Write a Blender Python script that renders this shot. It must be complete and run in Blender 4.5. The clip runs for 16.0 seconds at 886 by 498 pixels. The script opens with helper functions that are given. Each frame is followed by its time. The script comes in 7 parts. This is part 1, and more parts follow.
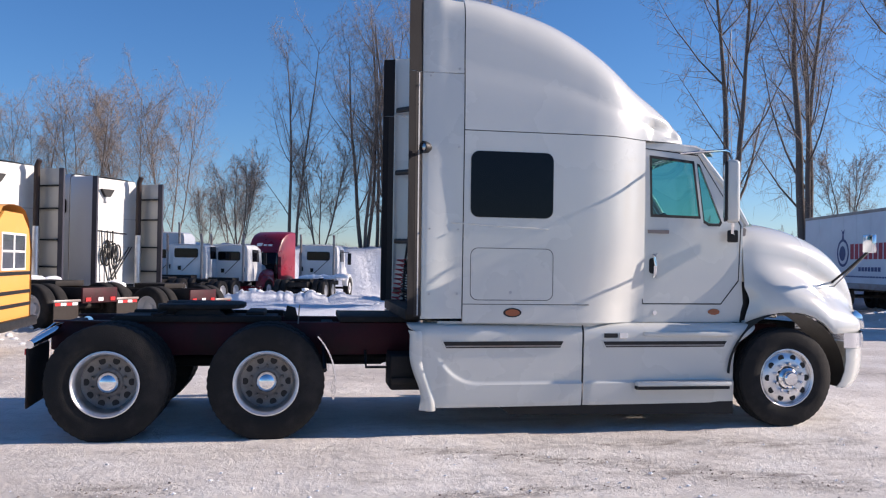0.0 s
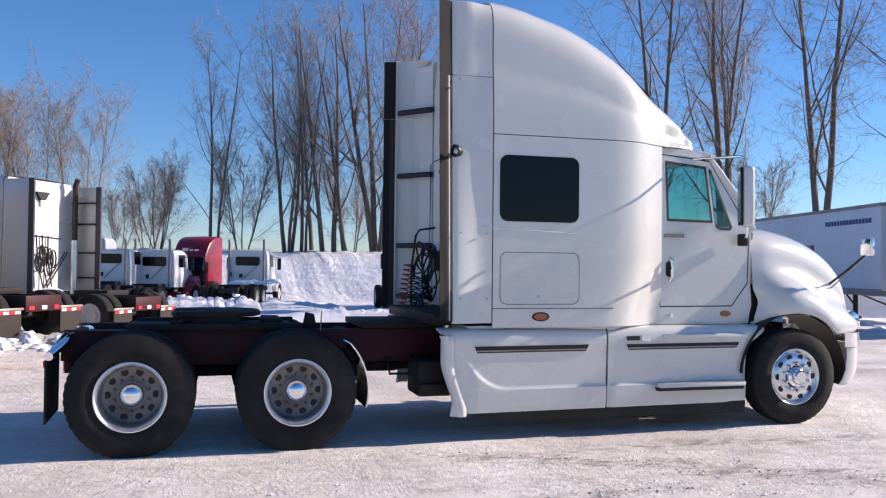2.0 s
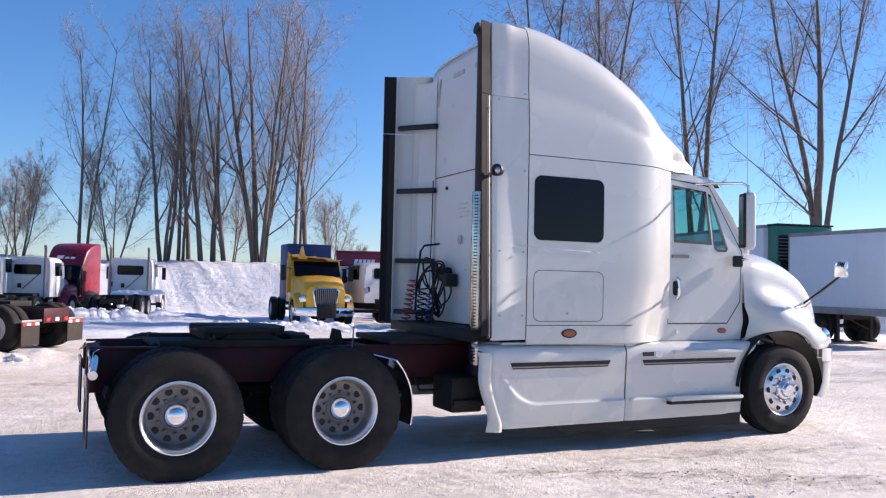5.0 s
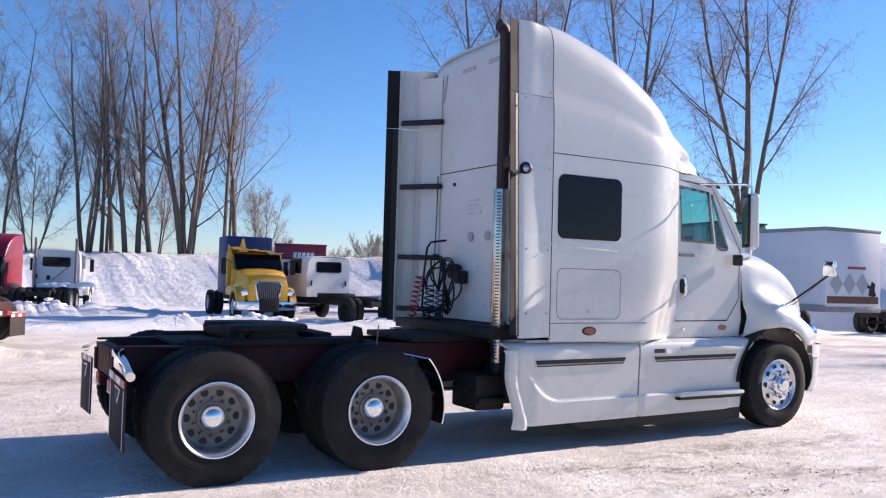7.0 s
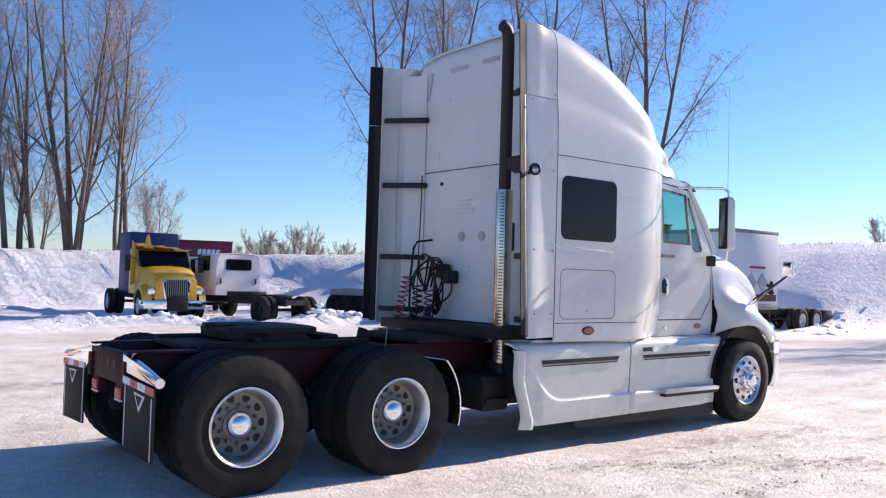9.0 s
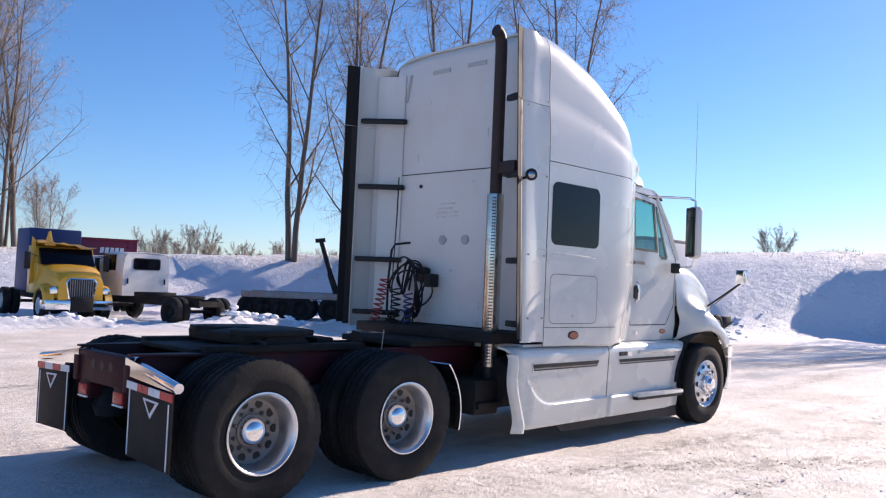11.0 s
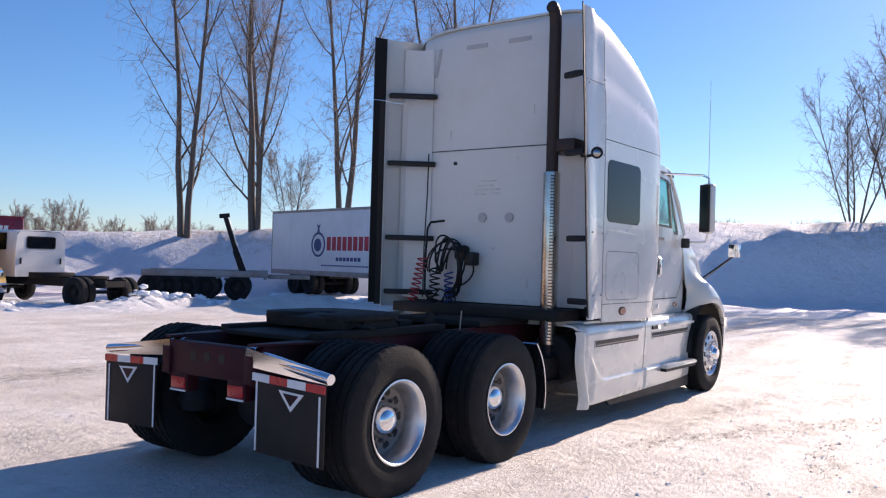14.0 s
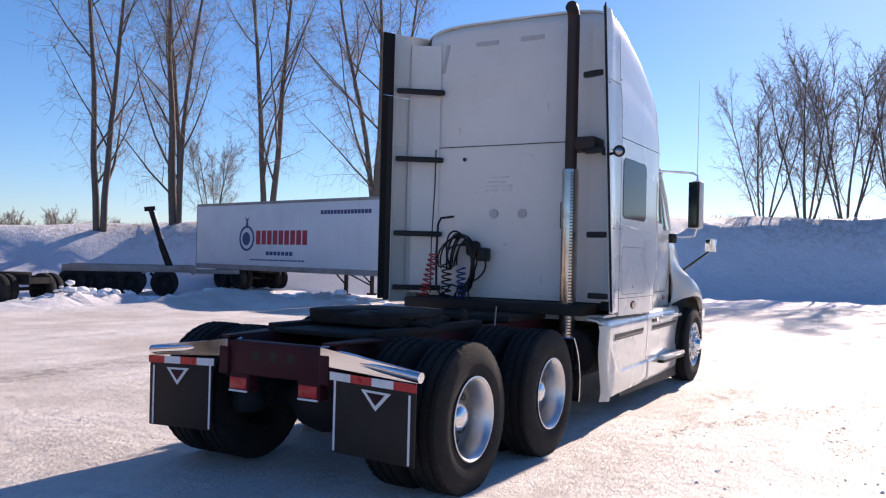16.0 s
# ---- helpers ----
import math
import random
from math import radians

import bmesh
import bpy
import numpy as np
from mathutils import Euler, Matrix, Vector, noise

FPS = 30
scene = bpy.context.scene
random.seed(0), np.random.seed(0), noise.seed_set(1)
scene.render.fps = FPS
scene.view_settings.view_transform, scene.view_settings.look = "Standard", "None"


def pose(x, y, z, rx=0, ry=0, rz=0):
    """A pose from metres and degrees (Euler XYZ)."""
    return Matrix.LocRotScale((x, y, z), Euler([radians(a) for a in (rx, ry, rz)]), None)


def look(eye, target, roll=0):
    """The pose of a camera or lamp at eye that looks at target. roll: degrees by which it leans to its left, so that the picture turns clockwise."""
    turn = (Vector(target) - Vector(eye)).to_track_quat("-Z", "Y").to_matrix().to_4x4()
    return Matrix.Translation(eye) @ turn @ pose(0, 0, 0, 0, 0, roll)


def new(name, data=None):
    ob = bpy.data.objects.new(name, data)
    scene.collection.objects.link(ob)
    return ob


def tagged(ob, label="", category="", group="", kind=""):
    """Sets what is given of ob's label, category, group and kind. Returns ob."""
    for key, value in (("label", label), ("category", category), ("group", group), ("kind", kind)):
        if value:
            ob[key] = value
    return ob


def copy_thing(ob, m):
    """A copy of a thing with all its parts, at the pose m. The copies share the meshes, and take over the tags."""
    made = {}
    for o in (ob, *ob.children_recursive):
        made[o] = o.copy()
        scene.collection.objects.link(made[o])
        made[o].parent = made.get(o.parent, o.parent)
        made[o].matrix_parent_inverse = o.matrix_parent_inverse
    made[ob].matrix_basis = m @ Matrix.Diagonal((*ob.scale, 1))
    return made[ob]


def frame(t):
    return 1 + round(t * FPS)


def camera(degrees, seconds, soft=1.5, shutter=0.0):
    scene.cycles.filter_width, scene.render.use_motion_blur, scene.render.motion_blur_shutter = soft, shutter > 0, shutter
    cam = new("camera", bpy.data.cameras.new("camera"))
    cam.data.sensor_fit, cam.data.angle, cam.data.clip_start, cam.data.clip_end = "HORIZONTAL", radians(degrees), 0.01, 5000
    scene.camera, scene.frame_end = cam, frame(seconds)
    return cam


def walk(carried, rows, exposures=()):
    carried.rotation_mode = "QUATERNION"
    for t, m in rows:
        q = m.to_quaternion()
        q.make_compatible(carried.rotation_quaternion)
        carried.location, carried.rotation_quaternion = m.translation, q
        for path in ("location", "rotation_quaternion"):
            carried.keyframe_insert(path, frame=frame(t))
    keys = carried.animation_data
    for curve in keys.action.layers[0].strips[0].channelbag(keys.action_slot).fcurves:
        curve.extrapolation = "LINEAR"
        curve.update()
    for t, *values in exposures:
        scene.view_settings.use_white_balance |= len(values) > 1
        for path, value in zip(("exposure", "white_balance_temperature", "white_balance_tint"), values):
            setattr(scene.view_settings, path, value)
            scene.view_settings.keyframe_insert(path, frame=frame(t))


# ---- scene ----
cam = camera(55.4, 16.0, soft=1.2)
PATH = [
    (0, (1.694, -8.624, 1.564), (2.021, -6.651, 1.595), 0.9),
    (0.5, (1.486, -8.531, 1.595), (1.872, -6.569, 1.623), 0.5),
    (1, (1.158, -8.504, 1.591), (1.601, -6.554, 1.622), 2.7),
    (1.5, (0.908, -8.475, 1.599), (1.416, -6.541, 1.646), 1.5),
    (2, (0.677, -8.333, 1.552), (1.208, -6.405, 1.596), 0.6),
    (2.5, (0.447, -8.226, 1.568), (1.01, -6.307, 1.618), 1.0),
    (3, (0.124, -8.172, 1.564), (0.726, -6.266, 1.616), 1.6),
    (3.5, (-0.111, -8.159, 1.577), (0.559, -6.276, 1.639), 1.9),
    (4, (-0.303, -8.008, 1.556), (0.407, -6.139, 1.625), 0.2),
    (4.5, (-0.508, -7.905, 1.565), (0.258, -6.059, 1.651), 1.5),
    (5, (-0.811, -7.857, 1.573), (0.023, -6.041, 1.65), 1.3),
    (5.2, (-0.889, -7.852, 1.596), (-0.029, -6.048, 1.672), 1.6),
    (7.3, (-1.768, -7.295, 1.585), (-0.728, -5.588, 1.646), 2.2),
    (7.5, (-1.85, -7.247, 1.574), (-0.786, -5.555, 1.631), 2.5),
    (8, (-1.996, -7.005, 1.568), (-0.89, -5.34, 1.619), 1.1),
    (8.5, (-2.189, -6.847, 1.573), (-1.035, -5.216, 1.637), 1.8),
    (9, (-2.511, -6.712, 1.585), (-1.286, -5.133, 1.652), 1.7),
    (9.5, (-2.665, -6.584, 1.567), (-1.393, -5.042, 1.64), 1.1),
    (10, (-2.807, -6.358, 1.562), (-1.494, -4.851, 1.642), -0.3),
    (10.2, (-2.868, -6.293, 1.557), (-1.542, -4.799, 1.642), 1.2),
    (12.3, (-3.709, -5.484, 1.547), (-2.203, -4.17, 1.614), 1.6),
    (12.5, (-3.798, -5.346, 1.545), (-2.276, -4.051, 1.605), 2.2),
    (13, (-4.019, -5.131, 1.564), (-2.452, -3.889, 1.609), 2.2),
    (13.5, (-4.124, -4.874, 1.533), (-2.534, -3.662, 1.57), 1.7),
    (14, (-4.23, -4.647, 1.548), (-2.614, -3.469, 1.579), 1.6),
    (14.5, (-4.472, -4.411, 1.553), (-2.822, -3.282, 1.591), 1.2),
    (15, (-4.627, -4.239, 1.56), (-2.944, -3.159, 1.603), 1.7),
    (15.5, (-4.734, -3.981, 1.538), (-3.021, -2.949, 1.574), 1.6),
    (16, (-4.849, -3.751, 1.549), (-3.113, -2.757, 1.569), 1.4),
]
walk(cam, [(t, look(eye, target, roll)) for t, eye, target, roll in PATH], exposures=((0, 0.34, 6060, 17), (1.5, 0.44, 6080, 18), (3.5, 0.64, 6100, 19), (9.0, 0.67, 6220, 20), (12.5, 0.52, 6310, 20), (16, 0.45, 6370, 22)))

# ---- world, sun ----
SUN_AZ, SUN_EL = -1.5, 24.0          # degrees from the lorry's heading, and above the ground
w = bpy.data.worlds.new("sky")
scene.world = w
w.use_nodes = True
nt = w.node_tree
sky = nt.nodes.new("ShaderNodeTexSky")
sky.sky_type = "NISHITA"
sky.sun_disc = False
sky.sun_elevation = radians(SUN_EL)
sky.sun_rotation = radians(90 - SUN_AZ)
sky.altitude = 100
sky.air_density = 1.0
sky.dust_density = 0.15
sky.ozone_density = 6.0
hue = nt.nodes.new("ShaderNodeHueSaturation")
hue.inputs["Saturation"].default_value = 1.09
nt.links.new(sky.outputs[0], hue.inputs["Color"])
nt.links.new(hue.outputs[0], nt.nodes["Background"].inputs[0])
nt.nodes["Background"].inputs[1].default_value = 0.099
sl = bpy.data.lights.new("sun", "SUN")
sl.energy, sl.angle, sl.color = 5.9, radians(0.53), (1.0, 0.85, 0.68)
so = new("sun", sl)
sd = Vector((math.cos(radians(SUN_EL)) * math.cos(radians(SUN_AZ)), math.cos(radians(SUN_EL)) * math.sin(radians(SUN_AZ)), math.sin(radians(SUN_EL))))
so.matrix_world = look(sd * 60, (0, 0, 0))


# ---- materials ----
def mat(name, base, rough=0.5, metal=0.0, vary=0.15, scale=8.0, fine=60.0, bump=0.0, second=None, amount=0.5, coat=0.0, rvar=0.1, edge=(0.45, 0.65), spec=0.5):
    """Two scales of noise in the colour and the gloss, and a fine relief; second: a stain's colour."""
    m = bpy.data.materials.new(name)
    m.use_nodes = True
    n, l = m.node_tree.nodes, m.node_tree.links
    b = n["Principled BSDF"]
    tc = n.new("ShaderNodeTexCoord")
    geo = tc.outputs["Object"]
    n1, n2 = n.new("ShaderNodeTexNoise"), n.new("ShaderNodeTexNoise")
    n1.inputs["Scale"].default_value, n2.inputs["Scale"].default_value = scale, fine
    n1.inputs["Detail"].default_value = 6
    n2.inputs["Detail"].default_value = 4
    l.new(geo, n1.inputs["Vector"])
    l.new(geo, n2.inputs["Vector"])
    mx = n.new("ShaderNodeMix")
    mx.data_type = "RGBA"
    lo = [max(0, c * (1 - vary)) for c in base]
    hi = [min(1, c * (1 + vary)) for c in base]
    mx.inputs["A"].default_value, mx.inputs["B"].default_value = (*lo, 1), (*hi, 1)
    add = n.new("ShaderNodeMath")
    add.operation = "ADD"
    sub = n.new("ShaderNodeMath")
    sub.operation = "MULTIPLY_ADD"
    sub.inputs[1].default_value, sub.inputs[2].default_value = 0.6, -0.1
    l.new(n2.outputs["Fac"], sub.inputs[0])
    half = n.new("ShaderNodeMath")
    half.operation = "MULTIPLY"
    half.inputs[1].default_value = 0.6
    l.new(n1.outputs["Fac"], half.inputs[0])
    l.new(half.outputs[0], add.inputs[0])
    l.new(sub.outputs[0], add.inputs[1])
    l.new(add.outputs[0], mx.inputs["Factor"])
    col = mx.outputs["Result"]
    if second:
        n3 = n.new("ShaderNodeTexNoise")
        n3.inputs["Scale"].default_value, n3.inputs["Detail"].default_value, n3.inputs["Roughness"].default_value = scale * 0.45, 8, 0.65
        l.new(geo, n3.inputs["Vector"])
        r = n.new("ShaderNodeMapRange")
        r.inputs["From Min"].default_value, r.inputs["From Max"].default_value = edge
        r.inputs["To Max"].default_value = amount
        l.new(n3.outputs["Fac"], r.inputs["Value"])
        m2 = n.new("ShaderNodeMix")
        m2.data_type = "RGBA"
        m2.inputs["B"].default_value = (*second, 1)
        l.new(r.outputs[0], m2.inputs["Factor"])
        l.new(col, m2.inputs["A"])
        col = m2.outputs["Result"]
    l.new(col, b.inputs["Base Color"])
    rr = n.new("ShaderNodeMapRange")
    rr.inputs["To Min"].default_value, rr.inputs["To Max"].default_value = max(0.02, rough - rvar), min(1, rough + rvar)
    l.new(n1.outputs["Fac"], rr.inputs["Value"])
    l.new(rr.outputs[0], b.inputs["Roughness"])
    b.inputs["Metallic"].default_value = metal
    b.inputs["Coat Weight"].default_value = coat
    b.inputs["Specular IOR Level"].default_value = spec
    b.inputs["Coat Roughness"].default_value = 0.08
    if bump:
        bp = n.new("ShaderNodeBump")
        bp.inputs["Strength"].default_value, bp.inputs["Distance"].default_value = bump, 0.01
        l.new(n2.outputs["Fac"], bp.inputs["Height"])
        l.new(bp.outputs[0], b.inputs["Normal"])
    return m


def glass(name, tint, rough=0.02, seen=0.5):
    m = bpy.data.materials.new(name)
    m.use_nodes = True
    n, l = m.node_tree.nodes, m.node_tree.links
    n.remove(n["Principled BSDF"])
    t, g, f, x = n.new("ShaderNodeBsdfTransparent"), n.new("ShaderNodeBsdfGlossy"), n.new("ShaderNodeLayerWeight"), n.new("ShaderNodeMixShader")
    t.inputs[0].default_value = (*tint, 1)
    g.inputs["Roughness"].default_value = rough
    f.inputs["Blend"].default_value = 0.5
    k = n.new("ShaderNodeMath")
    k.operation, k.inputs[1].default_value = "POWER", 5.0
    v = n.new("ShaderNodeMath")
    v.operation, v.inputs[1].default_value, v.inputs[2].default_value = "MULTIPLY_ADD", 0.93, 0.06
    l.new(f.outputs["Facing"], k.inputs[0])
    l.new(k.outputs[0], v.inputs[0])
    l.new(v.outputs[0], x.inputs[0])
    l.new(t.outputs[0], x.inputs[1])
    l.new(g.outputs[0], x.inputs[2])
    l.new(x.outputs[0], n["Material Output"].inputs[0])
    return m


WHITE = mat("white_paint", (0.605, 0.61, 0.57), 0.27, vary=0.02, scale=1.2, fine=30, second=(0.58, 0.57, 0.53), amount=0.2, coat=0.8, rvar=0.05, edge=(0.25, 0.85))
# Flat grey painted in for the shade inside the locker door's groove.
SEAM = mat("shaded_panel_gap", (0.10, 0.10, 0.10), 0.8, vary=0.2, scale=6)
# Tan base painted in for warm reflections of ground and lorry; brown blotches over it.
SHIELD = mat("warm_reflection_chrome", (0.66, 0.60, 0.52), 0.24, 1.0, vary=0.15, scale=6, fine=50, second=(0.34, 0.22, 0.13), amount=0.6)
BACKWHITE = mat("dull_white_wall", (0.69, 0.685, 0.655), 0.45, vary=0.05, scale=1.6, fine=40, second=(0.50, 0.47, 0.42), amount=0.3, coat=0.1)
BLACK = mat("black_plastic", (0.013, 0.013, 0.014), 0.5, vary=0.3, scale=6, fine=90, bump=0.15, spec=0.35)
RUBBER = mat("tyre_rubber", (0.013, 0.0126, 0.0126), 0.85, vary=0.3, scale=7, fine=110, bump=0.35, second=(0.046, 0.040, 0.035), amount=0.55, spec=0.3)
SEAL = mat("rubber_edge", (0.018, 0.017, 0.018), 0.8, vary=0.3, scale=4, fine=60, bump=0.1, spec=0.2)
BROWNSTRIP = mat("weathered_edge_trim", (0.040, 0.036, 0.034), 0.7, vary=0.25, scale=3, fine=40, spec=0.15)
CHROME = mat("chrome", (0.85, 0.85, 0.86), 0.10, 1.0, vary=0.05, scale=5, fine=60, rvar=0.05)
ALU = mat("polished_aluminium", (0.76, 0.76, 0.77), 0.36, 1.0, vary=0.12, scale=9, fine=70, second=(0.42, 0.40, 0.38), amount=0.4)
WHEELGREY = mat("dirty_wheel_disc", (0.20, 0.19, 0.18), 0.5, 0.55, vary=0.25, scale=9, fine=60, second=(0.10, 0.09, 0.085), amount=0.6)
REDFRAME = mat("maroon_frame_paint", (0.048, 0.004, 0.009), 0.6, vary=0.35, scale=5, fine=45, bump=0.15, second=(0.014, 0.008, 0.0075), amount=0.7, spec=0.3)
GREASE = mat("greasy_black_steel", (0.014, 0.0125, 0.012), 0.7, 0.0, vary=0.4, scale=7, fine=60, bump=0.4, second=(0.035, 0.028, 0.024), amount=0.5, spec=0.3)
WORN = mat("worn_label_patch", (0.67, 0.655, 0.62), 0.6, vary=0.12, scale=14, fine=80, second=(0.40, 0.37, 0.33), amount=0.6)
# Metal darkened so the door mirrors look as if they reflect something dim.
MIRRORGLASS = mat("dimmed_mirror", (0.38, 0.37, 0.36), 0.16, 1.0, vary=0.1, scale=5)
DIRT = mat("frozen_dirt", (0.30, 0.255, 0.21), 0.9, vary=0.35, scale=12, fine=60, bump=0.4)
EXHAUST = mat("burnt_exhaust_pipe", (0.034, 0.021, 0.018), 0.6, 0.2, vary=0.3, scale=4, fine=40)
DARKGLASS = mat("dark_tinted_glass", (0.004, 0.004, 0.007), 0.06, vary=0.2, scale=2, fine=8, rvar=0.03, spec=0.22)
TEAL = glass("green_tinted_glass", (0.42, 0.70, 0.64))
AMBER = mat("amber_lens", (0.32, 0.075, 0.02), 0.2, vary=0.2, scale=20, fine=90, coat=0.5)
REDLENS = mat("red_reflector", (0.55, 0.03, 0.03), 0.3, vary=0.15, scale=20, fine=90)
WHITELENS = mat("white_reflector", (0.78, 0.78, 0.78), 0.3, vary=0.08, scale=20, fine=90)
REDHOSE = mat("red_air_hose", (0.35, 0.03, 0.04), 0.4, vary=0.2)
BLUEHOSE = mat("blue_air_hose", (0.03, 0.06, 0.22), 0.4, vary=0.2)
FLAP = mat("mud_flap", (0.026, 0.019, 0.015), 0.7, vary=0.2, scale=3, fine=40, second=(0.045, 0.040, 0.037), amount=0.5, spec=0.3)
GREYCLOTH = mat("grey_seat", (0.10, 0.10, 0.11), 0.85, vary=0.2, scale=8, fine=120, bump=0.2)
GREYMARK = mat("faded_grey_decal", (0.42, 0.42, 0.42), 0.5, vary=0.15, scale=8)
GREYPAINT = mat("grey_lorry_paint", (0.42, 0.45, 0.50), 0.35, vary=0.06, scale=1.5, coat=0.3)
OFFWHITE = mat("weathered_white_lorry", (0.70, 0.70, 0.69), 0.4, vary=0.06, scale=2, second=(0.5, 0.48, 0.45), amount=0.35, coat=0.2)
CREAM = mat("faring_inner_face", (0.52, 0.49, 0.42), 0.6, vary=0.1, scale=2)
CRIMSON = mat("red_lorry_paint", (0.24, 0.008, 0.022), 0.3, vary=0.1, scale=2, coat=0.4)
YELLOW = mat("yellow_lorry_paint", (0.75, 0.40, 0.02), 0.35, vary=0.1, scale=2, coat=0.3, second=(0.4, 0.25, 0.08), amount=0.4)
BLUEBOX = mat("blue_box_body", (0.010, 0.030, 0.13), 0.5, vary=0.15, scale=2)
ORANGE = mat("school_bus_orange", (0.74, 0.36, 0.08), 0.4, vary=0.06, scale=2, coat=0.2)
GREEN = mat("green_fridge_unit", (0.02, 0.17, 0.11), 0.45, vary=0.15, scale=3, second=(0.1, 0.2, 0.16), amount=0.4)
TRAILERWHITE = mat("trailer_side_white", (0.68, 0.69, 0.71), 0.45, vary=0.04, scale=1.2, second=(0.52, 0.52, 0.54), amount=0.4)
RAIL = mat("trailer_rail", (0.30, 0.29, 0.28), 0.5, 0.4, vary=0.2, scale=4, second=(0.2, 0.1, 0.06), amount=0.5)
RUST = mat("rusty_steel", (0.16, 0.08, 0.05), 0.8, vary=0.35, scale=5, fine=40, bump=0.3)
SIGNRED = mat("sign_red", (0.40, 0.02, 0.04), 0.5, vary=0.1)
SIGNBLUE = mat("sign_blue", (0.03, 0.05, 0.16), 0.5, vary=0.1)
SNOWLUMP = mat("clean_snow", (0.86, 0.88, 0.91), 0.7, vary=0.05, scale=2, fine=30, bump=0.5)
BARK = mat("bark", (0.120, 0.100, 0.085), 0.9, vary=0.3, scale=5, fine=30, bump=0.6)
TWIG = mat("twigs", (0.26, 0.212, 0.176), 0.9, vary=0.25, scale=1, fine=10)
PALEWHEEL = mat("pale_steel_wheel", (0.62, 0.62, 0.62), 0.5, 0.1, vary=0.1, scale=6, second=(0.35, 0.33, 0.3), amount=0.4)


def snow_material():
    m = bpy.data.materials.new("packed_snow")
    m.use_nodes = True
    n, l = m.node_tree.nodes, m.node_tree.links
    b = n["Principled BSDF"]
    tc = n.new("ShaderNodeTexCoord").outputs["Object"]

    def noise(scale, detail, rough, stretch=None):
        k = n.new("ShaderNodeTexNoise")
        k.inputs["Scale"].default_value, k.inputs["Detail"].default_value, k.inputs["Roughness"].default_value = scale, detail, rough
        if stretch:
            mp = n.new("ShaderNodeMapping")
            mp.inputs["Scale"].default_value = stretch
            mp.inputs["Rotation"].default_value = (0, 0, radians(20))
            l.new(tc, mp.inputs["Vector"])
            l.new(mp.outputs[0], k.inputs["Vector"])
        else:
            l.new(tc, k.inputs["Vector"])
        return k.outputs["Fac"]

    def ramp(v, a, c):
        r = n.new("ShaderNodeMapRange")
        r.inputs["From Min"].default_value, r.inputs["From Max"].default_value = a, c
        l.new(v, r.inputs["Value"])
        return r.outputs[0]

    def mix(f, a, c):
        x = n.new("ShaderNodeMix")
        x.data_type = "RGBA"
        l.new(f, x.inputs["Factor"])
        for s, v in (("A", a), ("B", c)):
            if isinstance(v, tuple):
                x.inputs[s].default_value = (*v, 1)
            else:
                l.new(v, x.inputs[s])
        return x.outputs["Result"]

    def times(a, c):
        x = n.new("ShaderNodeMath")
        x.operation = "MULTIPLY"
        l.new(a, x.inputs[0])
        if isinstance(c, float):
            x.inputs[1].default_value = c
        else:
            l.new(c, x.inputs[1])
        return x.outputs[0]
    yard = n.new("ShaderNodeAttribute")
    yard.attribute_name = "yard"
    yf = yard.outputs["Fac"]
    clean = mix(noise(0.8, 5, 0.6), (0.78, 0.80, 0.84), (0.88, 0.89, 0.91))
    clean = mix(times(ramp(noise(2.6, 9, 0.75), 0.55, 0.66), 0.35), clean, (0.52, 0.48, 0.44))
    weedy = n.new("ShaderNodeAttribute")
    weedy.attribute_name = "weedy"
    clean = mix(times(times(ramp(noise(2.2, 8, 0.75), 0.44, 0.58), weedy.outputs["Fac"]), 0.75), clean, (0.36, 0.30, 0.245))
    packed = mix(ramp(noise(0.45, 7, 0.62), 0.38, 0.62), (0.60, 0.548, 0.488), (0.83, 0.793, 0.738))
    packed = mix(times(ramp(noise(1.7, 9, 0.72), 0.50, 0.62), 0.5), packed, (0.58, 0.53, 0.475))
    packed = mix(times(ramp(noise(1.1, 8, 0.7, (0.35, 1.6, 1)), 0.53, 0.66), 0.55), packed, (0.50, 0.45, 0.395))
    packed = mix(times(ramp(noise(7, 8, 0.75), 0.54, 0.64), 0.4), packed, (0.46, 0.415, 0.365))
    packed = mix(times(ramp(noise(26, 5, 0.7), 0.58, 0.68), 0.5), packed, (0.34, 0.30, 0.26))
    dirt = n.new("ShaderNodeAttribute")
    dirt.attribute_name = "dirt"
    packed = mix(times(times(ramp(noise(5.0, 9, 0.8, (0.8, 1.5, 1)), 0.42, 0.58), dirt.outputs["Fac"]), 0.85), packed, (0.20, 0.17, 0.14))
    l.new(mix(yf, clean, packed), b.inputs["Base Color"])
    rgh = n.new("ShaderNodeMapRange")
    rgh.inputs["To Min"].default_value, rgh.inputs["To Max"].default_value = 0.45, 0.85
    l.new(noise(1.4, 6, 0.6), rgh.inputs["Value"])
    l.new(rgh.outputs[0], b.inputs["Roughness"])
    bp = n.new("ShaderNodeBump")
    bp.inputs["Strength"].default_value, bp.inputs["Distance"].default_value = 0.8, 0.05
    ad = n.new("ShaderNodeMath")
    ad.operation = "ADD"
    l.new(noise(6, 8, 0.7), ad.inputs[0])
    l.new(times(noise(38, 5, 0.7), 0.35), ad.inputs[1])
    inv = n.new("ShaderNodeMath")
    inv.operation = "SUBTRACT"
    inv.inputs[0].default_value = 1.0
    l.new(yf, inv.inputs[1])
    drift = n.new("ShaderNodeMath")
    drift.operation = "ADD"
    l.new(ad.outputs[0], drift.inputs[0])
    l.new(times(times(noise(1.0, 7, 0.72), 6.0), inv.outputs[0]), drift.inputs[1])
    l.new(drift.outputs[0], bp.inputs["Height"])
    l.new(bp.outputs[0], b.inputs["Normal"])
    return m


SNOW = snow_material()


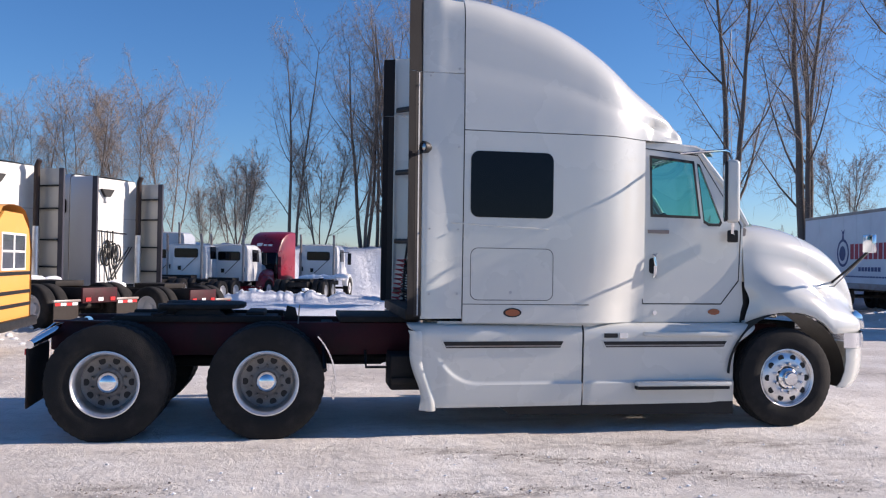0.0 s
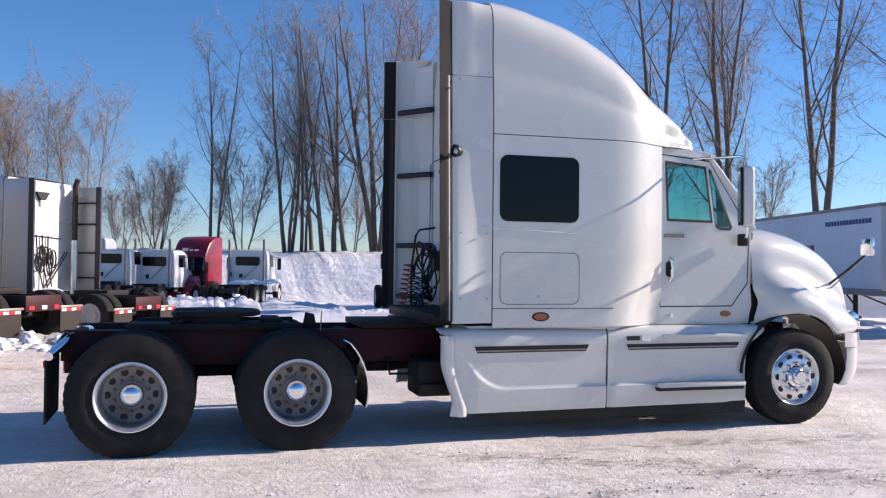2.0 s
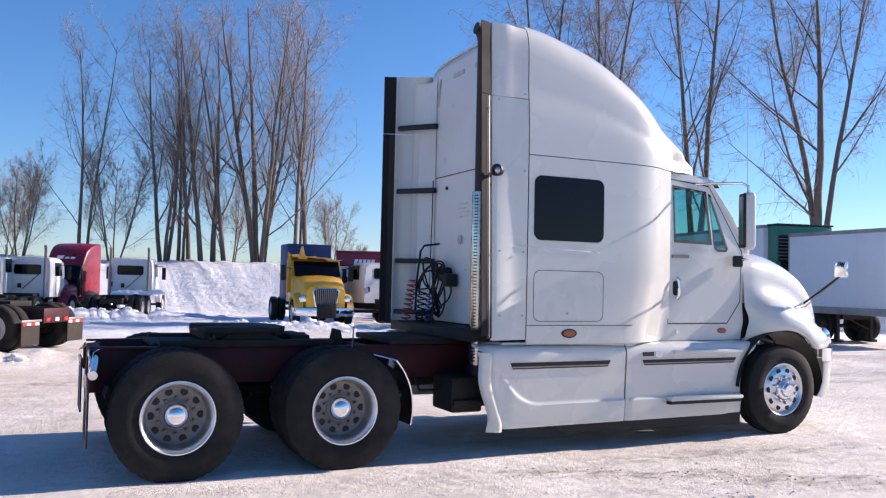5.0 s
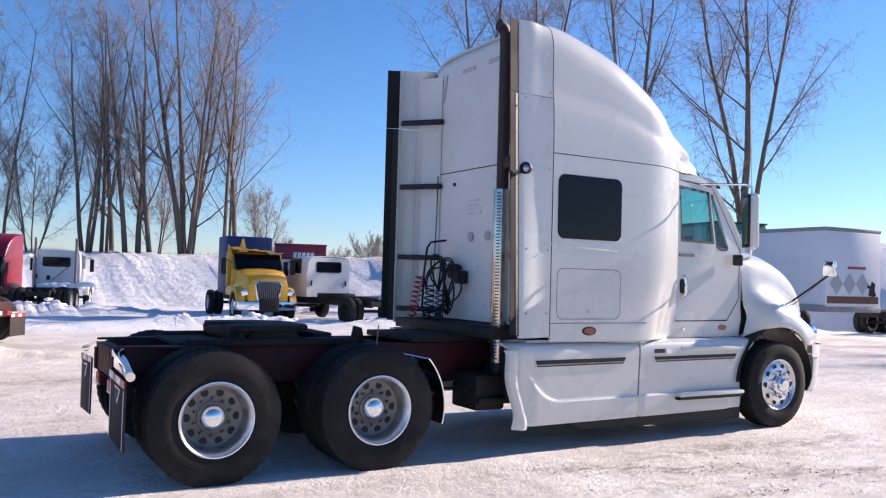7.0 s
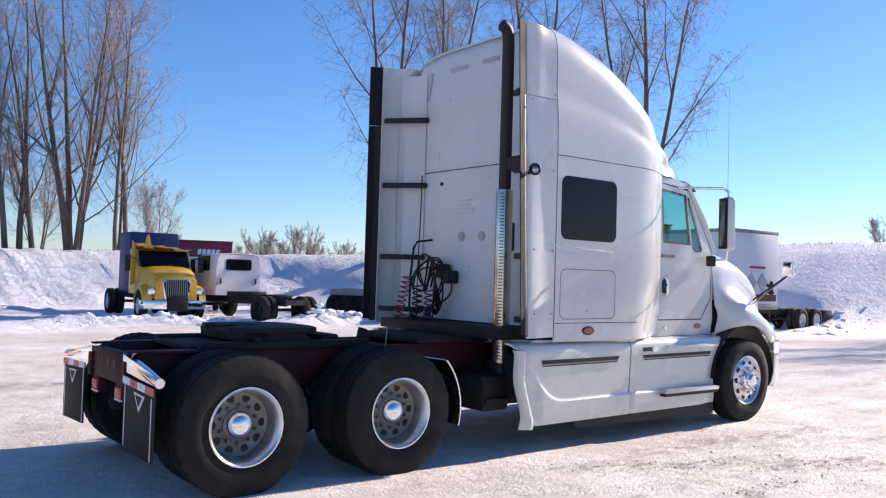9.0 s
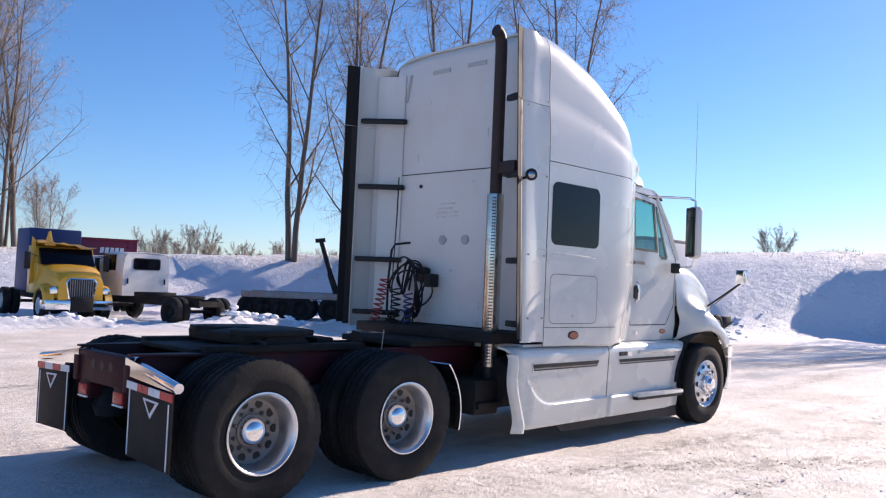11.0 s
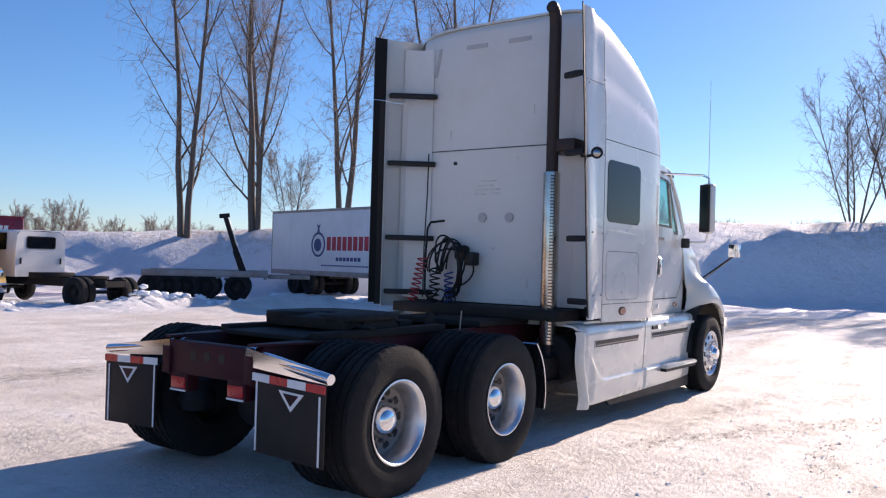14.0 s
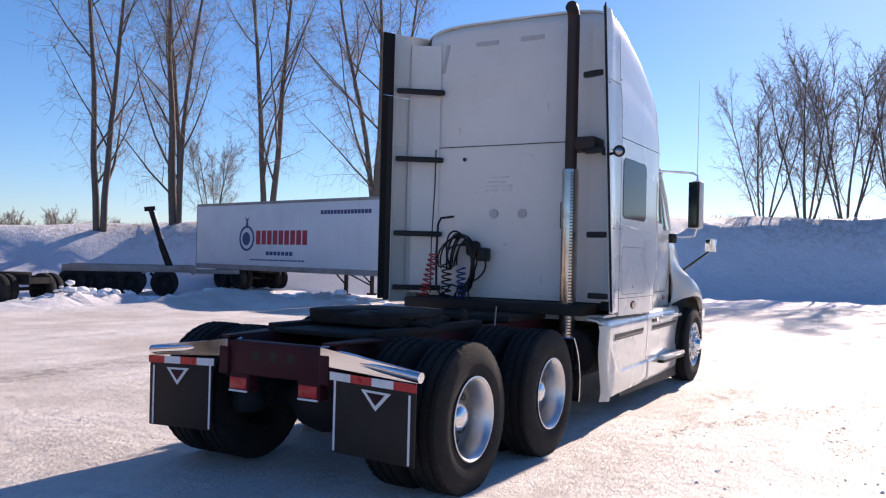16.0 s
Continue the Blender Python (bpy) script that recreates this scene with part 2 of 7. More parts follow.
# ---- shape helpers ----
def finish(bm, smooth=True, angle=40):
    me = bpy.data.meshes.new("mesh")
    bmesh.ops.recalc_face_normals(bm, faces=bm.faces)
    if smooth:
        for f in bm.faces:
            f.smooth = True
        lim = math.cos(radians(angle))
        for e in bm.edges:
            if len(e.link_faces) == 2 and e.link_faces[0].normal.dot(e.link_faces[1].normal) < lim:
                e.smooth = False
    bm.to_mesh(me)
    bm.free()
    return me


def part(name, bm, material, parent, label="", smooth=True, angle=40):
    """Links a bmesh as one mesh object under a thing or part."""
    me = finish(bm, smooth, angle) if isinstance(bm, bmesh.types.BMesh) else bm
    if material and not me.materials:
        me.materials.append(material)
    ob = new(name, me)
    ob.parent = parent
    if label:
        ob["label"] = label
    return ob


def thing(name, label, category, m=None, group="", kind=""):
    ob = new(name)
    ob.empty_display_size = 0.2
    if m is not None:
        ob.matrix_basis = m
    return tagged(ob, label, category, group, kind)


def box(x0, x1, y0, y1, z0, z1, bevel=0.0, bm=None, m=None, seg=2):
    out = bm or bmesh.new()
    t = bmesh.new()
    bmesh.ops.create_cube(t, size=1)
    for v in t.verts:
        v.co = Vector(((x0 + x1) / 2 + v.co.x * (x1 - x0), (y0 + y1) / 2 + v.co.y * (y1 - y0), (z0 + z1) / 2 + v.co.z * (z1 - z0)))
    if bevel:
        bmesh.ops.bevel(t, geom=t.edges[:], offset=bevel, segments=seg, affect="EDGES", profile=0.5)
    return merge(out, t, m)


def merge(out, t, m=None):
    if m is not None:
        bmesh.ops.transform(t, matrix=m, verts=t.verts)
    idx = {}
    for v in t.verts:
        idx[v] = out.verts.new(v.co)
    for f in t.faces:
        try:
            out.faces.new([idx[v] for v in f.verts])
        except ValueError:
            pass
    t.free()
    return out


def lathe(profile, seg=32, axis="y", origin=(0, 0, 0), bm=None, start=0.0, end=360.0):
    """profile: (radius, along) pairs turned round the axis."""
    out = bm or bmesh.new()
    full = abs(end - start) >= 360
    rings = []
    for i in range(seg if full else seg + 1):
        a = radians(start + (end - start) * i / seg)
        c, s = math.cos(a), math.sin(a)
        ring = []
        for r, h in profile:
            if axis == "y":
                p = (c * r, h, s * r)
            elif axis == "z":
                p = (c * r, s * r, h)
            else:
                p = (h, c * r, s * r)
            ring.append(out.verts.new(Vector(p) + Vector(origin)))
        rings.append(ring)
    k = len(rings)
    for i in range(k if full else k - 1):
        a, b = rings[i], rings[(i + 1) % k]
        for j in range(len(profile) - 1):
            out.faces.new((a[j], a[j + 1], b[j + 1], b[j]))
    bmesh.ops.remove_doubles(out, verts=out.verts, dist=1e-5)
    return out


def loft(rings, closed=False, cap=False, bm=None):
    """A skin over rows of points, each row as long as the next."""
    out = bm or bmesh.new()
    vs = [[out.verts.new(p) for p in ring] for ring in rings]
    n = len(rings[0])
    for a, b in zip(vs, vs[1:]):
        for j in range(n if closed else n - 1):
            k = (j + 1) % n
            out.faces.new((a[j], a[k], b[k], b[j]))
    if cap and closed:
        out.faces.new(vs[0])
        out.faces.new(vs[-1])
    return out


def thicken(bm, depth):
    """Gives a skin an inner face depth behind it and closes its edges."""
    bmesh.ops.recalc_face_normals(bm, faces=bm.faces)
    bm.normal_update()
    inner = {v: bm.verts.new(v.co - v.normal * depth) for v in bm.verts[:]}
    faces = bm.faces[:]
    rim = [e for e in bm.edges if len(e.link_faces) == 1]
    pairs = []
    for e in rim:
        loop = e.link_loops[0]
        pairs.append((loop.vert, loop.link_loop_next.vert))
    for f in faces:
        bm.faces.new([inner[v] for v in reversed(f.verts)])
    for a, b in pairs:
        bm.faces.new((b, a, inner[a], inner[b]))
    return bm


def tube(points, r, seg=8, bm=None, taper=None, caps=True):
    """A round bar along points."""
    out = bm or bmesh.new()
    pts = [Vector(p) for p in points]
    rings = []
    up = Vector((0.13, 0.27, 0.95))
    for i, p in enumerate(pts):
        d = (pts[min(i + 1, len(pts) - 1)] - pts[max(i - 1, 0)]).normalized()
        side = d.cross(up)
        if side.length < 1e-3:
            side = d.cross(Vector((1, 0, 0)))
        side.normalize()
        o = d.cross(side)
        rr = r if taper is None else r + (taper - r) * i / (len(pts) - 1)
        rings.append([out.verts.new(p + rr * (math.cos(2 * math.pi * k / seg) * side + math.sin(2 * math.pi * k / seg) * o)) for k in range(seg)])
    for a, b in zip(rings, rings[1:]):
        for k in range(seg):
            out.faces.new((a[k], a[(k + 1) % seg], b[(k + 1) % seg], b[k]))
    if caps:
        out.faces.new(rings[0])
        out.faces.new(rings[-1])
    return out


def prism(outline, plane, a, b, bevel=0.0, bm=None):
    """A polygon drawn in 'xz', 'xy' or 'yz', drawn out between a and b along the third axis."""
    out = bm or bmesh.new()
    t = bmesh.new()

    def at(p, h):
        return {"xz": (p[0], h, p[1]), "xy": (p[0], p[1], h), "yz": (h, p[0], p[1])}[plane]
    lo = [t.verts.new(at(p, a)) for p in outline]
    hi = [t.verts.new(at(p, b)) for p in outline]
    t.faces.new(lo)
    t.faces.new(hi[::-1])
    for i in range(len(outline)):
        k = (i + 1) % len(outline)
        t.faces.new((lo[k], lo[i], hi[i], hi[k]))
    bmesh.ops.recalc_face_normals(t, faces=t.faces)
    if bevel:
        bmesh.ops.bevel(t, geom=t.edges[:], offset=bevel, segments=2, affect="EDGES", profile=0.5)
    return merge(out, t)


def rounded(x0, x1, z0, z1, r, n=6):
    pts = []
    for cx, cz, a in ((x1 - r, z1 - r, 0), (x0 + r, z1 - r, 90), (x0 + r, z0 + r, 180), (x1 - r, z0 + r, 270)):
        pts += [(cx + r * math.cos(radians(a + 90 * i / n)), cz + r * math.sin(radians(a + 90 * i / n))) for i in range(n + 1)]
    return pts


def sheet(outer, holes, where, depth):
    """A panel with openings through it: outlines in two numbers, where() puts them in space."""
    bm = bmesh.new()
    edges = []
    for loop in (outer, *holes):
        vs = [bm.verts.new((p[0], p[1], 0)) for p in loop]
        edges += [bm.edges.new((vs[i], vs[(i + 1) % len(vs)])) for i in range(len(vs))]
    bmesh.ops.triangle_fill(bm, use_beauty=True, use_dissolve=False, edges=edges)
    for v in bm.verts:
        v.co = where(v.co.x, v.co.y)
    return thicken(bm, depth)


def interp(table, x):
    xs, ys = zip(*table)
    return float(np.interp(x, xs, ys))


def smoothstep(a, b, x):
    t = min(1, max(0, (x - a) / (b - a)))
    return t * t * (3 - 2 * t)


# ---- ground ----
CREST = [(-136.9, 68.5), (-58.5, 62.6), (-11.5, 58.4), (6.5, 55.0), (14.7, 49.3), (21.5, 41.4), (26.6, 32.7), (30.4, 26.9), (36.6, 19.6), (42.0, 11.0), (44.6, 3.0), (45.6, -5.0), (46.8, -14.0), (52.0, -33.3), (64.0, -78.4)]


def berm(x, y):
    """Height of the snow-covered bank that rings the yard, and how far inside it a place lies."""
    best, bz, side = 1e9, 0, 1
    for (ax, ay), (bx, by) in zip(CREST, CREST[1:]):
        dx, dy = bx - ax, by - ay
        t = max(0, min(1, ((x - ax) * dx + (y - ay) * dy) / (dx * dx + dy * dy)))
        ox, oy = x - ax - t * dx, y - ay - t * dy
        d = math.hypot(ox, oy)
        if d < best:
            best, side = d, dx * oy - dy * ox
    inside = best if side < 0 else -best
    h = interp(((-140, 3.2), (0, 3.2), (25, 3.1), (36, 3.75), (44, 4.25), (60, 4.4)), x)
    wide = interp(((-140, 13), (10, 12), (21, 8), (27, 5.5), (32, 6), (36, 6.5), (60, 7)), x) + 8.0 * smoothstep(4, 12, y) * smoothstep(24, 18, y) * smoothstep(27, 31, x)
    if inside > 0:
        z = h * smoothstep(wide, 0.6, inside)
    else:
        z = h * (1 - 0.35 * smoothstep(2.0, 40, -inside))
    return z, inside


PILES = [(5.6, 21.8, 2.2, 0.7, 0.30), (9.1, 21.7, 2.2, 0.6, 0.16), (13.1, 19.9, 2.4, 0.8, 0.45), (16.1, 16.8, 3.0, 1.0, 0.5), (19.1, 14.8, 2.6, 1.0, 0.35), (-4.9, 10.1, 2.4, 0.8, 0.30),
         (-1.4, 9.7, 1.6, 0.7, 0.22), (3.2, 30.9, 3.0, 1.0, 0.35), (-0.8, 30.8, 3.0, 1.0, 0.4), (18.3, 6.9, 3.0, 0.8, 0.06), (28.5, 9.6, 2.6, 0.8, 0.22)]


def height(x, y):
    z, inside = berm(x, y)
    rough = 0.02 + 0.10 * smoothstep(14, 30, math.hypot(x - 2, y)) * smoothstep(-30, 20, inside)
    p = Vector((x * 0.35, y * 0.35, 0.0))
    z += rough * noise.fractal(p, 0.9, 2.1, 5)
    z += (0.20 - 0.08 * smoothstep(28, 36, x)) * smoothstep(16, 5, inside) * noise.fractal(Vector((x * 0.55, y * 0.9, 3)), 0.75, 2.1, 5) * (1 if inside > -40 else 0)
    for px, py, sx, sy, ph in PILES:
        g = ((x - px) / sx) ** 2 + ((y - py) / sy) ** 2
        if g < 7:
            z += ph * math.exp(-g) * (1 + 0.7 * noise.fractal(Vector((x * 1.7, y * 1.7, 7)), 0.8, 2.1, 4))
    near = smoothstep(9, 3, max(abs(x - 3) - 4, abs(y) - 1))
    z *= 1 - 0.9 * near
    z -= 0.0115 * max(-12.0, min(45.0, y)) * (1 - 0.6 * smoothstep(20, 36, x))
    z += 0.022 * smoothstep(4.0, 6.0, x) * smoothstep(14, 9, x) * smoothstep(6, 3, abs(y))
    if abs(x) < 22 and abs(y) < 16:
        z += 0.016 * noise.fractal(Vector((x * 1.6, y * 2.4, 11)), 0.8, 2.2, 4) * (0.4 if abs(y) < 1.5 else 1.0)
        z += 0.02 * scuffed(x, y) * noise.noise(Vector((x * 9, y * 9, 2))) if abs(y) > 1.3 else 0
    return z, inside


SCUFFS = [(3.2, -1.95, 0.75, 0.16, -20), (3.95, -2.3, 0.5, 0.14, -15), (0.5, -2.85, 0.4, 0.2, 10), (2.8, -3.25, 0.35, 0.14, 10), (4.7, -2.75, 0.6, 0.16, -25), (5.4, -3.3, 0.5, 0.15, -10), (3.4, -3.1, 0.6, 0.12, 5), (2.3, -3.6, 0.5, 0.2, 30),
          (6.6, -2.6, 0.7, 0.14, -30), (5.9, -1.9, 0.8, 0.2, 0), (4.6, -1.7, 0.9, 0.16, 0), (8.5, -3.5, 1.6, 0.12, 20), (10.5, -2.0, 2.5, 0.14, 12), (12.0, -4.0, 2.5, 0.14, 14), (-1.8, -2.3, 0.9, 0.3, 0), (7.5, -4.6, 1.5, 0.2, 15),
          (14.0, 0.5, 4.0, 0.25, 8), (16.0, -3.0, 5.0, 0.3, 5), (9.0, 3.0, 5.0, 0.3, -5), (1.0, 6.0, 6.0, 0.4, 4), (20.0, 2.5, 6.0, 0.4, 6)]


def scuffed(x, y):
    v = 0.0
    for cx, cy, a, b, ang in SCUFFS:
        c, s = math.cos(radians(ang)), math.sin(radians(ang))
        u, w2 = (x - cx) * c + (y - cy) * s, -(x - cx) * s + (y - cy) * c
        g = (u / a) ** 2 + (w2 / b) ** 2
        if g < 9:
            v += math.exp(-g)
    for cx, cy, rad in ((7.6, -8.2, 4.6), (7.6, -8.2, 5.1), (9.2, -9.5, 8.0), (9.2, -9.5, 8.6), (3.0, -12.0, 9.3)):
        d = math.hypot(x - cx, y - cy) - rad
        if abs(d) < 0.3 and x > cx - 1 and y > cy:
            v += 0.65 * math.exp(-(d / 0.10) ** 2)
    return min(1.0, v)


def ground_z(x, y):
    return height(x, y)[0]


def build_ground():
    def axis(lo, hi, fine0, fine1, step):
        a = list(np.arange(fine0, fine1, step))
        s, v = step, fine1
        while v < hi:
            a.append(v)
            s *= 1.035 if s < 0.5 else 1.09
            v += min(s, 25)
        a.append(hi)
        s, v = step, fine0
        while v > lo:
            s *= 1.035 if s < 0.5 else 1.09
            v -= min(s, 25)
            a.insert(0, max(v, lo))
        return a
    xs = axis(-900, 900, -7, 9, 0.10)
    ys = axis(-600, 1500, -6, 2.5, 0.10)
    verts, yard, dirt, weedy = [], [], [], []
    for y in ys:
        for x in xs:
            z, inside = height(x, y)
            verts.append((x, y, z))
            dirt.append(scuffed(x, y))
            weedy.append(smoothstep(3.5, 0.3, inside) * smoothstep(-12, -2, inside))
            edge = inside + 3.0 * noise.noise(Vector((x * 0.15, y * 0.15, 0)))
            yard.append(smoothstep(12, 17, edge) * (1 - smoothstep(17, 21, y + 2.5 * noise.noise(Vector((x * 0.2, y * 0.2, 5))))))
    nx = len(xs)
    faces = [(j * nx + i, j * nx + i + 1, (j + 1) * nx + i + 1, (j + 1) * nx + i) for j in range(len(ys) - 1) for i in range(nx - 1)]
    me = bpy.data.meshes.new("ground")
    me.from_pydata(verts, [], faces)
    at = me.attributes.new("yard", "FLOAT", "POINT")
    at.data.foreach_set("value", yard)
    me.attributes.new("weedy", "FLOAT", "POINT").data.foreach_set("value", weedy)
    me.attributes.new("dirt", "FLOAT", "POINT").data.foreach_set("value", dirt)
    me.polygons.foreach_set("use_smooth", [True] * len(faces))
    me.materials.append(SNOW)
    return tagged(new("ground", me), "yard of packed, dirty snow rising to a snow-covered bank", "ground", kind="structure")


build_ground()


def crumbs(name, label, material, spots, seed, rmin, rmax, flat):
    """Loose angular lumps strewn about spots (x, y, reach along, reach across, turn, how many)."""
    r = random.Random(seed)
    vs, fs = [], []
    for cx, cy, a, b, ang, n in spots:
        c, s = math.cos(radians(ang)), math.sin(radians(ang))
        for _ in range(n):
            u, v = r.gauss(0, 0.6) * a, r.gauss(0, 0.6) * b
            x, y = cx + u * c - v * s, cy + u * s + v * c
            if abs(y) < 1.3 and -0.7 < x < 7.3:
                continue
            q = rmin + (rmax - rmin) * r.random() ** 3
            z, k = height(x, y)[0] + q * flat * 0.4, len(vs)
            t = r.uniform(0, 6.3)
            for i in range(5):
                e = q * r.uniform(0.6, 1.2)
                vs.append((x + e * math.cos(t + 1.257 * i), y + e * math.sin(t + 1.257 * i), z + q * flat * r.uniform(-0.3, 0.2)))
            vs.append((x + q * r.uniform(-0.3, 0.3), y + q * r.uniform(-0.3, 0.3), z + q * flat * r.uniform(0.6, 1.1)))
            fs += [(k + i, k + (i + 1) % 5, k + 5) for i in range(5)]
    me = bpy.data.meshes.new(name)
    me.from_pydata(vs, [], fs)
    me.materials.append(material)
    return tagged(new(name, me), label, "ground litter", kind="stuff")


def snow_heaps(lines, seed):
    """Broken lumps along ploughed ridges: (x0, y0, x1, y1, spread, lumps, largest)."""
    r = random.Random(seed)
    t = bmesh.new()
    bmesh.ops.create_icosphere(t, subdivisions=2, radius=1)
    base = [v.co.copy() for v in t.verts]
    tris = [[v.index for v in f.verts] for f in t.faces]
    t.free()
    vs, fs = [], []
    for x0, y0, x1, y1, wide, n, big in lines:
        for _ in range(int(1.7 * n)):
            u = r.random()
            x, y = x0 + (x1 - x0) * u + r.gauss(0, wide), y0 + (y1 - y0) * u + r.gauss(0, wide)
            q = 0.05 + (big - 0.05) * r.random() ** 2.5
            z, k, off = height(x, y)[0] - 0.25 * q, len(vs), Vector((r.uniform(0, 90), 0, 0))
            for p in base:
                d = 1 + 0.6 * noise.noise(p * 1.4 + off) + 0.35 * noise.noise(p * 3.7 + off)
                vs.append((x + p.x * q * d * 1.25, y + p.y * q * d * 1.25, z + p.z * q * 0.62 * d))
            fs += [[k + i for i in f] for f in tris]
    me = bpy.data.meshes.new("snow_heaps")
    me.from_pydata(vs, [], fs)
    me.polygons.foreach_set("use_smooth", [True] * len(fs))
    me.materials.append(SNOWLUMP)
    return tagged(new("snow_heaps", me), "broken lumps of ploughed snow along the yard edge", "snow", kind="stuff")


snow_heaps([(4.4, 21.2, 12.0, 21.1, 0.35, 45, 0.18), (12.0, 20.7, 18.0, 17.8, 0.45, 80, 0.22), (18.0, 17.8, 20.6, 12.8, 0.5, 40, 0.22), (-1.8, 30.4, 4.2, 31.4, 0.4, 22, 0.15), (-5.7, 9.5, -1.7, 9.3, 0.4, 50, 0.15),
            (16.4, 23.7, 20.5, 19.3, 0.4, 40, 0.24), (26.5, 9.0, 31.5, 10.2, 0.4, 22, 0.18)], 9)
crumbs("dirt_clods", "brown crumbs of frozen dirt scuffed out of the snow", DIRT, [(x, y, a * 1.1, b * 1.3, g, int(150 * a)) for x, y, a, b, g in SCUFFS[:7]], 5, 0.004, 0.015, 0.6)
crumbs("snow_crumbs", "loose crumbs of snow on the packed yard", SNOWLUMP, [(x, y, 2.6, 1.3, 0, 190) for x, y in ((-3, -3.4), (0, -3.2), (3, -3.2), (6, -3.2), (9, -2.5), (3, -4.6), (-1, -4.8), (6.5, -4.8), (-6, 1.0), (-3, 3.5), (10, 1))], 6, 0.004, 0.020, 0.6)



# ---- wheels ----
def tyre_mesh(r=0.502, width=0.28, bore=0.266, blocks=46):
    """A lorry tyre that turns round the y axis, its outer face towards -y, with grooves and shoulder blocks."""
    h = width / 2
    prof = [(bore, h * 0.80), (bore + 0.03, h * 0.93), (bore + 0.10, h), (r - 0.135, h), (r - 0.132, h + 0.0025), (r - 0.118, h + 0.002), (r - 0.115, h * 0.985), (r - 0.09, h * 0.97), (r - 0.035, h * 0.90), (r - 0.006, h * 0.80)]
    for g in (0.5, 0.0, -0.5):
        c = g * h
        prof += [(r, c + 0.022), (r, c + 0.012), (r - 0.014, c + 0.010), (r - 0.014, c - 0.010), (r, c - 0.012), (r, c - 0.022)] if g != 0 else [(r, 0.02), (r, 0.012), (r - 0.014, 0.010), (r - 0.014, -0.010), (r, -0.012), (r, -0.02)]
    prof += [(a, -b) for a, b in reversed([(bore, h * 0.80), (bore + 0.03, h * 0.93), (bore + 0.10, h), (r - 0.09, h * 0.97), (r - 0.035, h * 0.90), (r - 0.006, h * 0.80)])]
    bm = lathe(prof, blocks * 3)
    bm.verts.ensure_lookup_table()
    for v in bm.verts:
        rad = math.hypot(v.co.x, v.co.z)
        if rad > r - 0.02:
            k = int((math.atan2(v.co.z, v.co.x) + math.pi) / (2 * math.pi) * blocks * 3 + 0.5) % 3
            if k == 0:
                f = (rad - (0.006 if abs(v.co.y) > 0.3 * h else 0.003)) / rad
                v.co.x *= f
                v.co.z *= f
    return finish(bm, True, 35)


def dish_mesh(dual=True):
    """The wheel disc: deep-set for the outer of a pair, bulged out for a steered wheel."""
    if dual:
        p = [(0.300, -0.125), (0.302, -0.135), (0.292, -0.137), (0.280, -0.125), (0.268, -0.11), (0.258, -0.05), (0.245, 0.02), (0.215, 0.035), (0.13, 0.035), (0.10, 0.02)]
    else:
        p = [(0.300, -0.118), (0.302, -0.128), (0.292, -0.130), (0.278, -0.12), (0.262, -0.10), (0.255, -0.095), (0.22, -0.118), (0.17, -0.125), (0.12, -0.125), (0.115, -0.118)]
    return finish(lathe([(0.93 * a, b) for a, b in p + [(0.10, 0.06), (0.285, 0.08)]], 48), True, 40)


HOLE = finish(lathe([(0.0, 0.0), (0.030, 0.0), (0.030, -0.002), (0.0, -0.002)], 16))
NUT = finish(lathe([(0, 0), (0.013, 0), (0.013, -0.026), (0.009, -0.036), (0, -0.036)], 6), True, 30)
HOLE.materials.append(BLACK)
NUT.materials.append(WHEELGREY)
LONGNUT = finish(lathe([(0, 0), (0.018, 0), (0.018, -0.04), (0.012, -0.055), (0, -0.055)], 6), True, 30)
LONGNUT.materials.append(CHROME)
TYRE = tyre_mesh()
TYRE.materials.append(RUBBER)
DISH = dish_mesh(True)
DISH.materials.append(ALU)
DARKDISH = dish_mesh(True)
DARKDISH.materials.append(GREASE)
STEERDISH = dish_mesh(False)
STEERDISH.materials.append(ALU)


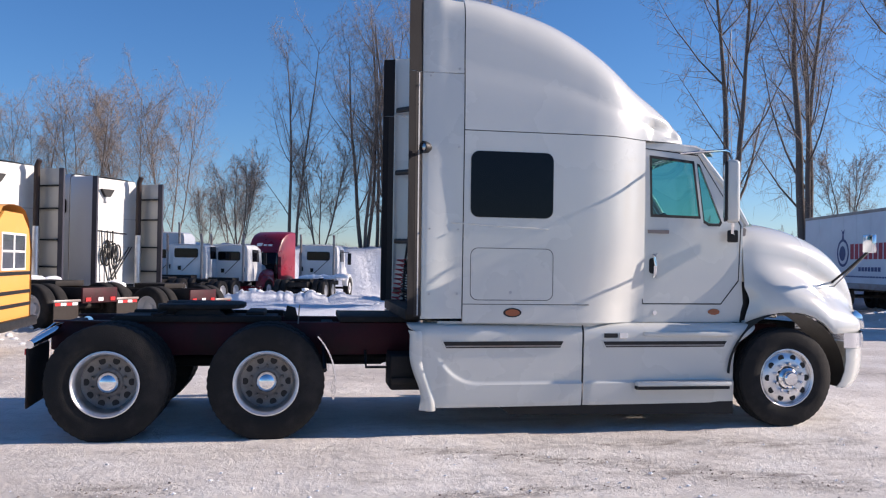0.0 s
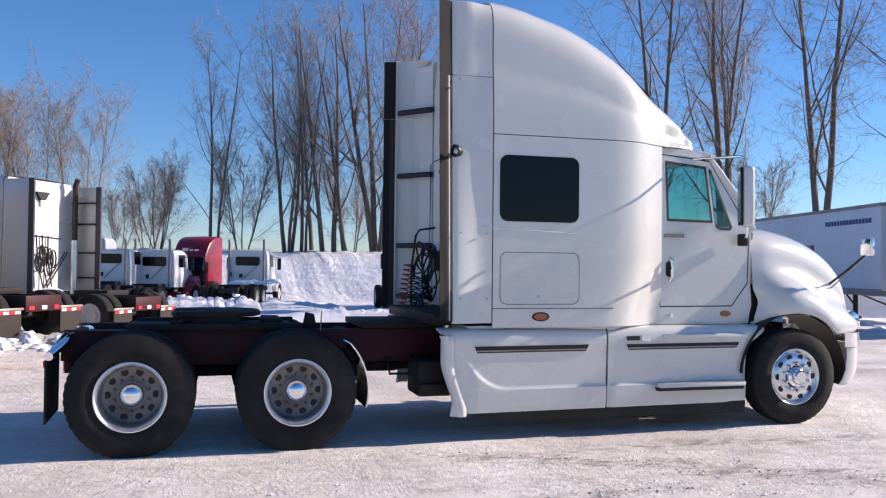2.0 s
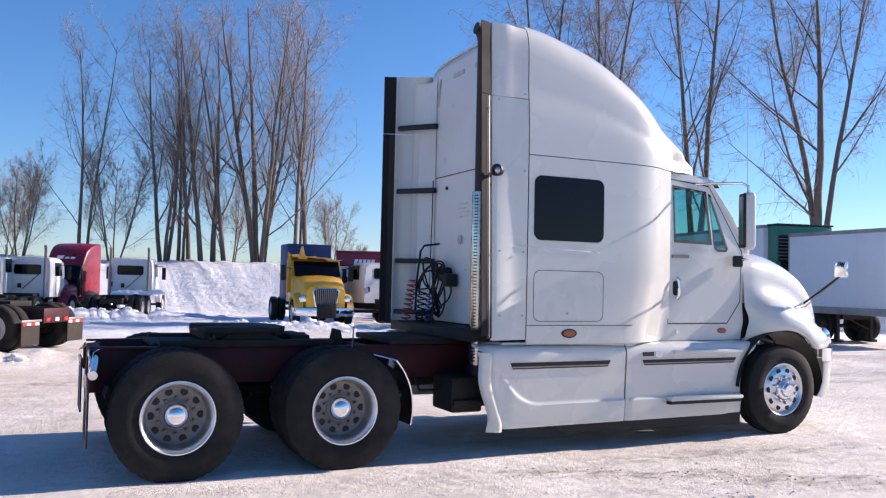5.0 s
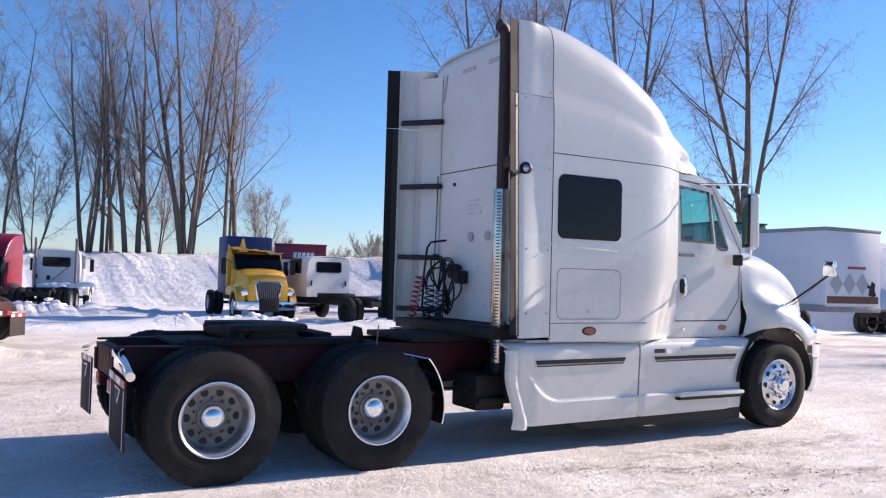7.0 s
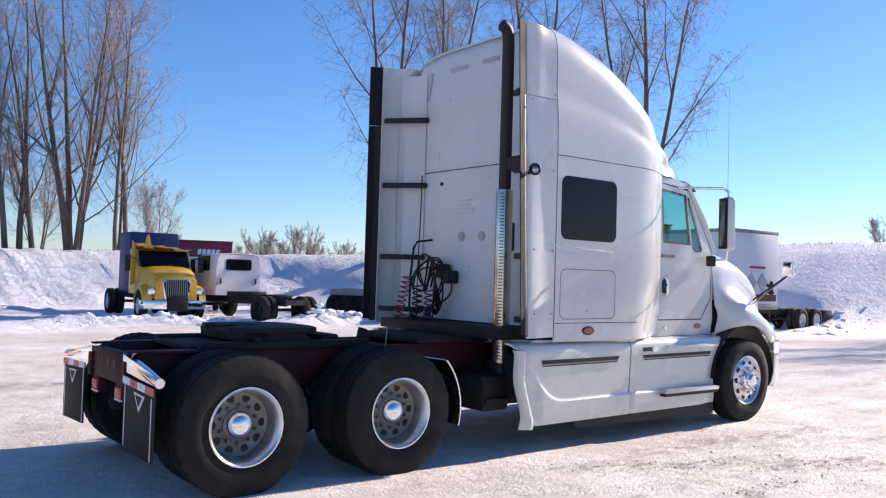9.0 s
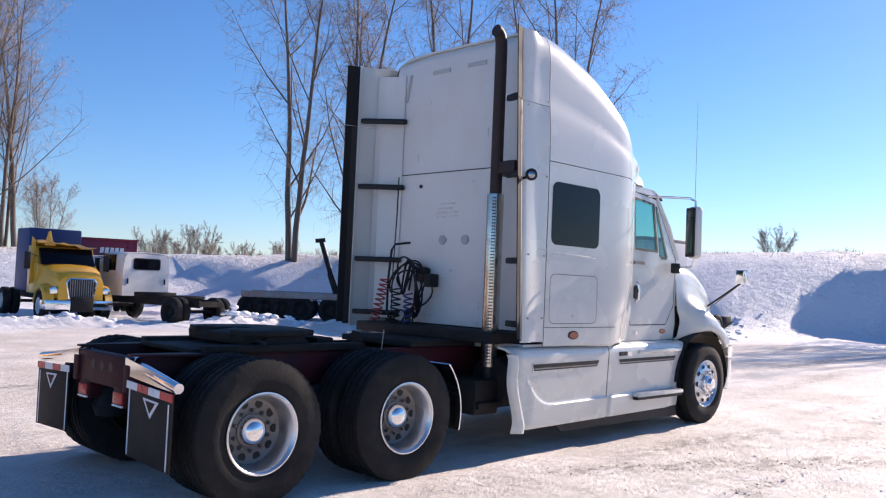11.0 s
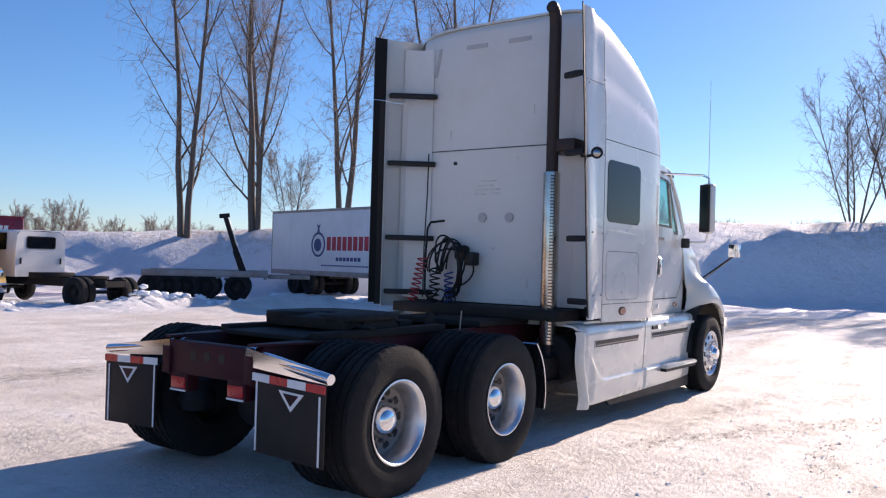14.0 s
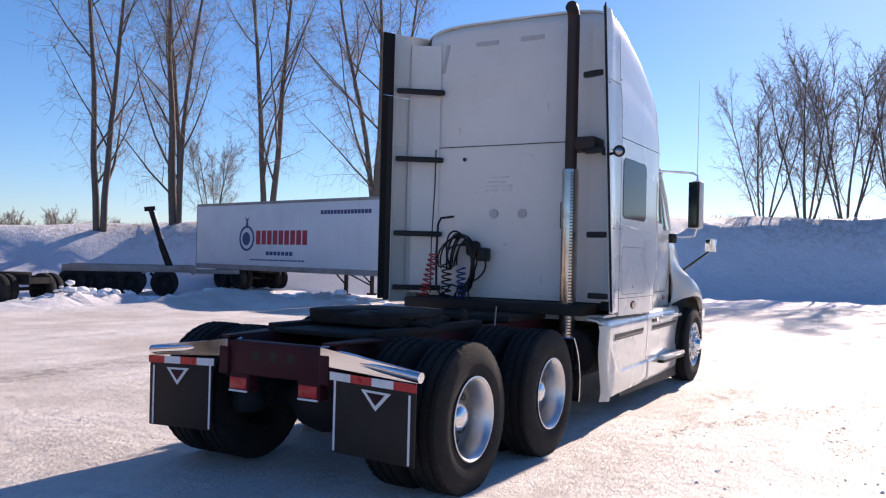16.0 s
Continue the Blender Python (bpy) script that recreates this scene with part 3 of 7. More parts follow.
def hero_wheel(parent, x, y, z, side, kind):
    """side -1: its face towards -y. kind: outer, inner or steer."""
    w = new("wheel")
    w.parent = parent
    w.matrix_basis = pose(x, y, z, 0, 0, 0 if side < 0 else 180)
    ty = part("tyre", TYRE, None, w, "worn black tyre dusted with dirty snow")
    if kind == "steer":
        ty.matrix_basis = Matrix.Diagonal((0.945, 1, 0.945, 1))
    if kind == "inner":
        part("rim", DARKDISH, None, w)
        return w
    if kind == "outer":
        part("rim", DISH, None, w, "bright aluminium rim with a dirty grey dish")
        part("disc", lathe([(0.227, 0.018), (0.200, 0.031), (0.13, 0.031), (0.10, 0.016)], 48), WHEELGREY, w)
        for k in range(10):
            a = 2 * math.pi * k / 10
            part("hand_hole", HOLE, None, w).matrix_basis = pose(0.188 * math.cos(a), 0.030, 0.188 * math.sin(a))
            a += math.pi / 10
            part("wheel_nut", NUT, None, w).matrix_basis = pose(0.140 * math.cos(a), 0.030, 0.140 * math.sin(a))
        part("hub", lathe([(0.118, 0.032), (0.116, 0.014), (0.104, 0.008), (0.097, 0.008)], 32), WHEELGREY, w)
        part("hub_cap", lathe([(0.098, 0.03), (0.098, 0.004), (0.093, -0.018), (0.081, -0.038), (0.060, -0.054), (0.033, -0.063), (0.0, -0.066)], 32), CHROME, w, "domed chrome hub cap")
    else:
        part("rim", STEERDISH, None, w, "polished aluminium wheel with round holes")
        for k in range(10):
            a = 2 * math.pi * k / 10
            part("hand_hole", HOLE, None, w).matrix_basis = pose(0.200 * math.cos(a), -0.119, 0.200 * math.sin(a))
            a += math.pi / 10
            part("wheel_nut", LONGNUT, None, w).matrix_basis = pose(0.136 * math.cos(a), -0.12, 0.136 * math.sin(a))
        part("hub_cap", lathe([(0.10, -0.12), (0.098, -0.15), (0.075, -0.165), (0.07, -0.20), (0.055, -0.215), (0.0, -0.218)], 32), CHROME, w, "chrome hub cap")
    return w


# ---- the white tractor unit ----
TRUCK = thing("tractor_unit", "white long-nosed sleeper-cab tractor unit parked on packed snow", "lorry")
ROOF = ((3.1, 4.07), (3.35, 4.06), (3.6, 4.025), (3.95, 3.945), (4.24, 3.83), (4.47, 3.69), (4.71, 3.52), (4.89, 3.385), (5.07, 3.25), (5.22, 3.12), (5.34, 2.99), (5.42, 2.87), (5.45, 2.79))
WIDE = ((3.1, 1.170), (3.6, 1.170), (4.0, 1.170), (4.25, 1.169), (4.4, 1.163), (4.55, 1.138), (4.68, 1.085), (4.80, 1.017), (4.92, 0.963), (5.1, 0.915), (5.25, 0.86), (5.38, 0.77), (5.45, 0.64))
LEDGE = ((3.1, 3.27), (4.0, 3.14), (4.5, 3.0), (4.9, 2.90), (5.2, 2.83), (5.45, 2.772))


def smooth_interp(table, x):
    """Cubic through a table."""
    xs = [a for a, _ in table]
    ys = [b for _, b in table]
    i = max(0, min(len(xs) - 2, next((k for k in range(len(xs) - 1) if x <= xs[k + 1]), len(xs) - 2)))

    def slope(k):
        if k == 0 or k == len(xs) - 1:
            a = min(max(k - 1, 0), len(xs) - 2)
            return (ys[a + 1] - ys[a]) / (xs[a + 1] - xs[a])
        return (ys[k + 1] - ys[k - 1]) / (xs[k + 1] - xs[k - 1])
    h = xs[i + 1] - xs[i]
    t = (x - xs[i]) / h
    return (2 * t ** 3 - 3 * t ** 2 + 1) * ys[i] + (t ** 3 - 2 * t ** 2 + t) * h * slope(i) + (-2 * t ** 3 + 3 * t ** 2) * ys[i + 1] + (t ** 3 - t ** 2) * h * slope(i + 1)


def upper_half(x):
    wd, top, lg = smooth_interp(WIDE, x), smooth_interp(ROOF, x), smooth_interp(LEDGE, x)
    pts = [(wd, 2.763)]
    span = lg - 2.763
    for f, o in ((0.3, 0.002), (0.6, 0.006), (0.82, 0.012), (0.95, 0.018), (1.05, 0.024), (1.2, 0.032)):
        pts.append((wd - o * min(1, span / 0.3), 2.763 + span * f))
    z0 = 2.763 + span * 1.3
    z0 = min(z0, 2.763 + 0.5 * (top - 2.763))
    pts = [p for p in pts if p[1] < z0 - 0.001]
    while len(pts) < 7:
        pts.append((pts[-1][0], (pts[-1][1] + z0) / 2))
    w0 = pts[-1][0] - 0.002
    n = interp(((3.1, 5.6), (3.6, 4.0), (4.2, 3.0), (4.8, 2.55), (5.45, 2.3)), x)
    for i in range(17):
        a = radians(90 * i / 16)
        pts.append((w0 * max(0, math.cos(a)) ** (2 / n), z0 + (top - z0) * math.sin(a) ** (2 / n)))
    dent = 0.05 * smoothstep(4.93, 5.03, x) * smoothstep(5.36, 5.24, x)
    return [(y - dent * smoothstep(2.785, 2.82, z) * smoothstep(2.98, 2.90, z), z) for y, z in pts]


def both_sides(x, half):
    return [(x, -y, z) for y, z in half] + [(x, y, z) for y, z in reversed(half[:-1])]


def build_cab(truck):
    xs = [3.115 + (4.9 - 3.115) * i / 34 for i in range(35)] + [4.93, 4.96, 4.99, 5.02, 5.05, 5.09, 5.12, 5.16, 5.20, 5.24, 5.27, 5.30, 5.33, 5.35, 5.39, 5.42, 5.44, 5.45]
    up = loft([both_sides(x, upper_half(x)) for x in xs])
    roof = part("roof_fairing", thicken(up, 0.02), WHITE, truck, "tall swept white roof fairing", angle=50)
    part("visor_underside", loft([[(x, k * smooth_interp(WIDE, x), 2.757 - 0.008 * abs(k)) for k in (-0.995, -0.6, 0, 0.6, 0.995)] for x in (4.86, 5.0, 5.15, 5.25, 5.35, 5.42, 5.448)]), WHITE, roof)
    nz = [1.02 + (2.755 - 1.02) * i / 14 for i in range(15)]
    lx = [3.115 + (4.92 - 3.115) * i / 34 for i in range(35)]

    def lower(x):
        return [(x, -max(0.955, smooth_interp(WIDE, x + 0.14 * smoothstep(1.7, 1.02, z))), z) for z in nz]
    for s in (1, -1):
        sh = loft([[(a, s * b, c) for a, b, c in lower(x)] for x in lx])
        side = part("sleeper_side", thicken(sh, 0.02), WHITE, truck, angle=50)
        y = s * -1.170

        def out(pts, d0, d1, q=s):
            return prism(pts, "xz", q * -(1.170 + d0), q * -(1.170 + d1))
        part("window", out(rounded(3.175, 3.945, 1.975, 2.575, 0.075), -0.02, 0.006), DARKGLASS, side, "dark tinted sleeper window")
        # locker door outline
        o, i2 = rounded(3.18, 3.955, 1.225, 1.70, 0.07), rounded(3.186, 3.949, 1.231, 1.694, 0.066)
        gap = bmesh.new()
        a = [gap.verts.new((p[0], q2, p[1])) for q2 in (s * -1.1715,) for p in o]
        b = [gap.verts.new((p[0], s * -1.1715, p[1])) for p in i2]
        for k in range(len(a)):
            gap.faces.new((a[k], a[(k + 1) % len(a)], b[(k + 1) % len(b)], b[k]))
        part("locker_gap", gap, SEAM, side)
        part("locker_latch", lathe([(0, 0), (0.014, 0), (0.014, -0.004), (0, -0.004)], 12, origin=(3.555, s * -1.170, 1.30)), GREYMARK, side)
        part("panel_gap", out([(3.12, 1.187), (4.3, 1.187), (4.3, 1.193), (3.12, 1.193)], -0.01, 0.0012), BLACK, side)
        lamp = [(3.575 + 0.085 * math.cos(2 * math.pi * k / 24), 1.115 + 0.042 * math.sin(2 * math.pi * k / 24)) for k in range(24)]
        part("side_marker", out([(3.575 + 0.068 * math.cos(2 * math.pi * k / 24), 1.115 + 0.031 * math.sin(2 * math.pi * k / 24)) for k in range(24)], -0.02, 0.010, s), AMBER, side, "oval amber marker lamp")
        part("marker_bezel", out(lamp, -0.02, 0.004, s), BLACK, side)
        # extender that carries the flank back past the rear wall
        ex = ((3.105, 1.168), (3.04, 1.172), (2.98, 1.186), (2.93, 1.205), (2.88, 1.228), (2.83, 1.246), (2.785, 1.256), (2.74, 1.258), (2.728, 1.25), (2.725, 1.235))
        zt = 3.93

        prof = sorted(((z, y2) for y2, z in upper_half(3.115)), key=lambda q: q[0])

        def lean(z):
            return (0.03 + 0.12 * (z - 1.1) / 2.8) if s > 0 else 0.0

        def upright(plan, z0, z1):
            return loft([[(x, s * -(yy - lean(z)), z) for x, yy in plan] for z in (z0 + (z1 - z0) * i / 8 for i in range(9))], closed=True, cap=True)

        def rear_half(z):
            return 1.170 if z < 2.77 else max(1.05, interp(prof, z))

        def ext(z0, z1, top):
            rows = []
            n = 18
            for i in range(n + 1):
                z = z0 + (z1 - z0) * i / n
                rows.append([(x, s * -(yy - lean(z) * smoothstep(3.10, 2.75, x) + (rear_half(z) - 1.168) * smoothstep(2.84, 3.10, x)), z) for x, yy in ex])
            return thicken(loft(rows), 0.012)
        e1 = part("side_extender", ext(1.06, 3.268, 0), WHITE, truck, "flared white side extender with a dark trailing edge", angle=50)
        e2 = part("upper_extender", ext(3.274, 3.95, 0.0), WHITE, truck, angle=50)
        part("trim_strip", upright([(2.665, 1.282), (2.726, 1.256), (2.726, 1.244), (2.665, 1.270)], 1.08, 3.27), BROWNSTRIP, e1, "weathered dark trim strip")
        part("trim_groove", upright([(2.690, 1.2745), (2.702, 1.2695), (2.702, 1.262), (2.690, 1.267)], 1.09, 3.26), GREYMARK, e1)
        part("rubber_edge", upright([(2.60, 1.309), (2.664, 1.281), (2.664, 1.269), (2.60, 1.297)], 1.10, 3.27), SEAL, e1)
        part("trim_strip", upright([(2.60, 1.309), (2.726, 1.255), (2.726, 1.243), (2.60, 1.297)], 3.275, 3.94), SEAL, e2)
        for z, x in ((3.24, 2.80), (3.31, 3.06)):
            part("rivet", lathe([(0, -0.01), (0.009, -0.01), (0.009, 0.004), (0, 0.007)], 8, origin=(x, s * -(interp(tuple(reversed(ex)), x) - lean(z) * smoothstep(3.10, 2.75, x)), z)), GREYMARK, e1)
        for z in (1.28, 1.86, 2.6):
            for x in (2.80, 3.06):
                part("rivet", lathe([(0, -0.012), (0.008, -0.012), (0.008, 0.003), (0, 0.004)], 8, origin=(x, s * -(interp(tuple(reversed(ex)), x) + 0.012 - lean(z) * smoothstep(3.10, 2.75, x)), z)), GREYMARK, e1)
        part("extender_gap", loft([[(3.106, s * -(rear_half(z) + 0.0015), z), (3.114, s * -(rear_half(z) + 0.0015), z)] for z in [1.07 + 2.86 * i / 30 for i in range(31)]]), BLACK, e1)
        part("pressed_crease", prism([(3.0, 1.915), (3.9, 1.872), (3.9, 1.884), (3.0, 1.927)], "xz", s * -1.165, s * -1.1745, 0.004), WHITE, side)
        # inner brackets between extender and rear wall
        for z in (1.22, 1.80, 2.60, 3.33):
            if s > 0:
                plan = [(px, py + lean(z)) for px, py in ((2.74, -1.215), (2.77, -1.215), (2.83, -1.08), (2.83, -1.00), (2.79, -1.00), (2.74, -1.13))]
            else:
                plan = [(2.74, 1.215), (2.77, 1.215), (3.07, 0.86), (3.07, 0.80), (3.03, 0.80), (2.74, 1.17)]
            part("bracket", prism(plan, "xy", z - 0.028, z + 0.028, 0.012), BLACK, truck, "black folded bracket")
        # angled inner closing panel between wall and extender
        part("corner_panel", loft([[(3.075, s * -0.86, z), (3.06, s * -1.00, z), (2.99, s * -(1.150 - 0.3 * lean(z) + 0.7 * (rear_half(z) - 1.17)), z), (2.93, s * -(1.170 - 0.6 * lean(z) + 0.4 * (rear_half(z) - 1.17)), z)] for z in [1.16 + 2.70 * i / 20 for i in range(21)]]), BACKWHITE, truck)
    # rear wall
    def arch(y):
        return 4.055 - 0.02 * (y / 0.9) ** 2 - 0.10 * max(0, abs(y) - 0.55) ** 1.5
    ys = [-1.0 + 2.0 * i / 24 for i in range(25)]
    wall = part("rear_wall", loft([[(3.085, y, 1.14) for y in ys], [(3.085, y, 2.735) for y in ys], [(3.083, y, 2.735) for y in ys], [(3.083, y, 2.742) for y in ys], [(3.085, y, 2.742) for y in ys], [(3.085, y, 3.4) for y in ys], [(3.088, y, arch(y) - 0.10) for y in ys], [(3.11, y, arch(y) - 0.035) for y in ys], [(3.16, y, arch(y)) for y in ys]]), BACKWHITE, truck, "plain white rear wall with scuffs")
    part("seam", box(3.076, 3.084, -0.86, 0.86, 2.733, 2.741), BLACK, wall)
    for y in (0.185, -0.14):
        v = part("vent", lathe([(0, -0.01), (0.048, -0.01), (0.05, 0.0), (0.04, 0.006), (0.0, 0.002)], 24, "x", origin=(3.078, y, 2.02)), GREYMARK, wall, "round grey vent cap")
    part("plug", lathe([(0, -0.012), (0.020, -0.012), (0.020, 0.004), (0, 0.004)], 16, "x", origin=(3.082, 0.548, 2.60)), BLACK, wall)
    for y0, y1, z0 in ((0.18, 0.44, 3.80), (-0.34, -0.08, 3.805)):
        part("tape_strip", box(3.078, 3.0845, y0, y1, z0, z0 + 0.045), GREYMARK, wall)
    part("tape_strip", prism([(0.82, 3.55), (0.86, 3.55), (0.80, 3.85), (0.76, 3.85)], "yz", 3.077, 3.0845), GREYMARK, wall)
    for k, (ya, yb, z, h) in enumerate(((-0.02, 0.30, 2.30, 0.022), (0.06, 0.27, 2.345, 0.016), (-0.01, 0.10, 2.26, 0.02), (0.15, 0.29, 2.255, 0.018), (0.02, 0.26, 2.395, 0.012))):
        part("worn_label", box(3.079, 3.0846, ya, yb, z, z + h, 0.002), WORN, wall)
    for y, z, dy, dz in ((0.33, 1.22, 0.10, 0.012), (0.60, 1.20, 0.05, 0.018), (-0.10, 1.30, 0.012, 0.03), (0.10, 1.62, 0.09, 0.004), (-0.22, 2.62, 0.006, 0.012), (-0.40, 3.1, 0.004, 0.05), (0.45, 3.5, 0.006, 0.02), (-0.50, 1.9, 0.008, 0.03), (0.20, 1.45, 0.006, 0.014), (-0.36, 1.36, 0.010, 0.05), (-0.30, 1.17, 0.25, 0.02), (0.05, 1.70, 0.02, 0.012), (-0.45, 1.64, 0.015, 0.03), (0.62, 2.9, 0.008, 0.05)):
        part("scuff", box(3.080, 3.0848, y - dy, y + dy, z - dz, z + dz), WORN, wall)
    part("access_port", prism(rounded(-0.63, -0.56, 1.86, 2.14, 0.02), "yz", 3.07, 3.0845), BLACK, wall)
    part("wire", tube([(3.07, 0.90, 2.72), (3.07, 0.905, 2.3), (3.07, 0.93, 1.7), (3.07, 0.93, 1.16)], 0.008, 6), BLACK, wall)
    # dark inside of the body: an added solid black block in place of interior shade
    part("dark_fill", prism([(3.14, -1.10), (4.35, -1.10), (4.86, -0.86), (4.86, 0.86), (4.35, 1.10), (3.14, 1.10)], "xy", 1.06, 2.85), BLACK, truck)
    # sill under the sleeper
    part("body_sill", prism([(2.9, -1.10), (4.35, -1.10), (4.80, -0.95), (5.9, -0.84), (5.9, 0.84), (4.80, 0.95), (4.35, 1.10), (2.9, 1.10)], "xy", 0.97, 1.03), WHITE, truck)

    # cab with its doors
    def flank(s):
        return lambda x, z: Vector((x, s * -(0.955 - 0.055 * (x - 4.9) - 0.045 * max(0, z - 1.95) / 0.7), z))
    door_edge = [(4.905, 1.19), (5.74, 1.19), (5.93, 1.42), (5.955, 1.97), (5.50, 2.655), (4.905, 2.70)]
    glass_rear = [(4.985, 2.03), (5.515, 2.025), (5.455, 2.59), (4.985, 2.63)]
    glass_front = [(5.545, 1.985), (5.60, 1.955), (5.72, 1.955), (5.745, 1.99), (5.515, 2.56), (5.485, 2.57)]
    for s in (1, -1):
        f = flank(s)
        bm = sheet([(4.90, 1.02), (5.94, 1.02), (5.955, 1.12), (5.978, 1.20), (5.972, 1.30), (5.965, 1.38), (5.975, 1.99), (5.49, 2.745), (4.90, 2.762)], [glass_rear, glass_front], f, 0.03)
        side = part("door", bm, WHITE, truck, "white cab door with two windows", angle=30)

        def strip(loop, wdt, mt, nm, off=0.003):
            o = bmesh.new()
            c = Vector((sum(p[0] for p in loop) / len(loop), sum(p[1] for p in loop) / len(loop)))
            a = [o.verts.new(f(*p) + Vector((0, -s * off, 0))) for p in loop]
            b = [o.verts.new(f(*(Vector(p) + (c - Vector(p)).normalized() * wdt)) + Vector((0, -s * off, 0))) for p in loop]
            for k in range(len(a)):
                o.faces.new((a[k], a[(k + 1) % len(a)], b[(k + 1) % len(b)], b[k]))
            return part(nm, o, mt, side)
        strip(door_edge, 0.013, BLACK, "door_gap", 0.002)
        strip(glass_rear, 0.035, BLACK, "window_seal", 0.004)
        strip(glass_front, 0.030, BLACK, "window_seal", 0.004)
        for loop, nm in ((glass_rear, "window"), (glass_front, "quarter_light")):
            g = bmesh.new()
            g.faces.new([g.verts.new(f(*p) + Vector((0, s * 0.012, 0))) for p in loop])
            gl = part(nm, g, TEAL, side, "green-tinted side glass")
            gl.visible_shadow = False
        part("handle_recess", prism(rounded(4.975, 5.05, 1.485, 1.635, 0.03), "xz", s * -0.93, s * -0.956), BLACK, side)
        part("handle_plate", prism(rounded(5.045, 5.085, 1.44, 1.68, 0.018), "xz", s * -0.93, s * -0.958), WHITE, side)
        part("handle", tube([(5.02, s * -0.955, 1.455), (5.022, s * -0.985, 1.48), (5.022, s * -0.988, 1.56), (5.022, s * -0.985, 1.64), (5.02, s * -0.955, 1.665)], 0.016, 10), CHROME, side, "upright chrome door handle")
        part("name_badge", box(4.96, 5.17, min(s * -0.945, s * -0.962), max(s * -0.945, s * -0.962), 1.872, 1.905), RAIL, side)
        part("marker_lamp", prism([(5.66 + 0.06 * math.cos(2 * math.pi * k / 20), 1.12 + 0.03 * math.sin(2 * math.pi * k / 20)) for k in range(20)], "xz", s * -0.90, s * -0.925), AMBER, side, "oval amber marker lamp")
        part("lock", lathe([(0, -0.02), (0.02, -0.02), (0.02, 0.01), (0, 0.01)], 12, origin=(5.03, s * -0.948, 1.11)), CHROME, side)
        # mirror
        mir = part("mirror", box(5.575, 5.70, min(s * -1.235, s * -1.385), max(s * -1.235, s * -1.385), 1.97, 2.56, 0.045, seg=4), WHITE, truck, "tall white door mirror with a black frame")
        toe = Matrix.Translation((5.64, s * -1.31, 0)) @ Matrix.Rotation(radians(s * -24), 4, "Z") @ Matrix.Translation((-5.64, s * 1.31, 0))
        mir.matrix_basis = toe
        part("mirror_glass", box(5.558, 5.572, min(s * -1.252, s * -1.368), max(s * -1.252, s * -1.368), 2.02, 2.51), MIRRORGLASS, mir)
        part("mirror_frame", box(5.563, 5.590, min(s * -1.234, s * -1.386), max(s * -1.234, s * -1.386), 1.985, 2.545, 0.012), BLACK, mir)
        part("arm", tube([(5.30, s * -0.86, 2.66), (5.45, s * -1.0, 2.665), (5.60, s * -1.26, 2.655), (5.64, s * -1.31, 2.62), (5.64, s * -1.31, 2.54)], 0.014, 8), CHROME, truck, "chrome mirror arm")
        part("arm", tube([(5.68, s * -0.92, 1.88), (5.66, s * -1.1, 1.87), (5.64, s * -1.28, 1.88), (5.64, s * -1.31, 1.98)], 0.014, 8), CHROME, mir)
        part("foot", box(5.62, 5.72, min(s * -0.895, s * -0.96), max(s * -0.895, s * -0.96), 1.80, 1.92, 0.015), BLACK, mir)
        # bonnet mirror on its stalk
        bmir = part("hood_mirror", box(7.14, 7.19, min(s * -1.08, s * -1.23), max(s * -1.08, s * -1.23), 1.72, 1.90, 0.012), CHROME, truck, "small square bonnet mirror on a slanted stalk")
        part("stalk", tube([(7.02, s * -0.74, 1.40), (7.10, s * -0.93, 1.56), (7.16, s * -1.14, 1.73)], 0.012, 8), BLACK, bmir)
        part("stalk", tube([(7.05, s * -0.74, 1.36), (7.115, s * -0.935, 1.545), (7.165, s * -1.15, 1.73)], 0.007, 8), RAIL, bmir)
    # cab roof, pillar and screen
    part("cab_roof", loft([[(x, y, z - 0.02 * (y / 0.85) ** 2 - 0.03 * max(0, abs(y) - 0.78) * 10) for y in (-0.90, -0.86, -0.8, -0.4, 0, 0.4, 0.8, 0.86, 0.90)] for x, z in ((4.86, 2.745), (5.2, 2.745), (5.42, 2.73), (5.50, 2.70))]), WHITE, truck)
    visor = part("sun_visor", thicken(loft([[(x, y, z - 0.05 * (y / 0.9) ** 2) for y in (-0.88, -0.6, -0.3, 0, 0.3, 0.6, 0.88)] for x, z in ((5.30, 2.80), (5.46, 2.79), (5.62, 2.74), (5.66, 2.70))]), 0.015), CHROME, truck, "bright sun visor above the windscreen")
    sc = bmesh.new()
    rows = []
    for i in range(7):
        t = i / 6
        rows.append([(5.48 + 0.62 * t + 0.10 * (1 - (y / 0.85) ** 2), y * (0.97 + 0.02 * t), 2.69 - 0.72 * t) for y in (-0.86, -0.6, -0.3, 0, 0.3, 0.6, 0.86)])
    scr = part("windscreen", loft(rows), TEAL, truck, "raked green-tinted windscreen")
    scr.visible_shadow = False
    for s in (1, -1):
        part("pillar", tube([(5.50, s * -0.86, 2.69), (5.80, s * -0.872, 2.33), (6.02, s * -0.865, 1.97)], 0.035, 8), WHITE, truck)
    # inside
    part("cab_floor", box(4.9, 5.9, -0.86, 0.86, 1.06, 1.12), BLACK, truck)
    part("dashboard", prism([(5.60, 1.2), (5.95, 1.2), (6.05, 1.95), (5.78, 1.97), (5.62, 1.82)], "xz", -0.84, 0.84, 0.02), GREYCLOTH, truck, "dark grey dashboard")
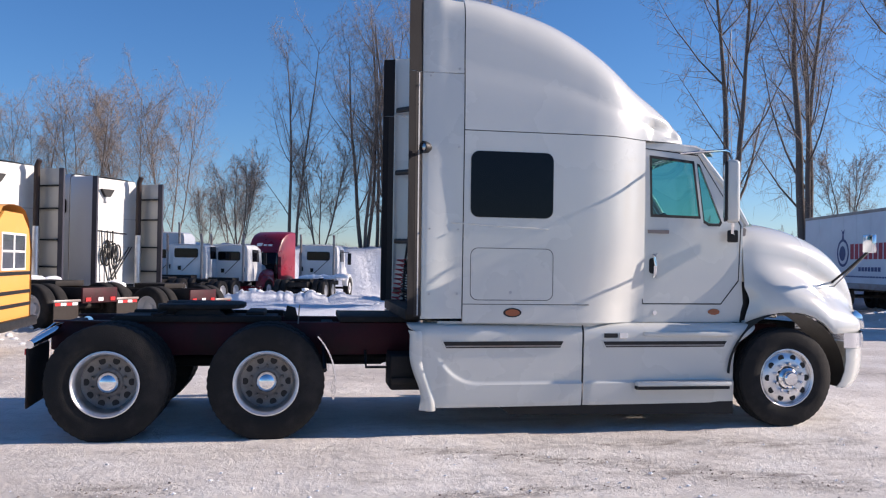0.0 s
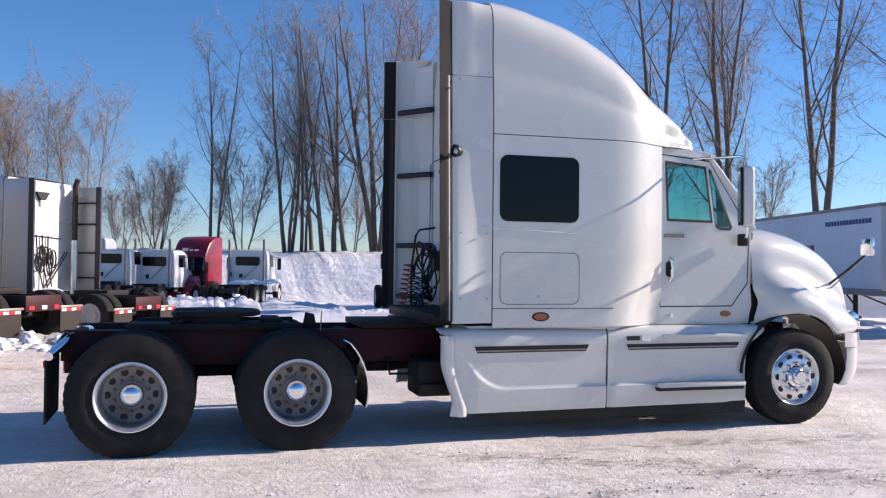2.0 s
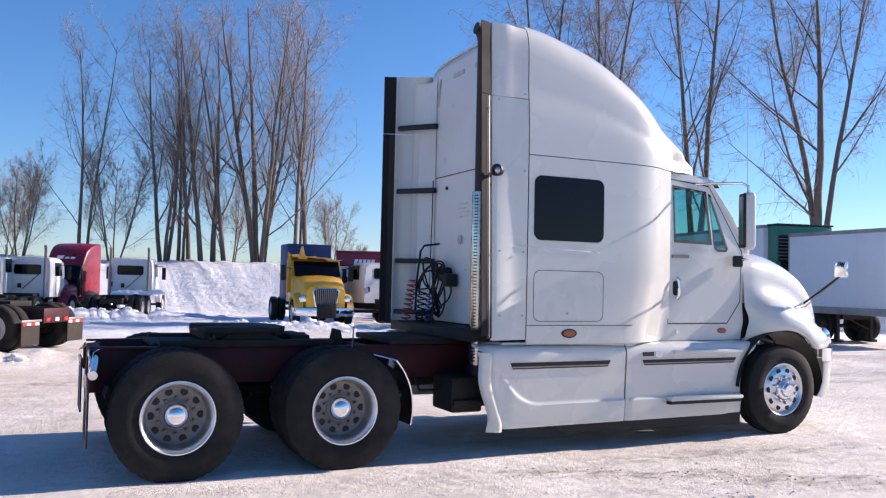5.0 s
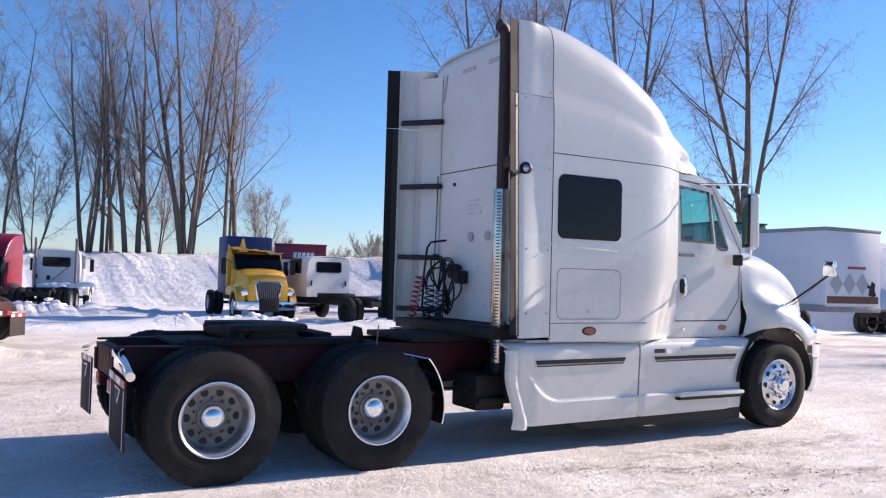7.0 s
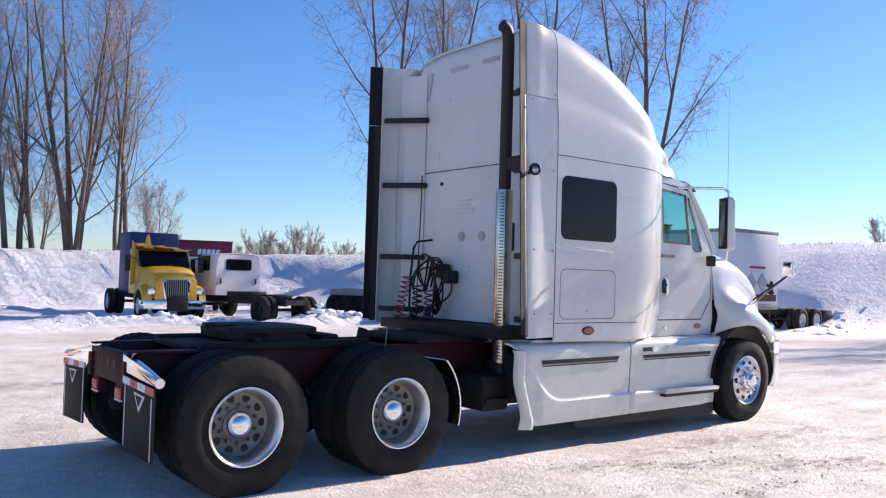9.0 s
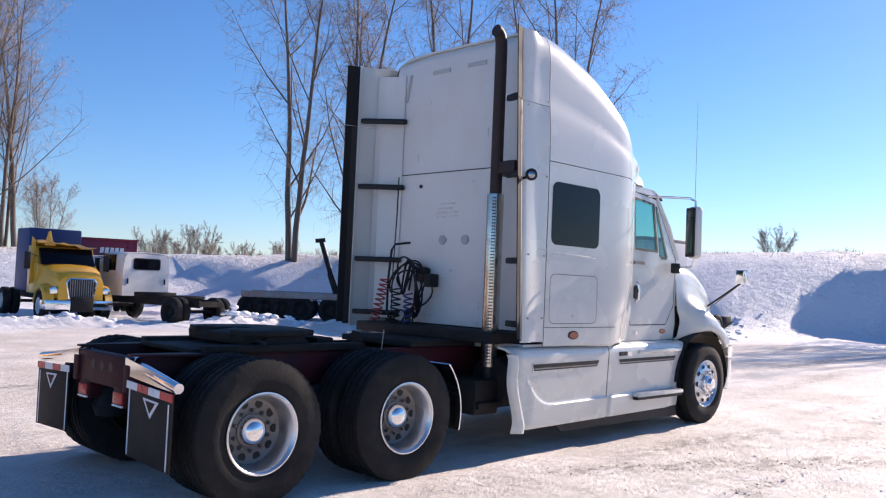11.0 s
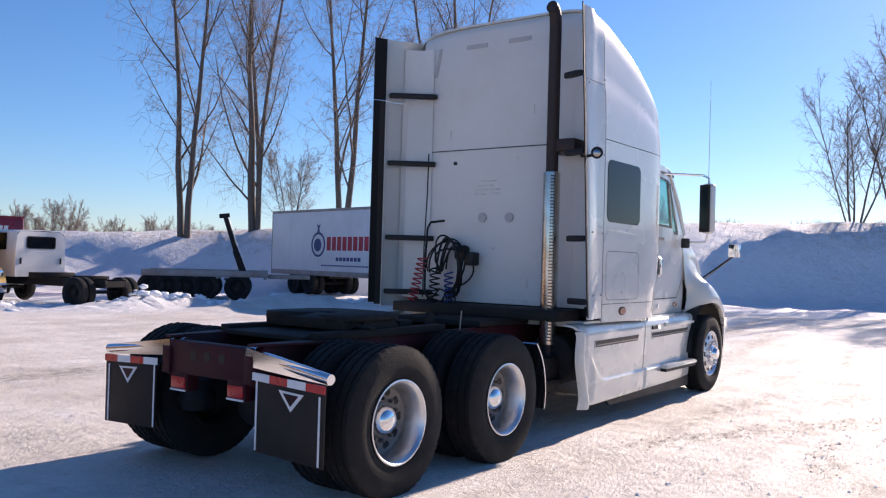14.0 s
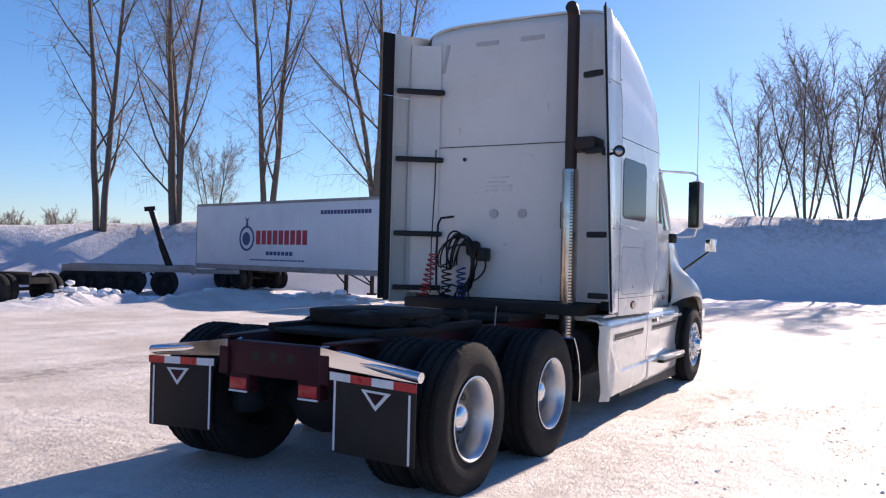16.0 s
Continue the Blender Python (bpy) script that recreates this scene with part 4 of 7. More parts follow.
    for s in (1, -1):
        seat = part("seat", box(4.98, 5.42, s * 0.52 - 0.24, s * 0.52 + 0.24, 1.45, 1.60, 0.05), GREYCLOTH, truck, "grey driver seat")
        part("backrest", prism([(4.93, 1.55), (5.08, 1.55), (5.02, 2.2), (4.95, 2.38), (4.90, 2.36)], "xz", s * 0.52 - 0.22, s * 0.52 + 0.22, 0.03), GREYCLOTH, seat)
    part("steering_wheel", lathe([(0.205 + 0.016 * math.cos(a), 0.016 * math.sin(a)) for a in [2 * math.pi * k / 8 for k in range(9)]], 28, "x"), BLACK, truck).matrix_basis = pose(5.62, 0.45, 1.98, 0, 35, 0)

    # bonnet and wings
    HTOP = ((5.97, 2.02), (6.15, 2.035), (6.4, 2.02), (6.7, 1.96), (7.0, 1.84), (7.2, 1.69), (7.32, 1.52), (7.39, 1.33), (7.42, 1.15))
    HW = ((5.97, 0.900), (6.15, 0.902), (6.4, 0.87), (6.7, 0.82), (7.0, 0.77), (7.2, 0.72), (7.32, 0.66), (7.39, 0.60), (7.42, 0.54))
    LIPY = ((5.97, 0.925), (6.1, 1.04), (6.25, 1.140), (6.5, 1.165), (6.8, 1.15), (7.0, 1.09), (7.15, 1.0), (7.28, 0.88), (7.38, 0.70), (7.42, 0.60))
    ZC = ((5.97, 1.70), (6.4, 1.65), (6.7, 1.57), (7.0, 1.43), (7.2, 1.29), (7.3, 1.19), (7.42, 1.05))
    CREASE = ((5.97, 1.74), (6.4, 1.70), (6.7, 1.63), (7.0, 1.50), (7.2, 1.36), (7.3, 1.26), (7.42, 1.08))

    def lip(x):
        c = 0.52 + math.sqrt(max(0.0, 0.612 ** 2 - (x - 6.34) ** 2))
        return max(c, 0.925 + 0.06 * smoothstep(7.1, 7.4, x)) if x > 6.5 else max(c, 1.0)
    rings = []
    for x in [5.974, 6.02, 6.05, 6.08, 6.11] + [6.15 + 0.05 * i for i in range(19)] + [7.09, 7.13, 7.17, 7.21, 7.25, 7.28, 7.31, 7.34, 7.36, 7.38, 7.40, 7.42]:
        top, hw, yl, zc, zk, zl = (smooth_interp(q, x) for q in (HTOP, HW, LIPY, ZC, CREASE, ((5.9, 0), (7.5, 0))))
        zl = lip(x)
        hh = zc - zl
        half = [(yl - 0.05, zl + 0.004), (yl - 0.008, zl)]
        for i in range(15):
            t = i / 14
            p = [(1 - t) ** 3, 3 * t * (1 - t) ** 2, 3 * t * t * (1 - t), t ** 3]
            half.append((p[0] * yl + p[1] * (yl + 0.012) + p[2] * (hw + 0.035) + p[3] * hw, p[0] * (zl + 0.012) + p[1] * (zl + 0.55 * hh) + p[2] * (zc - 0.50 * hh) + p[3] * zc))
        half.append((hw - 0.002, (zc + zk) / 2))
        half.append((hw - 0.004, zk))
        for i in range(1, 13):
            a = radians(90 * i / 12)
            half.append(((hw - 0.012) * math.cos(a) ** (2 / 2.5), zk + 0.004 + (top - zk) * math.sin(a) ** (2 / 2.5)))
        back = max(0.0, 1 - (x - 5.985) / 0.13)
        rings.append([(q[0] + back * interp(((1.0, 0.0), (1.08, 0.012), (1.21, 0.05), (1.27, 0.045), (1.36, 0.0)), q[2]), q[1], q[2]) for q in both_sides(x, half)])
    hood = part("bonnet", thicken(loft(rings), 0.015), WHITE, truck, "sloping white bonnet with flared front wings", angle=50)
    part("grille", box(7.41, 7.44, -0.50, 0.50, 0.85, 1.15, 0.01), CHROME, truck, "chrome radiator grille")
    for s in (1, -1):
        wing = hood
        part("wheel_arch", lathe([(0.603, s * -1.10), (0.612, s * -0.6)], 32, origin=(6.34, 0, 0.52), start=-12, end=178), BLACK, wing)
        part("wing_gap", prism([(5.90, 1.0), (6.12, 1.0), (6.12, 1.40), (5.96, 1.42), (5.90, 1.2)], "xz", s * -0.84, s * -0.885), BLACK, truck)
        lampb = part("headlamp", prism([(7.12, 1.08), (7.16, 0.965), (7.30, 0.955), (7.27, 1.10), (7.18, 1.16)], "xz", s * -0.66, s * -0.93, 0.03), CHROME, truck, "clear swept headlamp")
        bump = part("bumper_end", thicken(loft([[(x - k, s * -y, z) for x, y in ((6.96, 1.10), (7.05, 1.10), (7.15, 1.03), (7.25, 0.93), (7.35, 0.76), (7.43, 0.5), (7.45, 0.0))] for z, k in ((0.40, 0.10), (0.46, 0.05), (0.55, 0.015), (0.66, 0.0), (0.78, 0.0))]), 0.01), WHITE, truck, "white bumper end under a chrome cap")
        part("chrome_cap", loft([[(x, s * -y, z) for x, y in ((6.93, 1.11), (7.05, 1.115), (7.16, 1.04), (7.26, 0.94), (7.36, 0.76), (7.44, 0.5), (7.46, 0.0))] for z in (0.785, 0.82, 0.90, 0.93)]), CHROME, bump, "chrome bumper cap")
        # mark on the bonnet side
    # skirts
    SK = ((0.26, 1.150), (0.30, 1.162), (0.45, 1.172), (0.60, 1.178), (0.78, 1.186), (0.88, 1.192), (0.94, 1.188), (0.985, 1.165), (1.01, 1.12), (1.015, 1.05))

    def skirt(s, x0, x1, cut):
        rows = []
        n = 80
        zs = [0.26 + (1.015 - 0.26) * i / 60 for i in range(61)]
        for i in range(n + 1):
            row = []
            for z in zs:
                a, b = x0(z), x1(z)
                x = a + (b - a) * i / n
                y = smooth_interp(SK, z) - 0.045 * (x - 2.9) + cut(x, z)
                row.append((x, s * -y, z))
            rows.append(row)
        return thicken(loft(rows), 0.02)
    for s in (1, -1):
        # the rear panel has a pressed field below a swept line
        def field(x, z):
            line = 0.468 + 0.20 * max(0.0, (3.30 - x) / 0.38) ** 2.4
            return 0.018 * smoothstep(line + 0.016, line - 0.006, z) * smoothstep(2.84, 2.99, x) - 0.03 * smoothstep(2.80, 2.70, x) * (0.6 + z * 0.3)

        def field2(x, z):
            return 0.020 * smoothstep(0.482, 0.460, z) * smoothstep(4.28, 4.34, x)
        sk = part("side_skirt", skirt(s, lambda z: 2.70 + 0.13 * smoothstep(0.75, 0.26, z) - 0.07 * smoothstep(0.93, 1.0, z), lambda z: 4.255, field), WHITE, truck, "pressed white side skirt")
        sk2 = part("front_skirt", skirt(s, lambda z: 4.275, lambda z: 5.80 + 0.02 * smoothstep(0.6, 0.9, z) + 0.22 * smoothstep(0.78, 1.0, z), field2), WHITE, truck, "white front skirt with steps")

        def on(x, z, d):
            return Vector((x, s * -(smooth_interp(SK, z) - 0.045 * (x - 2.9) + 0.002 + d), z))

        def slot(x0, x1, z0, z1, par, nm, mt, d=0.004, cutoff=0.03):
            bm = bmesh.new()
            lo = [on(x0 + cutoff, z0, d), on(x1 - cutoff, z0, d), on(x1, z1, d), on(x0, z1, d)]
            b = [p + Vector((0, s * 0.02, 0)) for p in lo]
            loft([lo, b], closed=True, cap=True, bm=bm)
            return part(nm, bm, mt, par)
        slot(2.925, 4.085, 0.785, 0.864, sk, "slot_rim", WHITE, 0.004)
        slot(2.94, 4.07, 0.795, 0.855, sk, "slot", BLACK, 0.006)
        slot(2.96, 4.05, 0.806, 0.818, sk, "slot_ridge", RAIL, 0.009, 0.01)
        slot(4.445, 5.735, 0.785, 0.86, sk2, "slot_rim", WHITE, 0.004)
        slot(4.46, 5.72, 0.795, 0.85, sk2, "slot", BLACK, 0.006)
        slot(4.48, 5.70, 0.806, 0.818, sk2, "slot_ridge", RAIL, 0.009, 0.01)
        slot(4.47, 4.60, 0.885, 0.925, sk2, "latch", BLACK, 0.012, 0.0)
        slot(4.62, 4.70, 0.88, 0.93, sk2, "latch", CHROME, 0.015, 0.0)
        part("step", box(4.86, 5.76, min(s * -1.04, s * -1.13), max(s * -1.04, s * -1.13), 0.90, 0.94, 0.012), WHITE, sk2, "ribbed aluminium step")
        st = part("step", box(4.78, 5.72, min(s * -1.05, s * -1.185), max(s * -1.05, s * -1.185), 0.435, 0.475, 0.012), WHITE, sk2, "ribbed aluminium step")
        part("step_shadow_gap", box(4.78, 5.70, min(s * -1.06, s * -1.175), max(s * -1.06, s * -1.175), 0.405, 0.433), BLACK, sk2)
        ribs = bmesh.new()
        for k in range(40):
            x = 4.83 + k * 0.0215
            box(x, x + 0.010, min(s * -1.06, s * -1.18), max(s * -1.06, s * -1.18), 0.475, 0.482, bm=ribs)
        part("tread_ribs", ribs, ALU, st)
        part("air_dam", prism([(3.6, 0.17), (5.80, 0.15), (5.80, 0.27), (3.45, 0.27)], "xz", s * -1.02, s * -1.05), BLACK, truck)
        def edge(z):
            return 2.70 + 0.13 * smoothstep(0.75, 0.26, z) - 0.07 * smoothstep(0.93, 1.0, z)
        part("rear_flange", thicken(loft([[(edge(z) + dx, s * -(smooth_interp(SK, z) + dy + 0.02 * smoothstep(0.42, 0.25, z)), z) for dx, dy in ((-0.055 - 0.035 * smoothstep(0.40, 0.24, z), -0.045), (-0.045, -0.008), (-0.025, 0.014), (0.005, 0.022), (0.035, 0.012), (0.055, -0.004))] for z in [0.235 + 0.715 * k / 18 for k in range(19)]]), 0.010), WHITE, sk, "white rolled flange along the skirt's rear edge")
        part("seam_post", box(4.258, 4.272, min(s * -1.09, s * -1.10), max(s * -1.09, s * -1.10), 0.26, 1.0), BLACK, sk)


build_cab(TRUCK)


AXLES = (0.08, 1.40)
REAR = 0.07


def build_chassis(truck):
    for s in (1, -1):
        part("frame_rail", prism([(-0.55, 0.90), (-0.43, 0.97), (6.6, 0.97), (6.6, 0.70), (2.0, 0.66), (-0.38, 0.66), (-0.55, 0.72)], "xz", s * 0.39, s * 0.47, 0.006), REDFRAME, truck, "maroon steel frame rail")
        for k, x in enumerate(AXLES):
            part("spring_hanger", prism([(x - 0.45, 0.62), (x + 0.45, 0.62), (x + 0.25, 0.42), (x - 0.25, 0.42)], "xz", s * 0.40, s * 0.52, 0.01), GREASE, truck)
            part("air_bag", lathe([(0.0, 0.42), (0.11, 0.42), (0.14, 0.50), (0.11, 0.57), (0.14, 0.64), (0.11, 0.70), (0, 0.70)], 20, "z", origin=(x - 0.32, s * 0.47, 0)), BLACK, truck)
        for x in AXLES:
            hero_wheel(truck, x, s * 1.065, 0.495, s, "outer")
            hero_wheel(truck, x, s * 0.735, 0.495, -s, "inner")
        hero_wheel(truck, 6.30, s * 1.03, 0.505, s, "steer")
        # mud flaps
        hang = part("flap_hanger", tube([(-0.50, s * 0.36, 0.915), (-0.56, s * 0.50, 0.90), (-0.60, s * 1.15, 0.825)], 0.050, 16, taper=0.034), CHROME, truck, "chrome mud flap hanger")
        hang.location.x = REAR
        part("hanger_plate", prism([(s * 0.40, 0.955), (s * 0.40, 0.84), (s * 1.13, 0.79), (s * 1.14, 0.855)], "yz", -0.612, -0.60), CHROME, hang)
        flap = part("mud_flap", prism([(s * 0.52, 0.80), (s * 1.135, 0.79), (s * 1.13, 0.29), (s * 0.525, 0.31)], "yz", -0.632, -0.618, 0.003), FLAP, truck, "stiff dark mud flap with a pale edge and a triangle mark")
        flap.location.x = REAR
        part("edge_line", box(-0.6345, -0.631, min(s * 0.53, s * 0.545), max(s * 0.53, s * 0.545), 0.32, 0.78), WHITELENS, flap)
        part("edge_line", box(-0.6345, -0.631, min(s * 1.085, s * 1.10), max(s * 1.085, s * 1.10), 0.30, 0.72), WHITELENS, flap)
        for k in range(4):
            y0, y1 = s * (0.50 + 0.16 * k), s * (0.50 + 0.16 * (k + 1))
            part("reflector", prism([(y0, 0.812 - 0.006 * k), (y1, 0.806 - 0.006 * k), (y1, 0.756 - 0.006 * k), (y0, 0.762 - 0.006 * k)], "yz", -0.640, -0.633), (REDLENS if k % 2 else WHITELENS), flap)
        tri = [(0.74, 0.725), (0.96, 0.715), (0.85, 0.60)]
        part("triangle_mark", prism([(s * a, b) for a, b in tri], "yz", -0.637, -0.6325), WHITELENS, flap)
        part("triangle_centre", prism([(s * (0.85 + (a - 0.85) * 0.62), 0.685 + (b - 0.685) * 0.62) for a, b in tri], "yz", -0.640, -0.6372), REDFRAME, flap)
        # quarter wing ahead of the drive wheels
        rows = []
        for i in range(13):
            a = radians(43 - 57 * i / 12)
            rows.append([(1.40 + 0.60 * math.cos(a), s * y, 0.495 + 0.60 * math.sin(a)) for y in (0.62, 0.65, 1.19, 1.21)])
        part("quarter_fender", thicken(loft(rows), 0.012), CHROME, truck, "curved chrome quarter fender")
        part("fender_arm", tube([(1.90, s * 0.45, 0.78), (1.90, s * 1.15, 0.60)], 0.02, 8), BLACK, truck)
        # tail lamp brackets
        br = part("tail_bracket", box(-0.60, -0.50, s * 0.30 - 0.09, s * 0.30 + 0.09, 0.60, 0.74, 0.01), REDFRAME, truck)
        br.location.x = REAR
        part("tail_lamp", box(-0.612, -0.598, s * 0.30 - 0.075, s * 0.30 + 0.075, 0.62, 0.70, 0.006), REDLENS, br, "small red tail lamp")
        part("lamp_strip", box(-0.612, -0.6, s * 0.30 - 0.08, s * 0.30 + 0.08, 0.602, 0.614), WHITELENS, br)
        part("top_rail", box(0.0, 1.5, s * 0.47 - 0.05, s * 0.47 + 0.05, 0.97, 1.03, 0.008), GREASE, truck)
        part("corner_gusset", prism([(-0.53, s * 0.40), (-0.53, s * 0.47), (0.1, s * 0.60), (0.1, s * 0.40)], "xy", 0.965, 0.98), REDFRAME, truck)
    end = part("end_member", box(-0.60, -0.50, -0.42, 0.42, 0.72, 0.95, 0.012), REDFRAME, truck, "maroon end crossmember with round holes")
    end.location.x = REAR
    for y in (-0.15, 0.0, 0.15):
        part("hole", lathe([(0, -0.602), (0.035, -0.602), (0.035, -0.599), (0, -0.599)], 16, "x", origin=(0, y, 0.86)), BLACK, end)
    for x in (0.55, 1.95, 2.55):
        part("crossmember", box(x - 0.06, x + 0.06, -0.40, 0.40, 0.70, 0.94, 0.01), GREASE, truck)
    for x in AXLES:
        part("axle", lathe([(0, -0.95), (0.07, -0.95), (0.085, -0.3), (0.20, -0.16), (0.235, 0.0), (0.20, 0.16), (0.085, 0.3), (0.07, 0.95), (0, 0.95)], 24, origin=(x, 0, 0.495)), GREASE, truck, "greasy drive axle")
    part("steer_axle", box(6.28, 6.40, -0.95, 0.95, 0.42, 0.54, 0.02), GREASE, truck)
    part("prop_shaft", tube([(0.0, 0, 0.55), (1.32, 0, 0.56), (4.2, 0, 0.62)], 0.055, 12), GREASE, truck)
    # fifth wheel: a plate with a throat, on two pedestals
    top = bmesh.new()
    prism([(0.42, -0.10), (0.34, -0.26), (0.38, -0.44), (0.56, -0.48), (0.92, -0.46), (1.08, -0.36), (1.14, -0.15), (1.14, 0.15), (1.08, 0.36), (0.92, 0.46), (0.56, 0.48), (0.38, 0.44), (0.34, 0.26), (0.42, 0.10), (0.70, 0.05), (0.70, -0.05)], "xy", 1.085, 1.13, 0.012, top)
    fw = part("fifth_wheel", top, GREASE, truck, "black greasy fifth wheel coupling plate")
    part("skid", prism([(0.36, 1.10), (0.60, 1.128), (0.60, 1.06), (0.37, 1.02)], "xz", -0.42, 0.42, 0.008), GREASE, fw)
    for s in (1, -1):
        part("pedestal", prism([(0.45, 0.97), (1.05, 0.97), (0.92, 1.09), (0.58, 1.09)], "xz", s * 0.36, s * 0.44, 0.008), GREASE, fw)
    part("plate_lock", box(1.16, 1.34, -0.30, 0.30, 1.0, 1.06, 0.02), GREASE, fw)
    part("lamp_bracket", prism([(1.52, 0.98), (1.66, 0.98), (1.63, 1.10), (1.55, 1.12)], "xz", -0.30, -0.27, 0.006), GREASE, truck)
    part("slide_base", box(-0.05, 1.45, -0.42, 0.42, 0.965, 1.0, 0.006), GREASE, truck)
    part("release_lever", tube([(0.45, -0.45, 1.06), (0.42, -0.65, 1.05), (0.36, -0.70, 1.05)], 0.014, 8), GREASE, fw)
    part("lamp_post", tube([(1.66, -0.55, 0.96), (1.67, -0.56, 1.14)], 0.006, 6), RAIL, truck)
    # deck plate and clutter behind the cab
    part("deck_plate", box(2.05, 3.0, -0.50, 0.50, 0.975, 1.03, 0.008), GREASE, truck, "dark deck plate behind the cab")
    part("deck_box", box(2.62, 3.04, -0.98, 0.98, 1.03, 1.13, 0.01), GREASE, truck)
    part("fuel_tank", lathe([(0, 2.80), (0.22, 2.80), (0.24, 2.82), (0.24, 4.3), (0.22, 4.32), (0, 4.32)], 28, "x", origin=(0, -0.80, 0.66)), GREASE, truck)
    part("fuel_tank", lathe([(0, 2.80), (0.22, 2.80), (0.24, 2.82), (0.24, 4.3), (0.22, 4.32), (0, 4.32)], 28, "x", origin=(0, 0.80, 0.66)), GREASE, truck)
    part("battery_box", box(2.50, 2.82, -0.90, -0.47, 0.38, 0.70, 0.025), GREASE, truck, "greasy black battery box under the frame")
    part("box_step", box(2.51, 2.80, -0.94, -0.90, 0.44, 0.50, 0.012), GREASE, truck)
    part("step_bracket", tube([(2.30, -0.50, 0.70), (2.30, -0.62, 0.56), (2.52, -0.62, 0.56), (2.52, -0.50, 0.70)], 0.014, 8), BLACK, truck)
    part("air_tank", lathe([(0, 1.95), (0.10, 1.96), (0.12, 2.0), (0.12, 2.5), (0.10, 2.54), (0, 2.55)], 20, "x", origin=(0, 0.1, 0.62)), GREASE, truck)
    # exhaust stack
    st = part("exhaust_pipe", tube([(2.83, -0.755, 2.42), (2.83, -0.755, 3.80), (2.825, -0.755, 3.90), (2.805, -0.755, 3.955), (2.775, -0.755, 3.985), (2.745, -0.755, 3.99)], 0.058, 20), EXHAUST, truck, "dark upright exhaust pipe with a curved tip")
    part("muffler", tube([(2.83, -0.755, 0.60), (2.83, -0.755, 1.1)], 0.065, 20), EXHAUST, st)
    shield = bmesh.new()
    lathe([(0.078, 0.80), (0.080, 0.81), (0.080, 2.42), (0.078, 2.43), (0.066, 2.43)], 28, "z", origin=(2.83, -0.755, 0), bm=shield)
    part("heat_shield", shield, SHIELD, st, "perforated chrome heat shield")
    slots = bmesh.new()
    for k in range(53):
        z = 0.84 + k * 0.0298
        for a in (-62, -48):
            m = Matrix.Translation((2.83, -0.755, z)) @ Matrix.Rotation(radians(a + 180 + 90), 4, "Z")
            box(0.0785, 0.0812, -0.008, 0.008, -0.006, 0.006, bm=slots, m=Matrix.Translation((2.83, -0.755, z)) @ Matrix.Rotation(radians(a - 90), 4, "Z"))
    tagged(part("perforation", slots, BLACK, st), kind="stuff")
    part("stack_clamp", box(2.80, 3.08, -1.0, -0.70, 2.62, 2.74, 0.01), EXHAUST, st)
    spot = part("spotlight", lathe([(0, 0.07), (0.03, 0.066), (0.048, 0.04), (0.055, 0.0), (0.055, -0.014), (0.041, -0.014), (0.041, 0.0)], 24, "x"), BLACK, truck, "small round work lamp with a black rim")
    spot.matrix_basis = pose(2.73, -1.265, 2.575, 0, 0, 30)
    part("lens", lathe([(0.042, -0.004), (0.03, -0.012), (0.0, -0.016)], 24, "x"), MIRRORGLASS, spot)
    part("spotlight_arm", tube([(2.74, -1.10, 2.56), (2.745, -1.16, 2.55), (2.76, -1.25, 2.57)], 0.014, 8), BLACK, truck)
    part("antenna", tube([(5.62, -1.31, 2.56), (5.61, -1.315, 3.3), (5.60, -1.32, 3.78)], 0.004, 6, taper=0.002), GREYMARK, truck, "thin whip aerial")
    part("antenna", tube([(5.62, 1.31, 2.56), (5.61, 1.315, 3.3), (5.60, 1.32, 3.78)], 0.006, 6, taper=0.003), GREYMARK, truck)
    # air lines: holder arm, box, and coiled hoses
    part("hose_arm", tube([(2.80, 0.64, 1.14), (2.80, 0.70, 1.25), (2.82, 0.72, 1.6), (2.86, 0.73, 1.90), (2.90, 0.72, 1.965), (3.06, 0.66, 1.99)], 0.013, 8), BLACK, truck)
    part("gladhand_box", box(2.94, 3.07, 0.31, 0.45, 1.57, 1.73, 0.04), GREASE, truck, "black air-line socket box")
    part("socket", box(2.93, 3.07, 0.20, 0.30, 1.52, 1.66, 0.02), BLACK, truck)

    def coil(p, q, r, turns, mt, nm, lb):
        p, q = Vector(p), Vector(q)
        d = (q - p)
        a = d.normalized()
        s1 = a.cross(Vector((0, 1, 0.1))).normalized()
        s2 = a.cross(s1)
        n = turns * 14
        pts = [p + d * (i / n) + r * (math.cos(2 * math.pi * i / 14) * s1 + math.sin(2 * math.pi * i / 14) * s2) for i in range(n + 1)]
        return part(nm, tube(pts, 0.0085, 6), mt, truck, lb)
    coil((2.78, 0.72, 1.60), (2.72, 0.82, 1.08), 0.048, 10, REDHOSE, "air_hose", "coiled red air hose")
    coil((2.84, 0.60, 1.50), (2.80, 0.58, 1.10), 0.05, 7, BLACK, "air_hose", "coiled black cable")
    coil((2.87, 0.45, 1.45), (2.85, 0.42, 1.12), 0.045, 6, BLUEHOSE, "air_hose", "coiled blue air hose")
    rnd = random.Random(4)
    for k in range(10):
        y1 = 0.30 + rnd.random() * 0.42
        r1, r2, cy = 0.12 + 0.09 * rnd.random(), 0.16 + 0.16 * rnd.random(), 0.42 + 0.10 * rnd.random()
        off = rnd.uniform(0, 6)
        pts = []
        for i in range(19):
            a = math.pi * (-0.15 + 1.5 * i / 18)
            pts.append((2.92 + 0.09 * math.sin(a * 1.3 + off), cy + r1 * math.cos(a), 1.56 + r2 * math.sin(a) - 0.10 * i / 18))
        pts.append((2.86, 0.5 * (pts[-1][1] + y1), 1.27))
